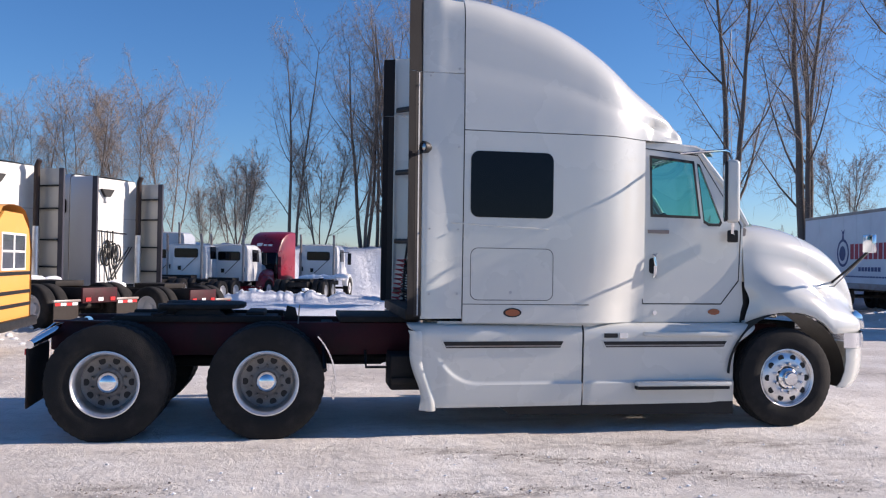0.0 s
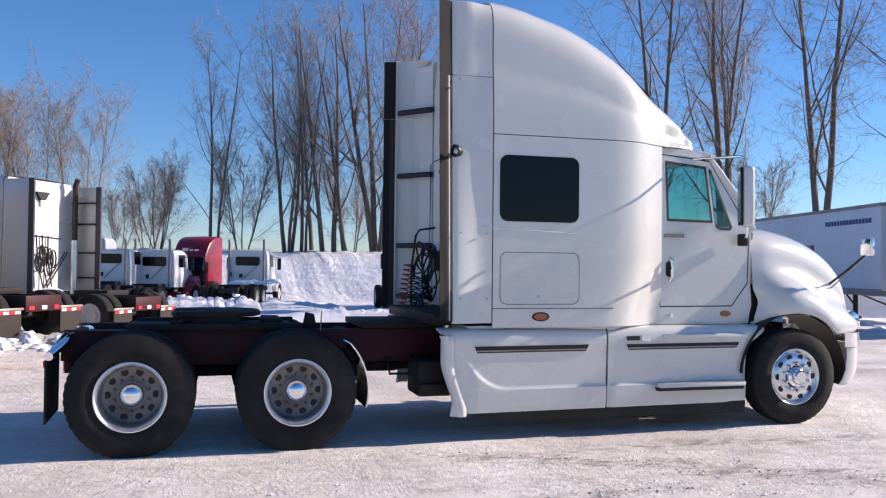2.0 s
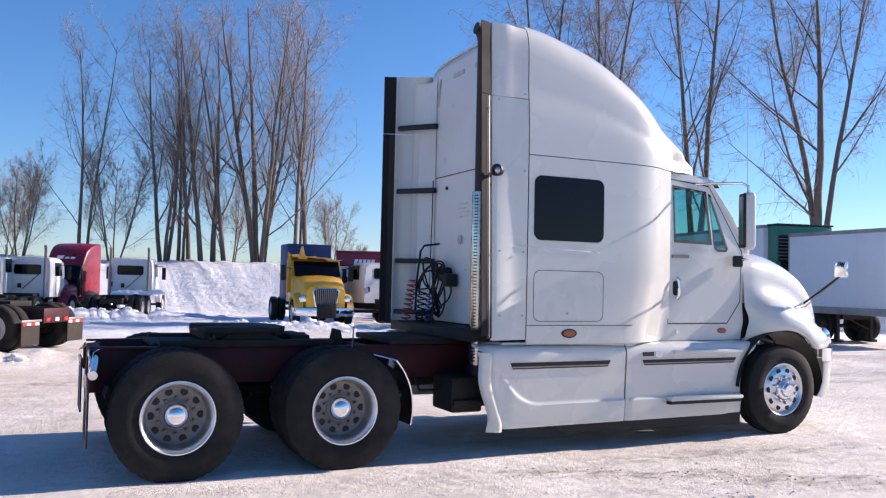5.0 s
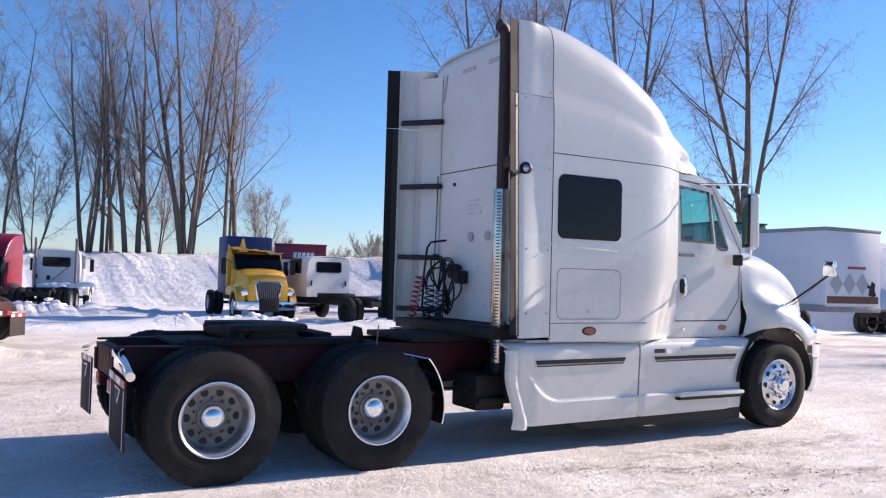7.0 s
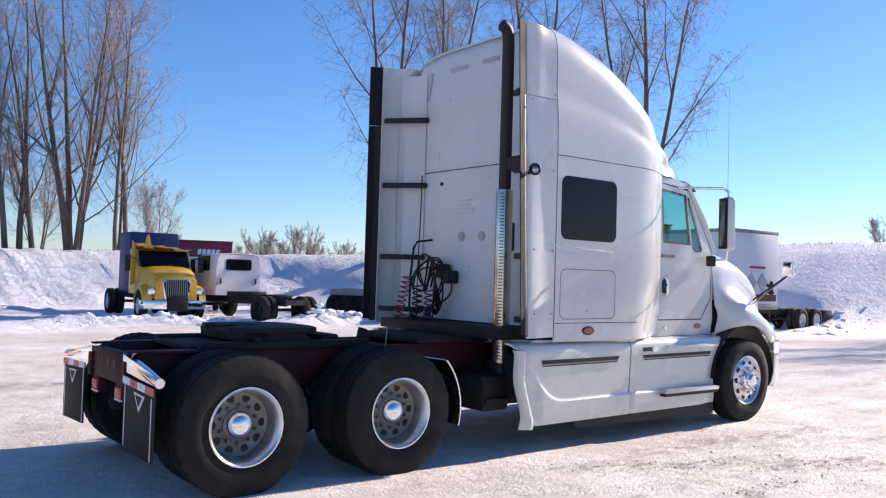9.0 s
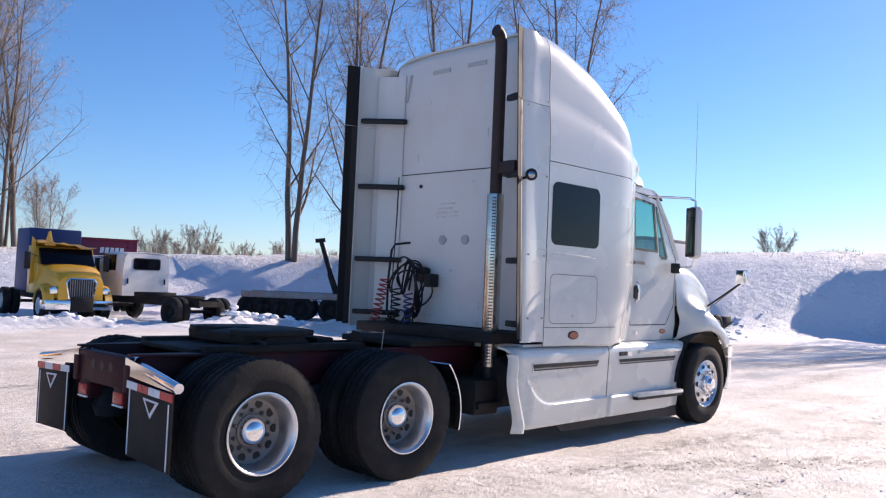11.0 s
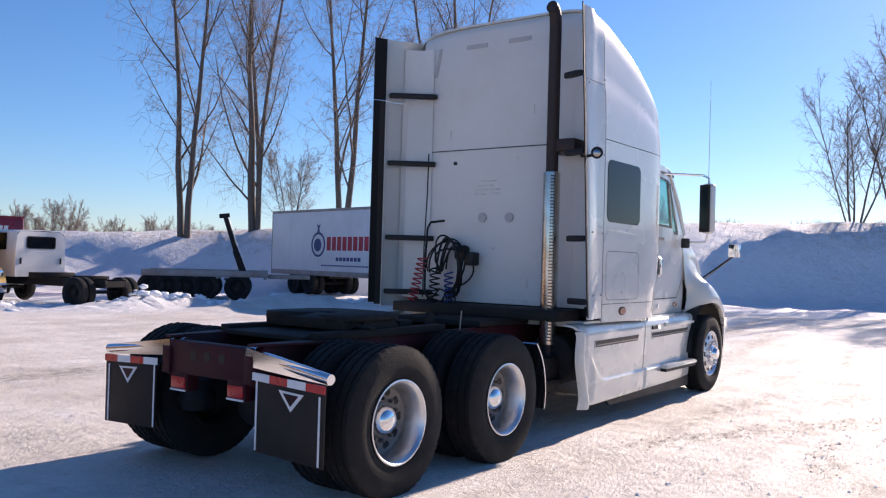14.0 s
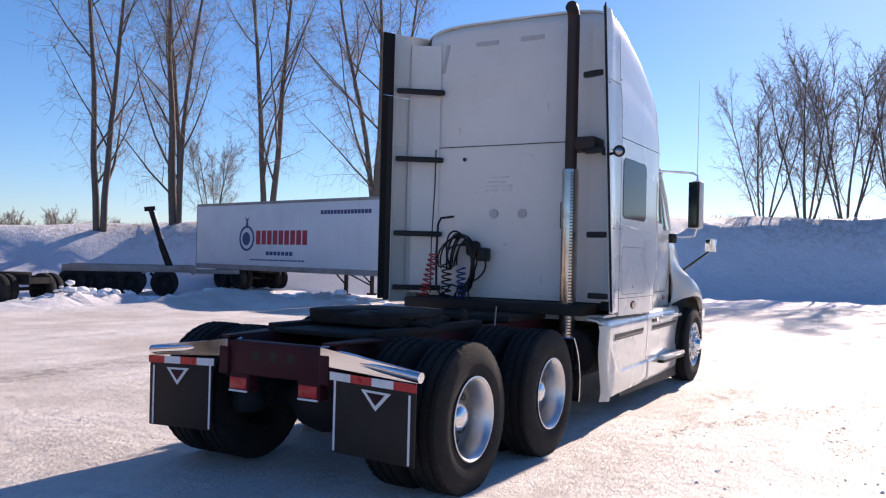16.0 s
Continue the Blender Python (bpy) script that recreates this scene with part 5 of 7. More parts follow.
        pts.append((2.85, y1, 1.12))
        part("cable", tube(pts, 0.010, 6), BLACK, truck, "looped black cable")
    part("gladhand", box(2.80, 2.90, 0.62, 0.74, 1.04, 1.12, 0.02), REDHOSE, truck, "red gladhand coupling")
    part("gladhand", box(2.80, 2.90, 0.40, 0.52, 1.04, 1.12, 0.02), BLUEHOSE, truck, "blue gladhand coupling")


build_chassis(TRUCK)


# ---- the vehicles round the yard ----

FARTYRE = finish(lathe([(0.29, 0.11), (0.33, 0.14), (0.46, 0.135), (0.505, 0.11), (0.515, 0.07), (0.515, -0.07), (0.505, -0.11), (0.46, -0.135), (0.33, -0.14), (0.29, -0.11)], 32), True, 50)
FARTYRE.materials.append(RUBBER)
FARDISC = finish(lathe([(0.295, -0.115), (0.285, -0.12), (0.26, -0.06), (0.22, 0.02), (0.12, 0.02), (0.11, -0.05), (0.06, -0.06), (0, -0.06)], 28), True, 40)
FARDISC.materials.append(PALEWHEEL)
FARSTEER = finish(lathe([(0.295, -0.11), (0.285, -0.115), (0.25, -0.09), (0.16, -0.12), (0.11, -0.12), (0.10, -0.17), (0, -0.18)], 28), True, 40)
FARSTEER.materials.append(PALEWHEEL)


DARKDISC = FARDISC.copy()
DARKDISC.materials.clear()
DARKDISC.materials.append(GREASE)


def far_wheel(parent, x, y, s, steer=False, z=0.515, pale=True):
    t = part("wheel", FARTYRE, None, parent)
    t.matrix_basis = pose(x, y, z, 0, 0, 0 if s < 0 else 180)
    part("rim", FARSTEER if steer else (FARDISC if pale else DARKDISC), None, t)
    return t


def far_axle(parent, x, dual=True, pale=True):
    for s in (1, -1):
        if dual:
            far_wheel(parent, x, s * 1.08, s, pale=pale)
            far_wheel(parent, x, s * 0.76, -s, pale=False)
        else:
            far_wheel(parent, x, s * 1.02, s, True)
    part("axle", tube([(x, -0.9, 0.515), (x, 0.9, 0.515)], 0.06, 10), GREASE, parent)


def far_frame(parent, x0, x1, mt=GREASE, z=0.95):
    for s in (1, -1):
        part("frame_rail", box(x0, x1, s * 0.43 - 0.04, s * 0.43 + 0.04, z - 0.28, z, 0.01), mt, parent)
    for x in np.linspace(x0 + 0.05, x1 - 0.05, 5):
        part("crossmember", box(x - 0.05, x + 0.05, -0.39, 0.39, z - 0.24, z - 0.04), mt, parent)


def snow_lump(parent_xy, r, z, seed, label="lump of snow on a lorry frame"):
    bm = bmesh.new()
    bmesh.ops.create_icosphere(bm, subdivisions=3, radius=1)
    for v in bm.verts:
        d = 1 + 0.3 * noise.noise(v.co * 1.7 + Vector((seed, 0, 0)))
        v.co = Vector((v.co.x * r * d, v.co.y * r * 0.75 * d, max(-0.25, v.co.z) * r * 0.5 * d))
    ob = tagged(new("snow_lump", finish(bm)), label, "snow", "snow lumps")
    ob.data.materials.append(SNOWLUMP)
    ob.matrix_basis = pose(parent_xy[0], parent_xy[1], z)
    return ob


def flap_far(parent, x, s):
    f = part("mud_flap", box(x - 0.01, x + 0.01, min(s * 0.55, s * 1.2), max(s * 0.55, s * 1.2), 0.16, 0.66), FLAP, parent)
    part("flap_hanger", box(x - 0.03, x + 0.03, min(s * 0.45, s * 1.22), max(s * 0.45, s * 1.22), 0.66, 0.71, 0.01), RAIL, parent)
    for k in range(4):
        y0 = s * (0.58 + 0.15 * k)
        part("reflector", box(x - 0.018, x - 0.012, min(y0, y0 + s * 0.14), max(y0, y0 + s * 0.14), 0.59, 0.65), REDLENS if k % 2 else WHITELENS, f)


def sleeper_far(m):
    """A grey sleeper tractor seen from behind: rear wall, side extenders, two pipes, bare frame."""
    t = thing("sleeper_tractor", "grey sleeper tractor unit with a bare frame parked in snow", "lorry", m, "parked tractors")
    far_frame(t, -0.7, 5.8, GREASE)
    far_axle(t, 0)
    far_axle(t, 1.32)
    far_axle(t, 6.2, False)
    for s in (1, -1):
        flap_far(t, -0.65, s)
    part("end_member", box(-0.72, -0.66, -0.5, 0.5, 0.62, 0.95, 0.02), REDFRAME, t)
    for y in (-0.35, 0.0, 0.35):
        part("tail_lamp", box(-0.735, -0.72, y - 0.07, y + 0.07, 0.66, 0.74), REDLENS if y else WHITELENS, t)
    W = 2.50
    rows = []
    for x, hw, z1 in ((W + 0.03, 1.16, 3.82), (W + 0.4, 1.17, 3.80), (W + 1.0, 1.16, 3.62), (W + 1.8, 1.12, 3.25), (W + 2.3, 1.0, 2.9)):
        half = [(hw, 1.0), (hw, 1.6), (hw, 2.4), (hw * 0.995, z1 - 0.25), (hw * 0.985, z1 - 0.1), (hw * 0.93, z1 - 0.02), (hw * 0.6, z1), (0, z1 + 0.02)]
        rows.append(both_sides(x, half))
    shell = part("sleeper_body", loft(rows), GREYPAINT, t, "grey sleeper body")
    wall = part("rear_wall", prism([(-1.14, 1.0), (1.14, 1.0), (1.14, 3.6), (1.05, 3.78), (-1.05, 3.78), (-1.14, 3.6)], "yz", W - 0.03, W + 0.03), BACKWHITE, t, "white rear wall")
    for z in (2.0, 2.75):
        part("seam", box(W - 0.036, W - 0.029, -1.12, 1.12, z - 0.008, z + 0.008), GREYMARK, wall)
    for s in (1, -1):
        part("window", prism(rounded(W + 0.12, W + 0.72, 2.78, 3.18, 0.10), "xz", s * 1.155, s * 1.185), DARKGLASS, shell)
        e = part("side_extender", box(W - 0.75, W - 0.03, min(s * 1.15, s * 1.19), max(s * 1.15, s * 1.19), 1.0, 3.72, 0.01), CREAM if s < 0 else GREYPAINT, t, "pale extender panel with a dark edge")
        part("edge_strip", box(W - 0.90, W - 0.75, min(s * 1.15, s * 1.20), max(s * 1.15, s * 1.20), 1.0, 3.72), NAVY, e)
        for z in (1.35, 2.0, 2.75, 3.3):
            part("bracket", box(W - 0.75, W - 0.05, min(s * 1.08, s * 1.15), max(s * 1.08, s * 1.15), z - 0.02, z + 0.02), BLACK, e)
    part("exhaust_pipe", tube([(W - 0.30, -0.92, 2.3), (W - 0.30, -0.92, 3.75), (W - 0.38, -0.92, 3.9)], 0.07, 12), EXHAUST, t)
    part("heat_shield", tube([(W - 0.30, -0.92, 0.9), (W - 0.30, -0.92, 2.32)], 0.085, 12), ALU, t)
    part("work_lamp", prism([(-0.22, 3.50), (0.22, 3.50), (0.08, 3.30), (-0.08, 3.30)], "yz", W - 0.12, W - 0.03), BLACK, t)
    part("lamp_bulb", box(W - 0.1, W - 0.04, -0.05, 0.05, 3.16, 3.30, 0.01), WHITELENS, t)
    for k in range(5):
        cy, cz = 0.10 - 0.13 * k, 1.75 + 0.08 * (k % 3)
        pts = [(W - 0.08, cy + 0.10 * math.sin(a), cz + (0.34 if k % 2 else 0.22) * math.cos(a)) for a in np.linspace(0, 6.6, 16)]
        part("air_hose", tube(pts, 0.02, 6), BLACK, t, "looped black air hose")
    for k in range(3):
        part("air_hose", tube([(W - 0.08, 0.18 - 0.20 * k, 2.42), (W - 0.10, 0.15 - 0.18 * k, 1.8), (W - 0.2, 0.05 - 0.15 * k, 1.1)], 0.018, 6), BLACK, t)
    part("hose_rail", tube([(W - 0.06, 1.0, 2.45), (W - 0.06, -0.75, 2.35)], 0.012, 6), BLACK, t)
    for k in range(2):
        part("strap", tube([(W - 0.06, -0.95 + 0.1 * k, 2.0), (W - 0.06, -0.25 + 0.1 * k, 1.1)], 0.014, 5), BLACK, t)
    part("fifth_wheel", prism([(0.15, -0.4), (1.1, -0.4), (1.2, 0), (1.1, 0.4), (0.15, 0.4)], "xy", 0.96, 1.08, 0.01), GREASE, t)
    part("cab", prism([(W + 2.0, 1.0), (6.0, 1.0), (6.0, 1.9), (5.5, 2.7), (W + 2.0, 2.8)], "xz", -0.95, 0.95, 0.03), GREYPAINT, t)
    part("bonnet", prism([(5.9, 0.7), (7.3, 0.6), (7.35, 1.4), (7.0, 1.8), (5.9, 1.95)], "xz", -1.0, 1.0, 0.06), GREYPAINT, t)
    return t


NAVY = mat("dark_edge_rubber", (0.012, 0.014, 0.035), 0.5, vary=0.2)
A_M = pose(-1.34, 13.42, ground_z(-1.34, 13.42), 0, 0, 148.6)
sleeper_a = sleeper_far(A_M)
B_M = pose(-3.21, 10.91, ground_z(-3.21, 10.91), 0, 0, 148.7)
sleeper_b = copy_thing(sleeper_a, B_M)
for m, lx, ly, r, sd2 in ((A_M, 1.9, 0.2, 0.26, 1), (A_M, 1.95, 0.8, 0.2, 4), (B_M, 1.9, -0.5, 0.36, 2), (B_M, 1.7, -0.95, 0.26, 3), (B_M, 1.8, 0.4, 0.3, 5)):
    p = m @ Vector((lx, ly, 0))
    snow_lump((p.x, p.y), r, p.z + 1.0, sd2)


def school_bus():
    t = thing("school_bus", "orange school bus with black rub rails parked in snow", "bus", pose(-3.07, 6.44, ground_z(-3.07, 6.44), 0, 0, 1.8))
    rows = []
    for x in (-7.5, -0.30, -0.12, -0.03, 0.0):
        e = 1 - (0 if x < -0.2 else (0.03 if x < -0.1 else (0.07 if x < -0.02 else 0.12)))
        half = [(1.05 * (0.97 + 0.03 * e), 0.45), (1.07, 1.0), (1.07, 1.75), (1.02 * e, 2.1), (0.92 * e, 2.28), (0.7 * e, 2.42), (0.35, 2.48 * (0.985 + 0.015 * e)), (0, 2.50 * (0.985 + 0.015 * e))]
        rows.append(both_sides(x, half))
    b = part("body", loft(rows), ORANGE, t, "orange bus body")
    part("rear_panel", prism([(-1.0, 0.45), (1.0, 0.45), (1.0, 1.75), (0.9, 2.1), (0.5, 2.36), (-0.5, 2.36), (-0.9, 2.1), (-1.0, 1.75)], "yz", -0.05, -0.01), ORANGE, t)
    for s in (1, -1):
        for z in (0.62, 0.98, 1.33):
            part("rub_rail", box(-7.4, -0.05, min(s * 1.07, s * 1.09), max(s * 1.07, s * 1.09), z - 0.03, z + 0.03, 0.008), BLACK, b)
        for k in range(8):
            x1 = -0.16 - 0.86 * k
            wn = part("window", box(x1 - 0.72, x1, min(s * 1.062, s * 1.078), max(s * 1.062, s * 1.078), 1.42, 1.98), DARKGLASS, b)
            part("window_frame", box(x1 - 0.74, x1 + 0.02, min(s * 1.07, s * 1.086), max(s * 1.07, s * 1.086), 1.69, 1.72), WHITELENS, wn)
            part("window_frame", box(x1 - 0.74, x1 + 0.02, min(s * 1.07, s * 1.086), max(s * 1.07, s * 1.086), 1.40, 1.43), WHITELENS, wn)
    part("bumper", box(0.0, 0.12, -1.05, 1.05, 0.42, 0.58, 0.02), BLACK, t)
    for z in (0.80, 1.02, 1.34):
        part("rub_rail", box(-0.012, 0.015, -0.98, 0.98, z - 0.03, z + 0.03, 0.008), BLACK, b)
    for y0, y1 in ((-0.64, -0.02), (0.02, 0.64)):
        wn = part("window", box(-0.012, 0.006, y0, y1, 1.42, 2.0), MIRRORGLASS, b)
        for z in (1.41, 1.71, 2.0):
            part("window_frame", box(-0.012, 0.012, y0 - 0.02, y1 + 0.02, z - 0.018, z + 0.018), WHITELENS, wn)
        for y in (y0, y1):
            part("window_frame", box(-0.012, 0.012, y - 0.018, y + 0.018, 1.42, 2.0), WHITELENS, wn)
    far_axle(t, -2.6)
    far_axle(t, -6.4, False)
    return t


school_bus()


def day_cab(m, mt, label, group="parked tractors", bonnet=True, stacks=True, roof=2.75, wide=1.03, deck=3.6, pale=True, tandem=True):
    """A short-cab tractor from behind: cab with a rear window, deck, drive wheels, bonnet beyond. Origin: the cab's rear wall."""
    t = thing("day_cab_tractor", label, "lorry", m, group)
    rows = []
    for x, z1, e in ((0.0, roof - 0.03, 0.97), (0.06, roof, 1.0), (1.1, roof, 1.0), (1.55, roof - 0.15, 0.98)):
        half = [(wide * e, 0.95), (wide * e, 1.5), (wide * e, 1.95), (wide * 0.97 * e, z1 - 0.22), (wide * 0.93 * e, z1 - 0.07), (wide * 0.8 * e, z1 - 0.01), (0, z1 + 0.02)]
        rows.append(both_sides(x, half))
    cab = part("cab", loft(rows), mt, t)
    part("rear_wall", prism([(-wide * 0.97, 0.95), (wide * 0.97, 0.95), (wide * 0.97, 1.95), (wide * 0.92, roof - 0.2), (wide * 0.8, roof - 0.05), (-wide * 0.8, roof - 0.05), (-wide * 0.92, roof - 0.2), (-wide * 0.97, 1.95)], "yz", -0.01, 0.05), mt, t)
    wf = part("window_seal", prism(rounded(-0.60, 0.60, 1.95, 2.40, 0.09), "yz", -0.025, -0.008), BLACK, cab)
    part("rear_window", prism(rounded(-0.56, 0.56, 1.985, 2.365, 0.07), "yz", -0.032, -0.022), DARKGLASS, wf, "dark rear window")
    for s in (1, -1):
        part("door_window", prism([(0.45, 1.9), (1.2, 1.9), (1.1, 2.5), (0.45, 2.5)], "xz", s * wide * 0.99, s * (wide + 0.012)), DARKGLASS, cab)
        part("grab_handle", box(-0.04, -0.015, s * 0.82 - 0.035, s * 0.82 + 0.035, 1.40, 1.62, 0.01), BLACK, cab)
        mir = part("mirror", box(1.25, 1.33, min(s * 1.22, s * 1.40), max(s * 1.22, s * 1.40), 1.75, 2.35, 0.02), BLACK, t)
        part("arm", tube([(1.2, s * 0.98, 2.4), (1.28, s * 1.3, 2.4)], 0.015, 6), BLACK, mir)
        if stacks:
            part("exhaust_pipe", tube([(-0.22, s * 0.86, 0.9), (-0.22, s * 0.86, roof + 0.35), (-0.28, s * 0.86, roof + 0.5)], 0.06, 10), RAIL, t)
    if bonnet:
        rows = []
        for x, w2, z1 in ((1.5, 0.95, 1.85), (2.0, 0.9, 1.85), (2.6, 0.85, 1.72), (3.0, 0.78, 1.5), (3.1, 0.7, 1.1)):
            rows.append(both_sides(x, [(w2, 0.7), (w2, 1.2), (w2 * 0.97, z1 - 0.2), (w2 * 0.85, z1 - 0.04), (0, z1)]))
        part("bonnet", loft(rows), mt, t)
        for s in (1, -1):
            part("wing", thicken(loft([[(2.2 + r * math.cos(a), s * y, 0.515 + r * math.sin(a)) for r, y in ((0.58, 1.15), (0.62, 1.17), (0.72, 1.13), (0.78, 0.9))] for a in [radians(10 + 160 * i / 12) for i in range(13)]]), 0.02), mt, t)
    far_axle(t, 2.2, False)
    far_frame(t, -deck, 2.4, GREASE)
    far_axle(t, -deck + 0.7, pale=pale)
    if tandem:
        far_axle(t, -deck + 2.0, pale=pale)
    part("deck_box", box(-1.0, -0.3, -0.7, 0.7, 0.95, 1.12, 0.02), GREASE, t)
    part("fifth_wheel", prism([(-deck + 0.8, -0.4), (-deck + 1.7, -0.4), (-deck + 1.8, 0), (-deck + 1.7, 0.4), (-deck + 0.8, 0.4)], "xy", 0.96, 1.06, 0.01), GREASE, t)
    if tandem:
        part("strap", tube([(-0.03, 0.2, 1.3), (-0.05, -0.5, 1.95)], 0.016, 5), BLACK, t)
        part("hose_box", box(-0.08, -0.01, 0.25, 0.40, 1.35, 1.55, 0.01), BLACK, t)
    return t


def at(x, y, az, s=1.0):
    return pose(x, y, ground_z(x, y), 0, 0, az) @ Matrix.Scale(s, 4)


day_cab(at(2.47, 34.87, 73.5), OFFWHITE, "white day-cab tractor with snow heaped on its deck")
day_cab(at(-1.91, 34.36, 67.6), OFFWHITE, "white day-cab tractor with twin stacks in snow")
day_cab(at(-3.88, 33.72, 73.6), OFFWHITE, "dull white day-cab tractor among parked tractors", roof=2.6)
day_cab(at(-5.34, 36.52, 76.6), GREYPAINT, "blue-grey tall cab behind the white tractors", roof=3.3, wide=1.1)
rs = random.Random(8)
for k in range(7):
    snow_lump((1.87 + 0.28 * k, 32.87 + 0.5 * rs.random()), 0.22 + 0.16 * rs.random(), ground_z(2.5, 33.1) + 0.98 + 0.03 * k % 0.1, 10 + k)


def red_sleeper(m):
    t = thing("sleeper_tractor", "red sleeper tractor with a tall roof fairing facing the yard", "lorry", m, "parked tractors")
    rows = []
    for x, hw, z1 in ((-1.3, 1.15, 3.95), (-0.6, 1.15, 3.9), (-0.2, 1.12, 3.76), (0.15, 1.08, 3.5), (0.45, 1.05, 3.05), (0.62, 1.02, 2.68)):
        rows.append(both_sides(x, [(hw, 0.95), (hw, 1.8), (hw, 2.5), (hw * 0.99, z1 - 0.18), (hw * 0.96, z1 - 0.06), (hw * 0.8, z1), (0, z1 + 0.02)]))
    part("sleeper_body", loft(rows), CRIMSON, t, "crimson sleeper body")
    part("rear_wall", box(-1.34, -1.3, -1.1, 1.1, 0.95, 3.9), CRIMSON, t)
    part("windscreen", prism([(0.60, 1.0), (0.95, 1.0), (1.0, 1.9), (0.72, 2.64), (0.60, 2.64)], "xz", -0.98, 0.98, 0.01), DARKGLASS, t)
    rows = []
    for x, w2, z1 in ((0.95, 0.95, 1.7), (1.7, 0.9, 1.62), (2.4, 0.85, 1.5), (2.75, 0.75, 1.25)):
        rows.append(both_sides(x, [(w2, 0.7), (w2, 1.2), (w2 * 0.97, z1 - 0.2), (w2 * 0.85, z1 - 0.04), (0, z1)]))
    part("bonnet", loft(rows), CRIMSON, t)
    part("grille", box(2.74, 2.79, -0.5, 0.5, 0.75, 1.35, 0.01), CHROME, t)
    part("bumper", box(2.5, 2.9, -1.1, 1.1, 0.4, 0.7, 0.05), CRIMSON, t)
    for s in (1, -1):
        part("wing", thicken(loft([[(1.9 + r * math.cos(a), s * y, 0.515 + r * math.sin(a)) for r, y in ((0.58, 1.12), (0.62, 1.15), (0.72, 1.11), (0.78, 0.88))] for a in [radians(10 + 160 * i / 12) for i in range(13)]]), 0.02), CRIMSON, t)
        part("mirror", box(0.9, 0.98, min(s * 1.2, s * 1.38), max(s * 1.2, s * 1.38), 1.8, 2.4, 0.02), CRIMSON, t)
        for k, (a, b) in enumerate(((-0.55, -0.15), (-0.1, 0.16), (0.2, 0.5))):
            part("logo_shape", prism([(a, 3.0), (b - 0.05, 3.0), (b, 3.22 if k == 0 else 3.15), (a + 0.06, 3.22 if k == 0 else 3.15)], "yz", 0.30, 0.46), WHITELENS, t) if s > 0 else None
    far_frame(t, -5.2, 2.3, GREASE)
    far_axle(t, 1.9, False)
    far_axle(t, -4.4)
    far_axle(t, -3.1)
    return t


red_sleeper(at(-0.14, 37.35, 243.5, 0.88))


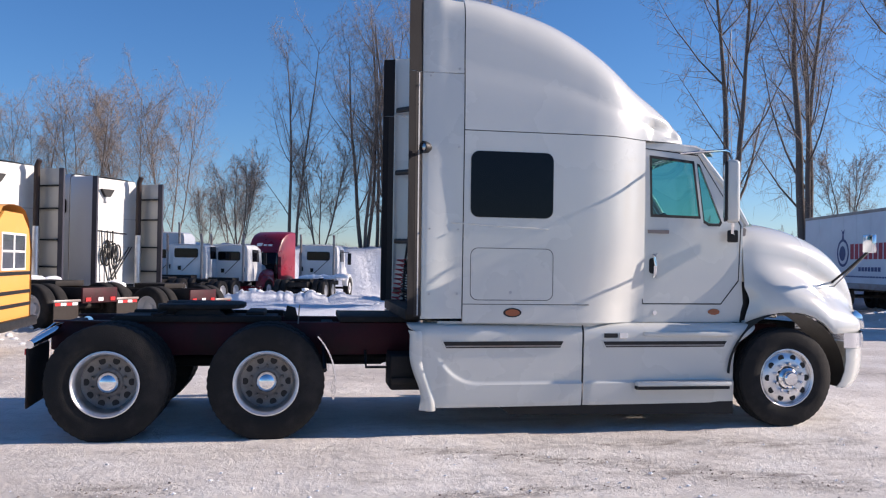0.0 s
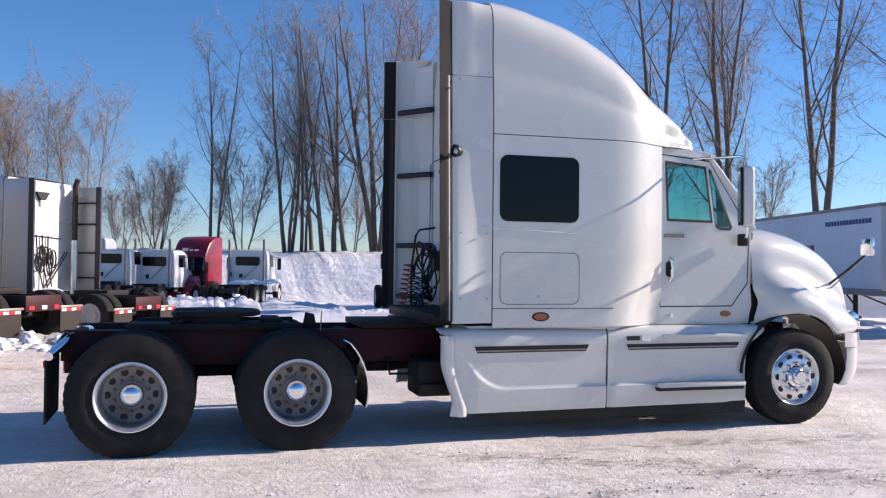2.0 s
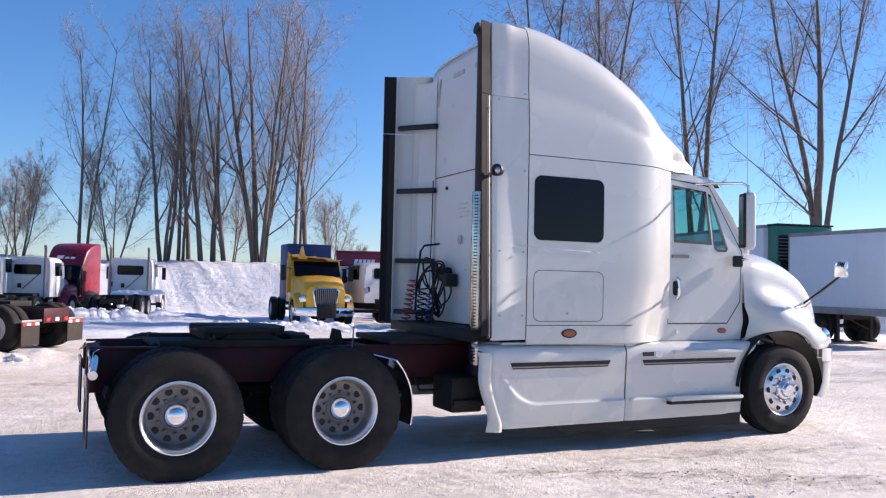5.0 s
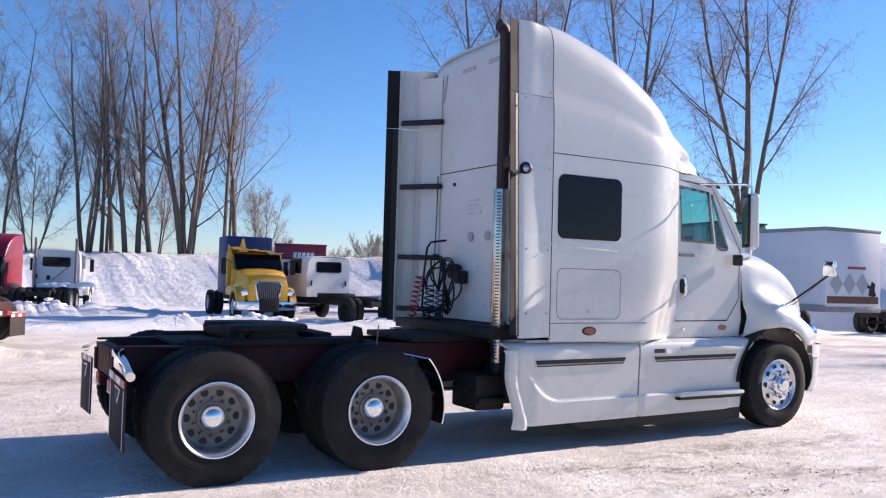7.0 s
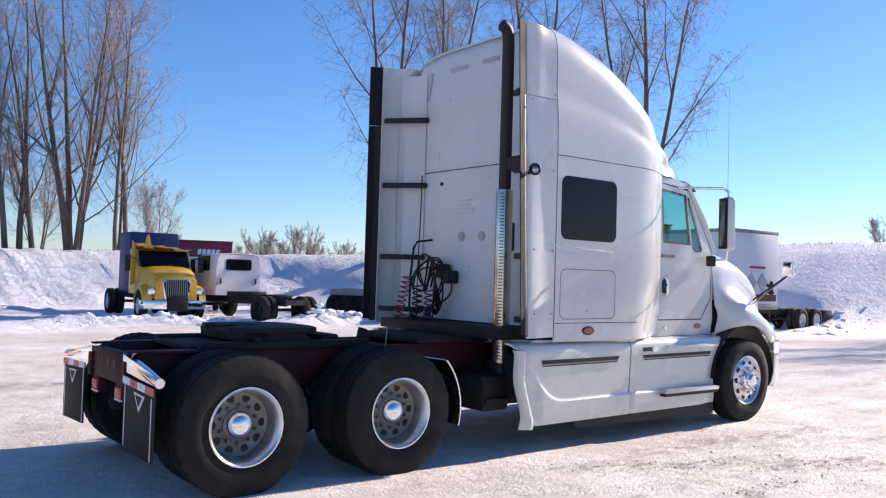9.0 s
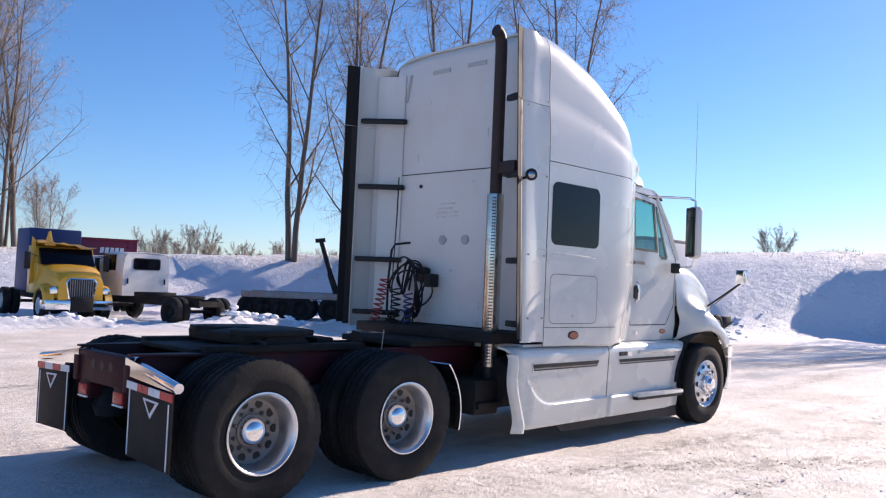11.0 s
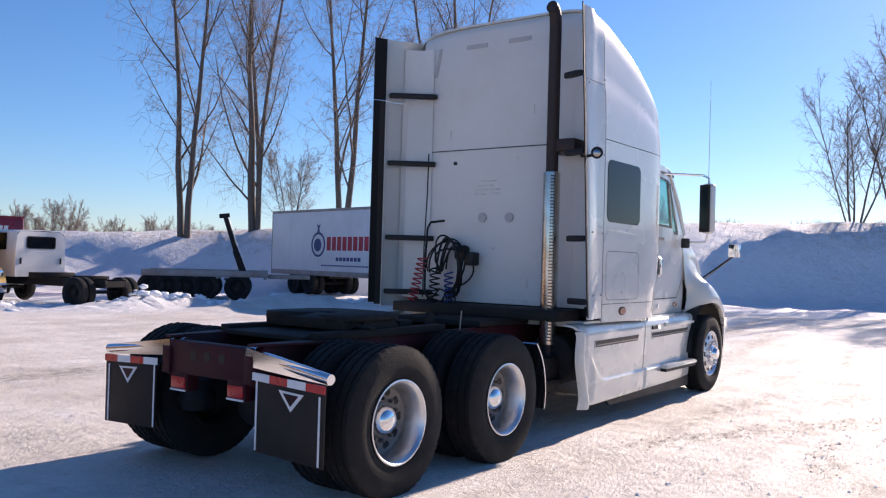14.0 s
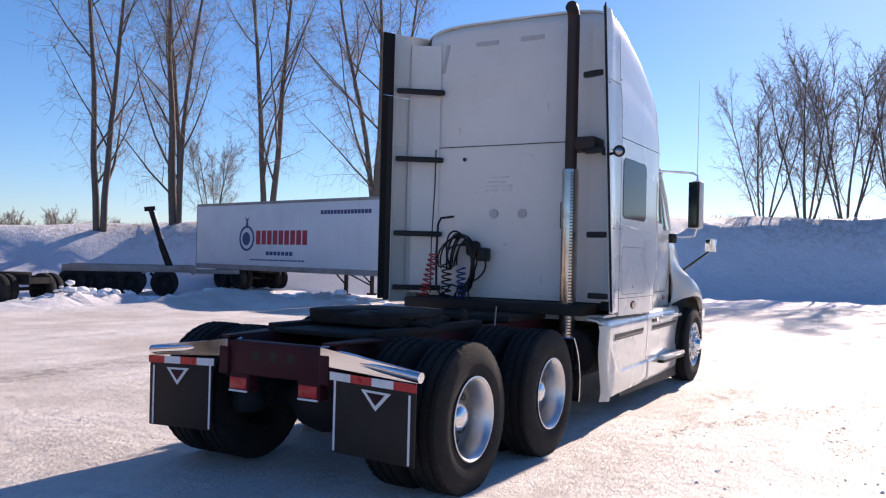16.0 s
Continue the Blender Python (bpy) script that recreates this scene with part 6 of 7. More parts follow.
def yellow_truck(m):
    """Bonneted yellow lorry with a blue box body and a crumpled roof. Origin: under the front bumper; x forward."""
    t = thing("box_lorry", "yellow bonneted lorry with a blue body and a crumpled roof", "lorry", m)
    rows = []
    for x, w2, z1 in ((-1.75, 0.98, 1.95), (-1.2, 0.95, 1.93), (-0.6, 0.88, 1.80), (-0.25, 0.80, 1.66), (-0.10, 0.74, 1.5)):
        rows.append(both_sides(x, [(w2, 0.8), (w2, 1.15), (w2 * 0.98, 1.40), (w2 * 0.88, z1 - 0.08), (w2 * 0.6, z1), (0, z1 + 0.03)]))
    hood = part("bonnet", loft(rows), YELLOW, t, "yellow bonnet")
    part("nose", prism([(-0.74, 0.75), (0.74, 0.75), (0.74, 1.35), (0.6, 1.52), (-0.6, 1.52), (-0.74, 1.35)], "yz", -0.14, -0.06, 0.01), YELLOW, t)
    gr = part("grille", prism([(-0.42, 0.78), (0.42, 0.78), (0.52, 1.36), (0.40, 1.50), (-0.40, 1.50), (-0.52, 1.36)], "yz", -0.07, -0.02, 0.01), CHROME, t, "chrome grille with upright bars")
    part("grille_core", prism([(-0.38, 0.82), (0.38, 0.82), (0.47, 1.35), (0.37, 1.46), (-0.37, 1.46), (-0.47, 1.35)], "yz", -0.03, -0.012), BLACK, gr)
    for k in range(11):
        y = -0.375 + 0.075 * k
        part("bar", box(-0.02, 0.0, y - 0.012, y + 0.012, 0.84, 1.44), RAIL, gr)
    bp = part("bumper", prism([(0.0, -0.5), (0.06, -0.35), (0.06, 0.35), (0.0, 0.5), (-0.12, 1.12), (-0.5, 1.18), (-0.5, -1.18), (-0.12, -1.12)], "xy", 0.42, 0.74, 0.02), CHROME, t, "dented chrome bumper")
    part("winch", box(0.0, 0.2, -0.36, 0.36, 0.36, 0.86, 0.03), GREASE, t)
    for s in (1, -1):
        part("headlamp", prism([(s * 0.66, 0.98), (s * 0.98, 0.94), (s * 1.0, 1.12), (s * 0.84, 1.22)], "yz", -0.28, -0.10, 0.02), CHROME, t)
        part("wing", thicken(loft([[(-0.85 + r * math.cos(a), s * y, 0.515 + r * math.sin(a)) for r, y in ((0.57, 1.12), (0.61, 1.16), (0.72, 1.12), (0.80, 0.85))] for a in [radians(8 + 165 * i / 12) for i in range(13)]]), 0.02), YELLOW, t)
        mir = part("mirror", box(-1.7, -1.6, min(s * 1.25, s * 1.45), max(s * 1.25, s * 1.45), 1.75, 2.35, 0.02), BLACK, t)
        part("arm", tube([(-1.75, s * 1.0, 2.2), (-1.65, s * 1.33, 2.3)], 0.018, 6), BLACK, mir)
    part("windscreen", prism([(-1.75, 1.92), (-1.50, 1.92), (-1.95, 2.52), (-2.1, 2.52)], "xz", -0.9, 0.9, 0.01), DARKGLASS, t)
    part("cab", prism([(-1.7, 0.9), (-1.6, 1.92), (-1.85, 2.0), (-2.1, 2.56), (-2.9, 2.6), (-2.9, 0.9)], "xz", -1.0, 1.0, 0.04), YELLOW, t, "yellow cab")
    # crumpled fairing on the roof
    rr = random.Random(5)
    rows = []
    for i in range(6):
        rows.append([(-1.75 - 0.2 * i, -1.0 + 2.0 * j / 8, 2.62 - 0.12 * (j / 8) + 0.12 * rr.random() + 0.1 * math.sin(i)) for j in range(9)])
    part("crumpled_roof", thicken(loft(rows), 0.02), YELLOW, t, "torn and crumpled yellow roof panel")
    part("torn_panel", prism([(-0.75, 2.6), (-0.35, 2.6), (-0.48, 2.8), (-0.55, 3.12), (-0.62, 3.1)], "yz", -1.95, -1.90, 0.008), YELLOW, t)
    part("torn_panel", prism([(-1.15, 1.2), (-0.98, 1.3), (-0.98, 2.75), (-1.12, 2.9)], "yz", -2.1, -2.05, 0.008), YELLOW, t)
    bx = part("box_body", box(-4.6, -3.0, -0.98, 0.86, 0.95, 3.25, 0.06), BLUEBOX, t, "blue box body")
    far_axle(t, -0.85, False)
    far_axle(t, -5.4)
    far_frame(t, -6.2, -0.5, GREASE)
    return t


yellow_truck(at(8.55, 23.0, 266, 1.0))
day_cab(at(11.45, 24.3, 98.8, 0.97), OFFWHITE, "white cab chassis with a bare black frame in snow", "", True, False, 2.62, 1.05, 3.9, False, False)


def red_box(m):
    t = thing("box_lorry", "dark red box lorry with a white cab parked behind", "lorry", m)
    b = part("box_body", box(-5, 0, -1.2, 1.2, 1.0, 3.25, 0.08), CRIMSON, t, "dark red box body")
    part("top_rail", box(-5, 0.02, -1.22, 1.22, 3.22, 3.3, 0.02), CRIMSON, b)
    for k in range(5):
        y0 = -0.35 + 0.2 * k
        part("logo_shape", prism([(y0, 2.66), (y0 + 0.15, 2.66), (y0 + 0.19, 2.9), (y0 + 0.04, 2.9)], "yz", 0.0, 0.012), WHITELENS, b)
    part("cab", prism([(0.1, 0.9), (1.7, 0.9), (1.7, 1.7), (1.3, 2.5), (0.1, 2.55)], "xz", -1.0, 1.0, 0.04), OFFWHITE, t)
    part("windscreen", prism([(1.35, 1.75), (1.72, 1.72), (1.32, 2.4), (1.25, 2.4)], "xz", -0.88, 0.88), DARKGLASS, t)
    part("bonnet", prism([(1.6, 0.7), (2.8, 0.6), (2.8, 1.3), (1.7, 1.7)], "xz", -0.9, 0.9, 0.05), OFFWHITE, t)
    far_axle(t, 2.1, False)
    far_axle(t, -3.5)
    far_frame(t, -4.8, 2.4, GREASE)
    return t


red_box(at(12.1, 29.3, 250.7, 0.98))


# ---- trailers ----
def trailer(m, length, label, rear_bogie, nose=None, z0=1.12, z1=3.62, width=2.5):
    """Box trailer. Origin under its nose's near corner; x runs back along the near side, the far side lies at -width."""
    t = thing("trailer", label, "trailer", m, "parked trailers")
    b = part("box_body", box(0, length, -width, 0, z0, z1, 0.02), TRAILERWHITE, t, "plain white trailer box")
    part("bottom_rail", box(-0.01, length + 0.01, -0.03, 0.02, z0 - 0.12, z0 + 0.10, 0.01), RAIL, b)
    part("top_rail", box(-0.01, length + 0.01, -0.03, 0.02, z1 - 0.10, z1 + 0.02, 0.01), RAIL, b)
    part("nose_rail", box(-0.02, 0.03, -width, 0.0, z1 - 0.10, z1 + 0.02, 0.01), RAIL, b)
    part("nose_rail", box(-0.02, 0.03, -width, 0.0, z0 - 0.12, z0 + 0.05, 0.01), RAIL, b)
    part("rear_frame", box(length - 0.02, length + 0.03, -0.10, 0.01, z0, z1), RAIL, b)
    for k in range(1, int(length / 1.22)):
        part("panel_joint", box(k * 1.22 - 0.02, k * 1.22 + 0.02, 0.0, 0.006, z0 + 0.1, z1 - 0.1), TRAILERWHITE, b)
    for x in rear_bogie:
        for y, s in ((-0.12, 1), (-0.46, -1), (0.46 - width, 1), (0.12 - width, -1)):
            far_wheel(t, x, y, s, pale=False)
        part("axle", tube([(x, -0.2, 0.515), (x, 0.2 - width, 0.515)], 0.06, 8), GREASE, t)
    x0 = min(rear_bogie)
    part("bogie_frame", box(x0 - 0.7, max(rear_bogie) + 0.9, 0.7 - width, -0.7, 0.75, z0 - 0.02), GREASE, t)
    for y in (-0.55, 0.55 - width):
        leg = part("landing_leg", box(2.45, 2.57, y - 0.06, y + 0.06, 0.12, z0), GREASE, t)
        part("foot", box(2.36, 2.66, y - 0.14, y + 0.14, 0.03, 0.12, 0.01), GREASE, leg)
        part("brace", tube([(2.5, y, 0.45), (3.3, y, z0)], 0.035, 6), GREASE, t)
    part("cross_brace", tube([(2.5, -0.55, 0.95), (2.5, 0.55 - width, 0.40)], 0.03, 6), GREASE, t)
    return t, b


trl, tb = trailer(at(21.3, 13.9, 77.6), 12.6, "white refrigerated trailer with red lettering and a green fridge unit", (9.3, 10.6), z0=1.0, z1=3.86)
# the painted marks: red letter blocks, a round fruit badge, small blue bars
for k in range(9):
    x = 4.35 + 0.40 * k
    part("letter_block", prism([(x, 2.02), (x + 0.30, 2.02), (x + 0.30, 2.62), (x, 2.62)], "xz", 0.0, 0.010), SIGNRED, tb)
part("badge_ring", lathe([(0.56, 0.010), (0.46, 0.012), (0.46, 0.002), (0.56, 0.002)], 28, origin=(8.55, 0, 2.28)), SIGNBLUE, tb)
part("badge_leaf", prism([(8.45, 2.80), (8.65, 2.80), (8.60, 3.02), (8.7, 3.22), (8.55, 3.12), (8.4, 3.22), (8.5, 3.02)], "xz", 0.002, 0.012), SIGNBLUE, tb)
part("badge_fruit", lathe([(0.30, 0.012), (0.0, 0.012)], 16, origin=(8.58, 0, 2.26)), SIGNBLUE, tb)
for k in range(7):
    part("number_bar", box(5.30 + 0.27 * k, 5.50 + 0.27 * k, 0.0, 0.010, 1.56, 1.72), SIGNBLUE, tb)
for k in range(16):
    part("small_print_bar", box(4.5 + 0.24 * k, 4.68 + 0.24 * k, 0.0, 0.010, 1.32, 1.38), SIGNBLUE, tb)
for k in range(15):
    part("web_bar", box(0.55 + 0.20 * k, 0.71 + 0.20 * k, 0.0, 0.010, 3.26, 3.42), SIGNBLUE, tb)
fr = part("fridge_unit", box(-0.55, -0.02, -2.30, -0.15, 2.62, 3.84, 0.05), GREEN, trl, "green refrigeration unit on the nose")
part("grille", box(-0.565, -0.545, -0.62, -0.22, 2.62, 3.50), BLACK, fr)
for k in range(7):
    part("louvre", box(-0.575, -0.56, -0.60, -0.24, 2.68 + 0.115 * k, 2.71 + 0.115 * k), RAIL, fr)
part("engine_bay", box(-0.45, -0.02, -2.25, -0.20, 1.55, 2.61, 0.02), GREASE, fr)
part("side_post", box(-0.50, -0.02, -0.36, -0.16, 1.9, 2.62, 0.02), GREEN, fr)
part("top_cover", box(-0.58, 0.0, -2.32, -0.13, 3.84, 3.90, 0.015), BLACK, fr)
part("sticker", box(-0.558, -0.548, -1.55, -1.35, 3.15, 3.38), WHITELENS, fr)
trl2, tb2 = trailer(at(21.1, 8.85, 86, 1.0), 4.0, "plain white trailer with grey diamond placards on its end", (3.1,), z0=1.05, z1=3.5)
for k in range(3):
    yc = -0.50 - 0.58 * k
    part("placard", prism([(yc - 0.28, 1.80), (yc, 2.14), (yc + 0.28, 1.80), (yc, 1.46)], "yz", -0.012, 0.0), GREYMARK, tb2)
for k in range(6):
    part("text_bar", box(-0.010, 0.0, -1.11 - 0.14 * k, -1.0 - 0.14 * k, 2.26, 2.34), SIGNRED, tb2)
part("picture_shape", prism([(-1.95, 1.46), (-2.15, 1.42), (-2.3, 1.45), (-2.22, 1.62), (-2.25, 1.82), (-2.1, 1.9), (-2.05, 1.75), (-1.85, 1.80), (-1.9, 1.68), (-2.0, 1.66)], "yz", -0.012, 0.0), BLACK, tb2)
part("rust_band", box(-0.012, 0.0, -2.4, -0.1, 1.2, 1.42), RUST, tb2)


def bogie(m):
    """Loose wheels and step boxes standing ahead of the trailer's end."""
    t = thing("trailer_bogie", "black tandem bogie with mud flaps standing in snow", "bogie", m)
    far_frame(t, -1.9, 2.2, GREASE, 1.0)
    far_axle(t, -0.65)
    far_axle(t, 0.65)
    for s in (1, -1):
        part("locker", box(1.35, 2.2, min(s * 0.6, s * 1.15), max(s * 0.6, s * 1.15), 0.40, 0.95, 0.03), BLACK, t)
    for s in (1, -1):
        flap_far(t, 2.25, s)
    return t


bogie(at(28.6, 11.3, 2, 0.85))


def skeletal_trailer(m, length):
    t = thing("chassis_trailer", "low skeletal chassis trailer half buried in snow", "trailer", m)
    for s in (1, -1):
        part("side_beam", box(0, length, s * 1.22 - 0.05, s * 1.22 + 0.05, 0.92, 1.17, 0.02), RAIL, t, "weathered grey side beam")
    for k in range(6):
        x = 0.1 + (length - 0.2) * k / 5
        part("cross_beam", box(x - 0.06, x + 0.06, -1.2, 1.2, 0.85, 1.05), RAIL, t)
    for x in (0.35, 1.0, 1.65, 2.4, 3.6):
        far_axle(t, x, pale=False)
    ram = part("hydraulic_post", tube([(length - 0.9, -0.3, 0.9), (length - 1.3, -0.3, 2.0)], 0.14, 14), GREASE, t, "black leaning hydraulic post")
    part("ram_rod", tube([(length - 1.3, -0.3, 2.0), (length - 1.74, -0.3, 3.35)], 0.10, 14), GREASE, ram)
    part("ram_head", tube([(length - 1.57, -0.3, 3.38), (length - 1.97, -0.3, 3.33)], 0.09, 10), GREASE, ram)
    part("ram_line", tube([(length - 0.75, -0.35, 0.95), (length - 1.2, -0.42, 2.1), (length - 1.62, -0.36, 3.3)], 0.02, 6), WHITELENS, ram)
    for y in (-0.7, 0.7):
        part("landing_leg", box(length - 0.95, length - 0.83, y - 0.06, y + 0.06, 0.05, 0.9), GREASE, t)
        part("brace", tube([(length - 0.9, y, 0.25), (length - 1.7, y, 0.85)], 0.03, 6), GREASE, t)
    part("drawbar", box(length, length + 1.7, -0.12, 0.12, 0.86, 1.04, 0.02), RAIL, t)
    return t


skeletal_trailer(at(16.94, 26.09, -42.2, 1.05), 4.75)


# ---- trees ----
def grow(seed, tall, stems, spread, levels=4, droop=0.0, twiggy=1.0, reach=1.0, stout=1.0):
    """Segments (p, q, r0, r1, level) of a bare tree: upswept limbs that end in a haze of twigs."""
    r = random.Random(seed)
    segs = []
    steps = (9, 6, 4, 1, 1)
    kids_mean = (1.6, 1.75, 1.75, 1.7 * twiggy)
    lengths = (0.50 * reach, 0.48 * reach, 0.62, 0.66)

    def branch(p, d, length, rad, level):
        n = steps[level]
        dd = d.copy()
        end = 0.18 if level < 2 else 0.35
        for i in range(n):
            lift = (0.05, 0.05 if droop else 0.10, 0.0 if droop else 0.06, -droop, -droop)[level]
            wob = (0.06, 0.14, 0.22, 0.12, 0.12)[level]
            dd = (dd + Vector((r.uniform(-1, 1), r.uniform(-1, 1), r.uniform(-0.6, 0.6))) * wob + Vector((0, 0, lift))).normalized()
            q = p + dd * (length / n)
            r0, r1 = rad * (1 - (1 - end) * i / n), rad * (1 - (1 - end) * (i + 1) / n)
            segs.append((p, q, r0, r1, level))
            if level < levels and not (level == 0 and i < 1):
                mean = kids_mean[level] * (0.55 if level == 0 and i < 3 else 1.0)
                kids = int(mean) + (r.random() < mean - int(mean))
                for _ in range(kids):
                    a = r.uniform(0, 2 * math.pi)
                    side = dd.cross(Vector((math.cos(a), math.sin(a), 0.3))).normalized()
                    ang = radians(r.uniform(22, 50) + 7 * level + (14 if level >= 2 else 0))
                    nd = (dd * math.cos(ang) + side * math.sin(ang)).normalized()
                    f = lengths[level] * r.uniform(0.55, 1.2)
                    rest = 1 - 0.55 * i / n
                    branch(p.lerp(q, r.random()), nd, length * f * rest, max((0, 0.02, 0.013, 0.0085, 0.0065)[level + 1], r1 * r.uniform(0.30, 0.56)), level + 1)
            if droop and level < 2 and level + i > 1:
                for _ in range(4 if level == 0 else 2):
                    a = r.uniform(0, 2 * math.pi)
                    nd = Vector((math.cos(a), math.sin(a), r.uniform(-0.3, 0.7))).normalized()
                    branch(p.lerp(q, r.random()), nd, r.uniform(0.6, 1.7), 0.011, 3)
            p = q
    for k in range(stems):
        a = 2 * math.pi * k / stems + r.uniform(-0.5, 0.5)
        lean = spread * r.uniform(0.35, 1.25) if stems > 1 else spread * 0.3
        d = Vector((math.cos(a) * lean, math.sin(a) * lean, 1)).normalized()
        gap = (0.16 if droop else 0.30) * (stems > 1)
        branch(Vector((math.cos(a) * gap, math.sin(a) * gap, -0.4)), d, tall * r.uniform(0.78, 1.0), stout * tall * (0.0112 if stems == 1 else 0.0088) * r.uniform(0.7, 1.15), 0)
    return segs


def tree_meshes(segs):
    out = []
    for lo, hi, mt in ((0, 1, BARK), (2, 9, TWIG)):
        vs, fs = [], []
        for p, q, r0, r1, lv in segs:
            if not lo <= lv <= hi:
                continue
            n = 7 if lv == 0 else (5 if lv < 2 else 3)
            d = (q - p).normalized()
            s = d.cross(Vector((0.3, 0.2, 0.9))).normalized()
            o = d.cross(s)
            b = len(vs)
            if lv >= 3:
                vs += [p + r0 * (math.cos(2.094 * k) * s + math.sin(2.094 * k) * o) for k in range(3)] + [q]
                fs += [(b, b + 1, b + 3), (b + 1, b + 2, b + 3), (b + 2, b, b + 3)]
                continue
            for c, rr in ((p, r0), (q, r1)):
                for k in range(n):
                    a = 2 * math.pi * k / n
                    vs.append(c + rr * (math.cos(a) * s + math.sin(a) * o))
            for k in range(n):
                fs.append((b + k, b + (k + 1) % n, b + n + (k + 1) % n, b + n + k))
        me = bpy.data.meshes.new("wood")
        me.from_pydata(vs, [], fs)
        me.polygons.foreach_set("use_smooth", [True] * len(fs))
        me.materials.append(mt)
        out.append(me)
    return out


KINDS = [tree_meshes(grow(11, 18, 3, 0.16)), tree_meshes(grow(12, 18, 2, 0.10)), tree_meshes(grow(13, 18, 1, 0.25)), tree_meshes(grow(14, 19, 5, 0.15, stout=1.25)),
         tree_meshes(grow(15, 17, 2, 0.075, droop=0.40, twiggy=1.25, stout=1.5)), tree_meshes(grow(21, 9, 5, 0.34, stout=0.8)), tree_meshes(grow(31, 4.2, 9, 0.85, levels=3, stout=0.7)),
         tree_meshes(grow(41, 17, 3, 0.10, droop=0.34, twiggy=1.25, stout=1.35)), tree_meshes(grow(51, 14, 4, 0.36, stout=0.72, reach=1.1)),
         tree_meshes(grow(61, 8.6, 5, 0.40, levels=3, stout=0.85, reach=1.1))]
TNAMES = ["bare multi-stemmed poplar on the snowy bank", "bare twin-stemmed poplar on the snowy bank", "tall bare poplar with a single leaning trunk", "bare poplar with a thick sheaf of stems",
          "bare tree with drooping twigs on the bank", "spreading bare tree on the snow bank", "leafless bush behind the bank", "bare tree with hanging fine twigs", "bare vase-shaped tree beyond the parked tractors", "open bare tree with fanned stems on the bank"]


def plant(x, y, kind, s, turn, dz=0.0):
    t = thing("tree" if kind != 6 else "bush", TNAMES[kind], "tree" if kind != 6 else "bush", pose(x, y, ground_z(x, y) + dz, 0, 0, turn) @ Matrix.Scale(s, 4), "bare trees" if kind != 6 else "bushes")
    for nm, me in zip(("trunk", "crown"), KINDS[kind]):
        p = part(nm, me, None, t)
        if kind == 6:
            tagged(p, kind="stuff")


def line_at(ex, ey, az, d):
    return ex + d * math.cos(radians(az)), ey + d * math.sin(radians(az))


rt = random.Random(2)
# the stand on the far bank
for x, y, k, s in ((-3.0, 56.2, 5, 0.85), (0.9, 55.6, 1, 0.92), (2.9, 55.2, 5, 1.05), (6.2, 54.9, 0, 1.02), (7.3, 54.6, 1, 0.98), (8.1, 56.4, 2, 0.92), (8.7, 54.4, 2, 1.0), (9.5, 54.3, 2, 1.06), (10.3, 54.2, 2, 0.95),
                   (11.4, 57.8, 5, 0.95), (12.7, 53.7, 3, 1.08), (15.4, 53.0, 1, 1.05), (16.0, 52.7, 2, 0.98), (18.6, 55.0, 5, 0.7)):
    plant(x, y, k, s, rt.uniform(0, 360))
# farther trees beyond the parked tractors
for x, y, k, s in ((-27.0, 74.0, 8, 1.05), (-22.6, 72.5, 8, 1.0), (-18.4, 74.0, 8, 1.15), (-15.0, 75.0, 8, 1.25), (-11.0, 76.0, 8, 1.2), (-33.0, 76.0, 8, 1.1), (-39.0, 74.0, 8, 1.1), (-4.6, 70.0, 5, 1.0), (-7.2, 72.0, 5, 0.8)):
    plant(x, y, k, s, rt.uniform(0, 360))
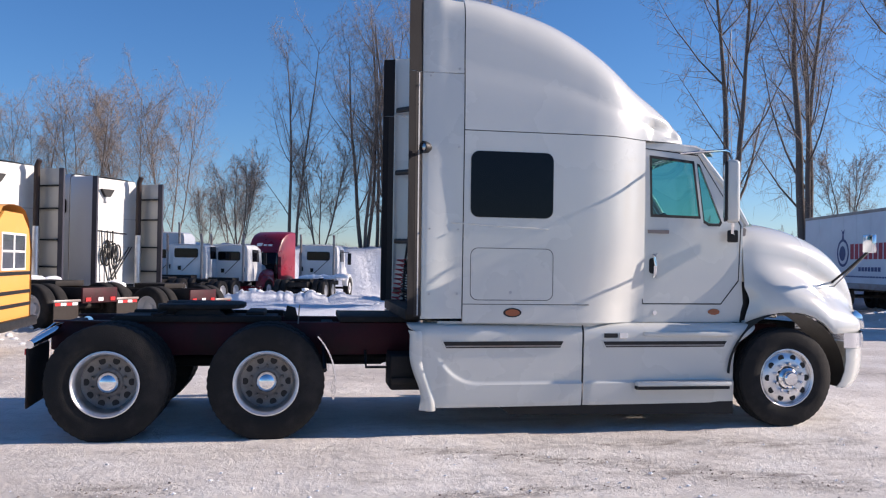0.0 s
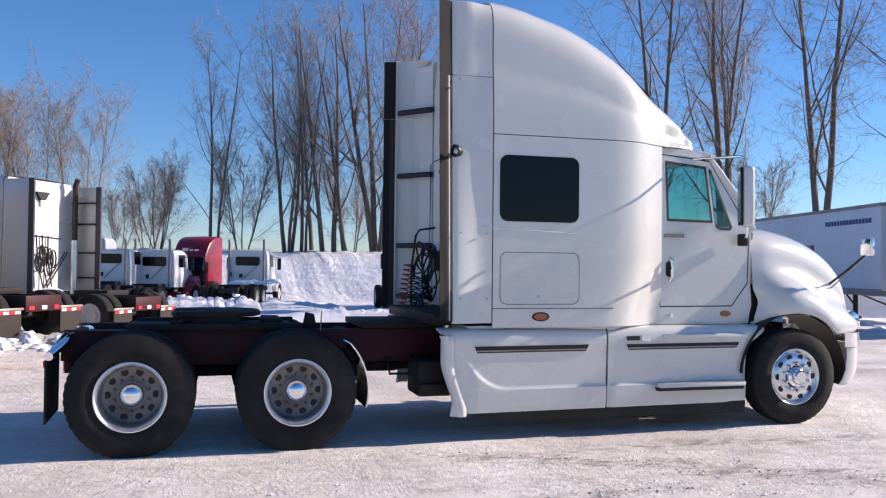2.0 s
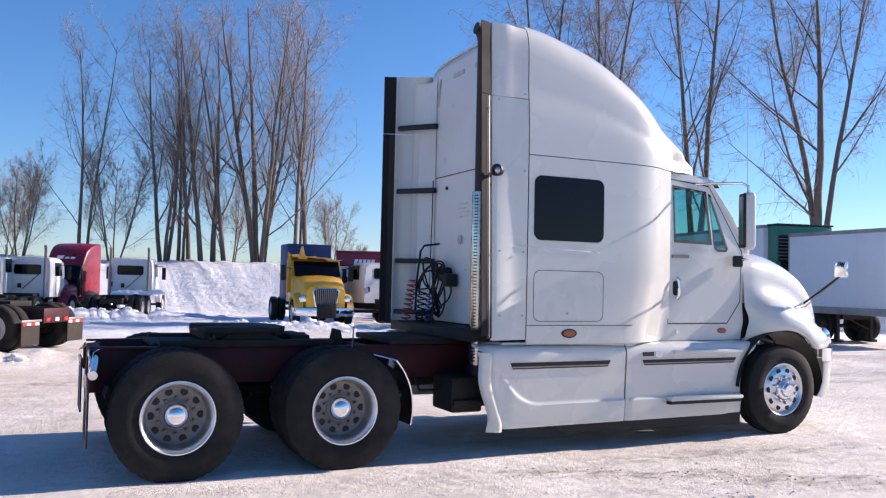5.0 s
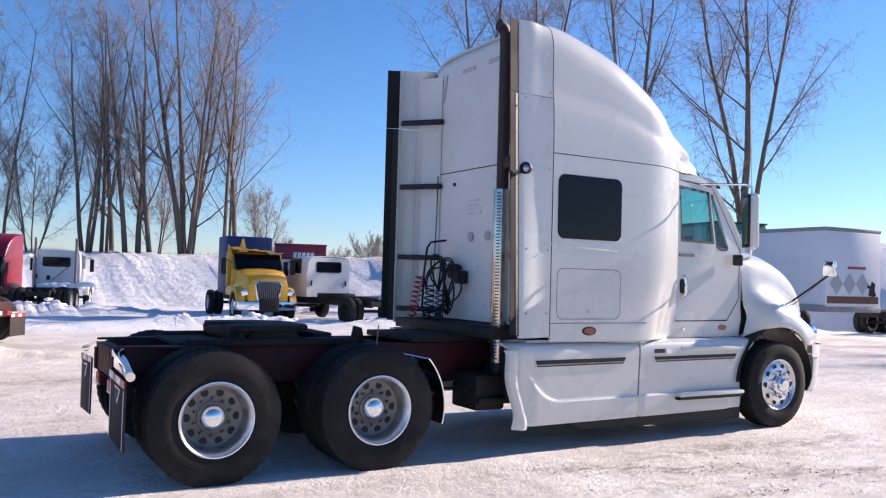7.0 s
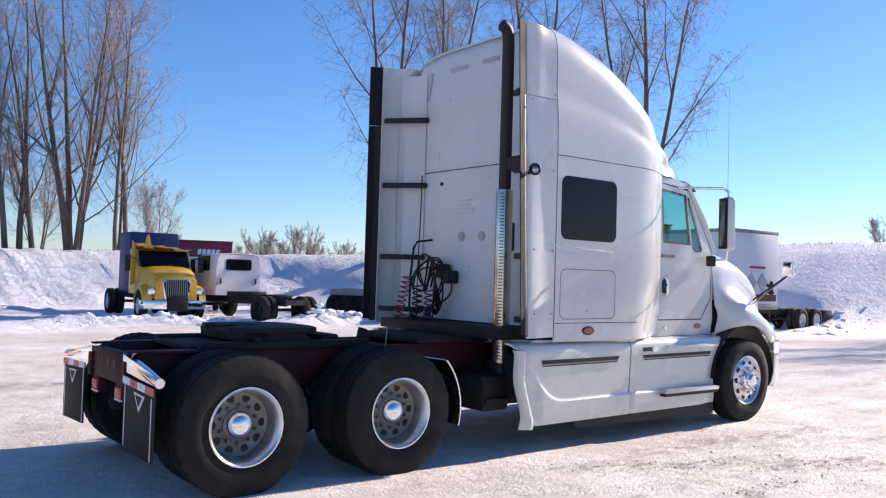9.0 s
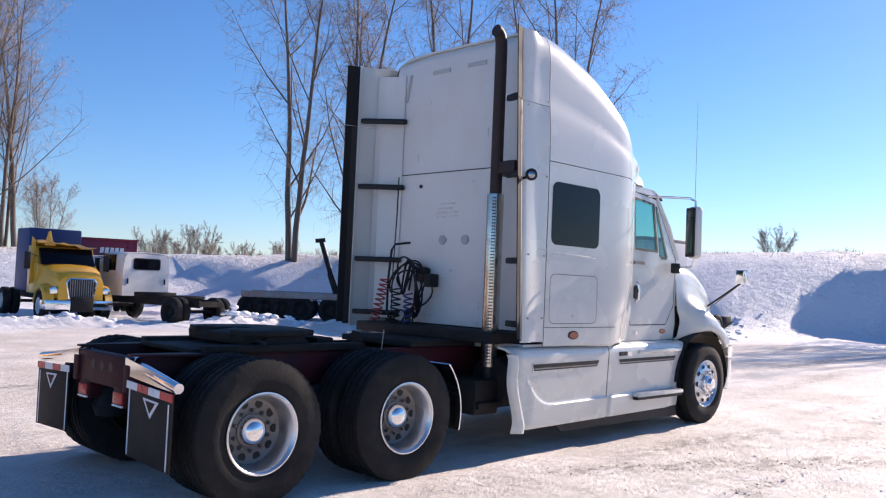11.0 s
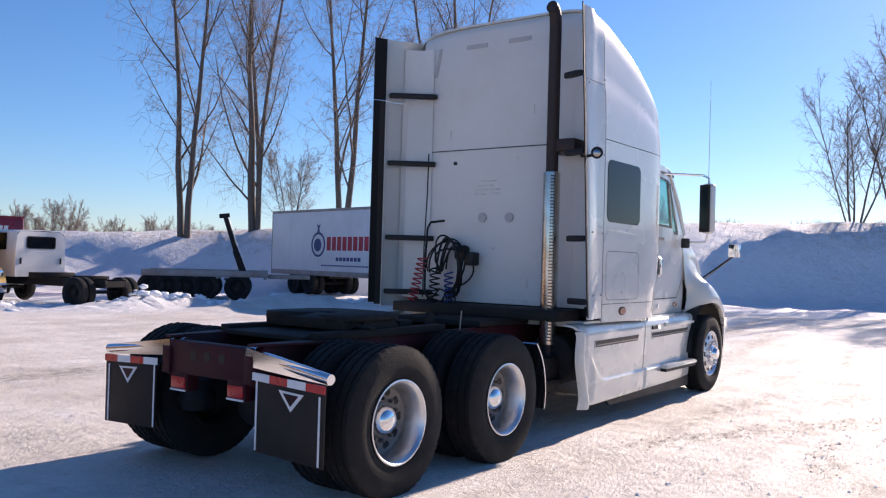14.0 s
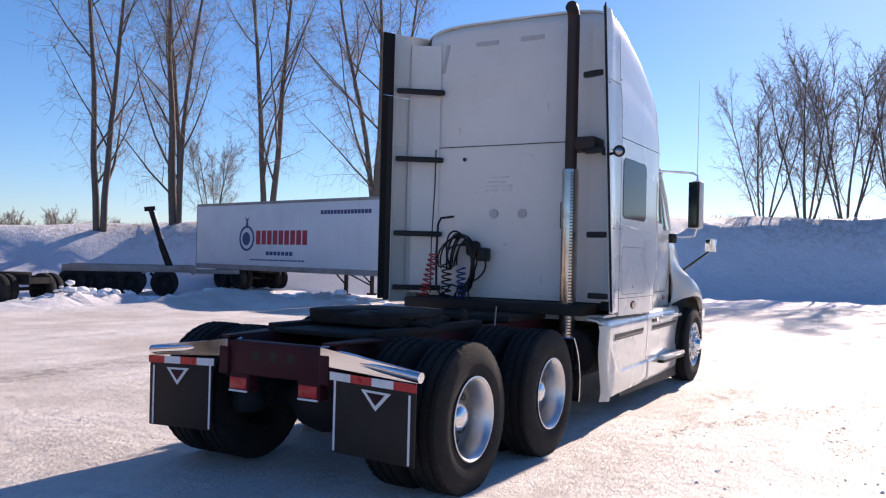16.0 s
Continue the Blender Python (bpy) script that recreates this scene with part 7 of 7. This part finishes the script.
# trees on the bank behind the trailers
for x, y, k, s in ((24.6, 33.8, 4, 1.15), (27.1, 30.9, 7, 1.1), (29.9, 27.1, 4, 1.1), (34.4, 23.0, 7, 1.1), (28.6, 29.8, 5, 0.6)):
    plant(x, y, k, s, rt.uniform(0, 360))
for x, y, k, s in ((46.3, 4.4, 9, 0.92), (46.8, 2.2, 9, 1.06), (47.1, 0.1, 9, 1.12), (47.3, -2.5, 9, 1.06), (50.4, 17.4, 6, 0.55)):
    plant(x, y, k, s, rt.uniform(0, 360))
for az, d, s in ((70.4, 114, 1.3), (67.6, 120, 0.7), (66.0, 116, 0.8), (64.3, 112, 1.35), (63.1, 118, 1.0), (61.7, 110, 1.55), (60.7, 120, 0.9), (58.8, 114, 1.0), (57.8, 120, 0.7), (56.3, 112, 1.1), (54.9, 118, 0.8), (53.3, 114, 0.9)):
    x, y = line_at(-2.65, -6.86, az, d)
    plant(x, y, 6, s * 0.85, rt.uniform(0, 360))


# ---- dry weeds on the crest of the bank ----
def weeds():
    r = random.Random(12)
    vs, fs = [], []
    for (ax, ay), (bx, by) in zip(CREST[2:], CREST[3:]):
        long = math.hypot(bx - ax, by - ay)
        for _ in range(int(long * 34)):
            t, off = r.random(), r.gauss(0, 1.3)
            x, y = ax + (bx - ax) * t - (by - ay) / long * off, ay + (by - ay) * t + (bx - ax) / long * off
            if noise.noise(Vector((x * 0.3, y * 0.3, 9))) < -0.05:
                continue
            z = ground_z(x, y)
            hgt, lx, ly = r.uniform(0.04, 0.26), r.uniform(-0.12, 0.12), r.uniform(-0.12, 0.12)
            k = len(vs)
            a = r.uniform(0, 3.14)
            dx, dy = 0.012 * math.cos(a), 0.012 * math.sin(a)
            vs += [(x - dx, y - dy, z - 0.05), (x + dx, y + dy, z - 0.05), (x - dy, y + dx, z - 0.05), (x + lx, y + ly, z + hgt)]
            fs += [(k, k + 1, k + 3), (k + 1, k + 2, k + 3), (k + 2, k, k + 3)]
    me = bpy.data.meshes.new("dry_weeds")
    me.from_pydata(vs, [], fs)
    me.materials.append(TWIG)
    tagged(new("dry_weeds", me), "dry brown weeds poking through the snow on the bank", "weeds", kind="stuff")


weeds()
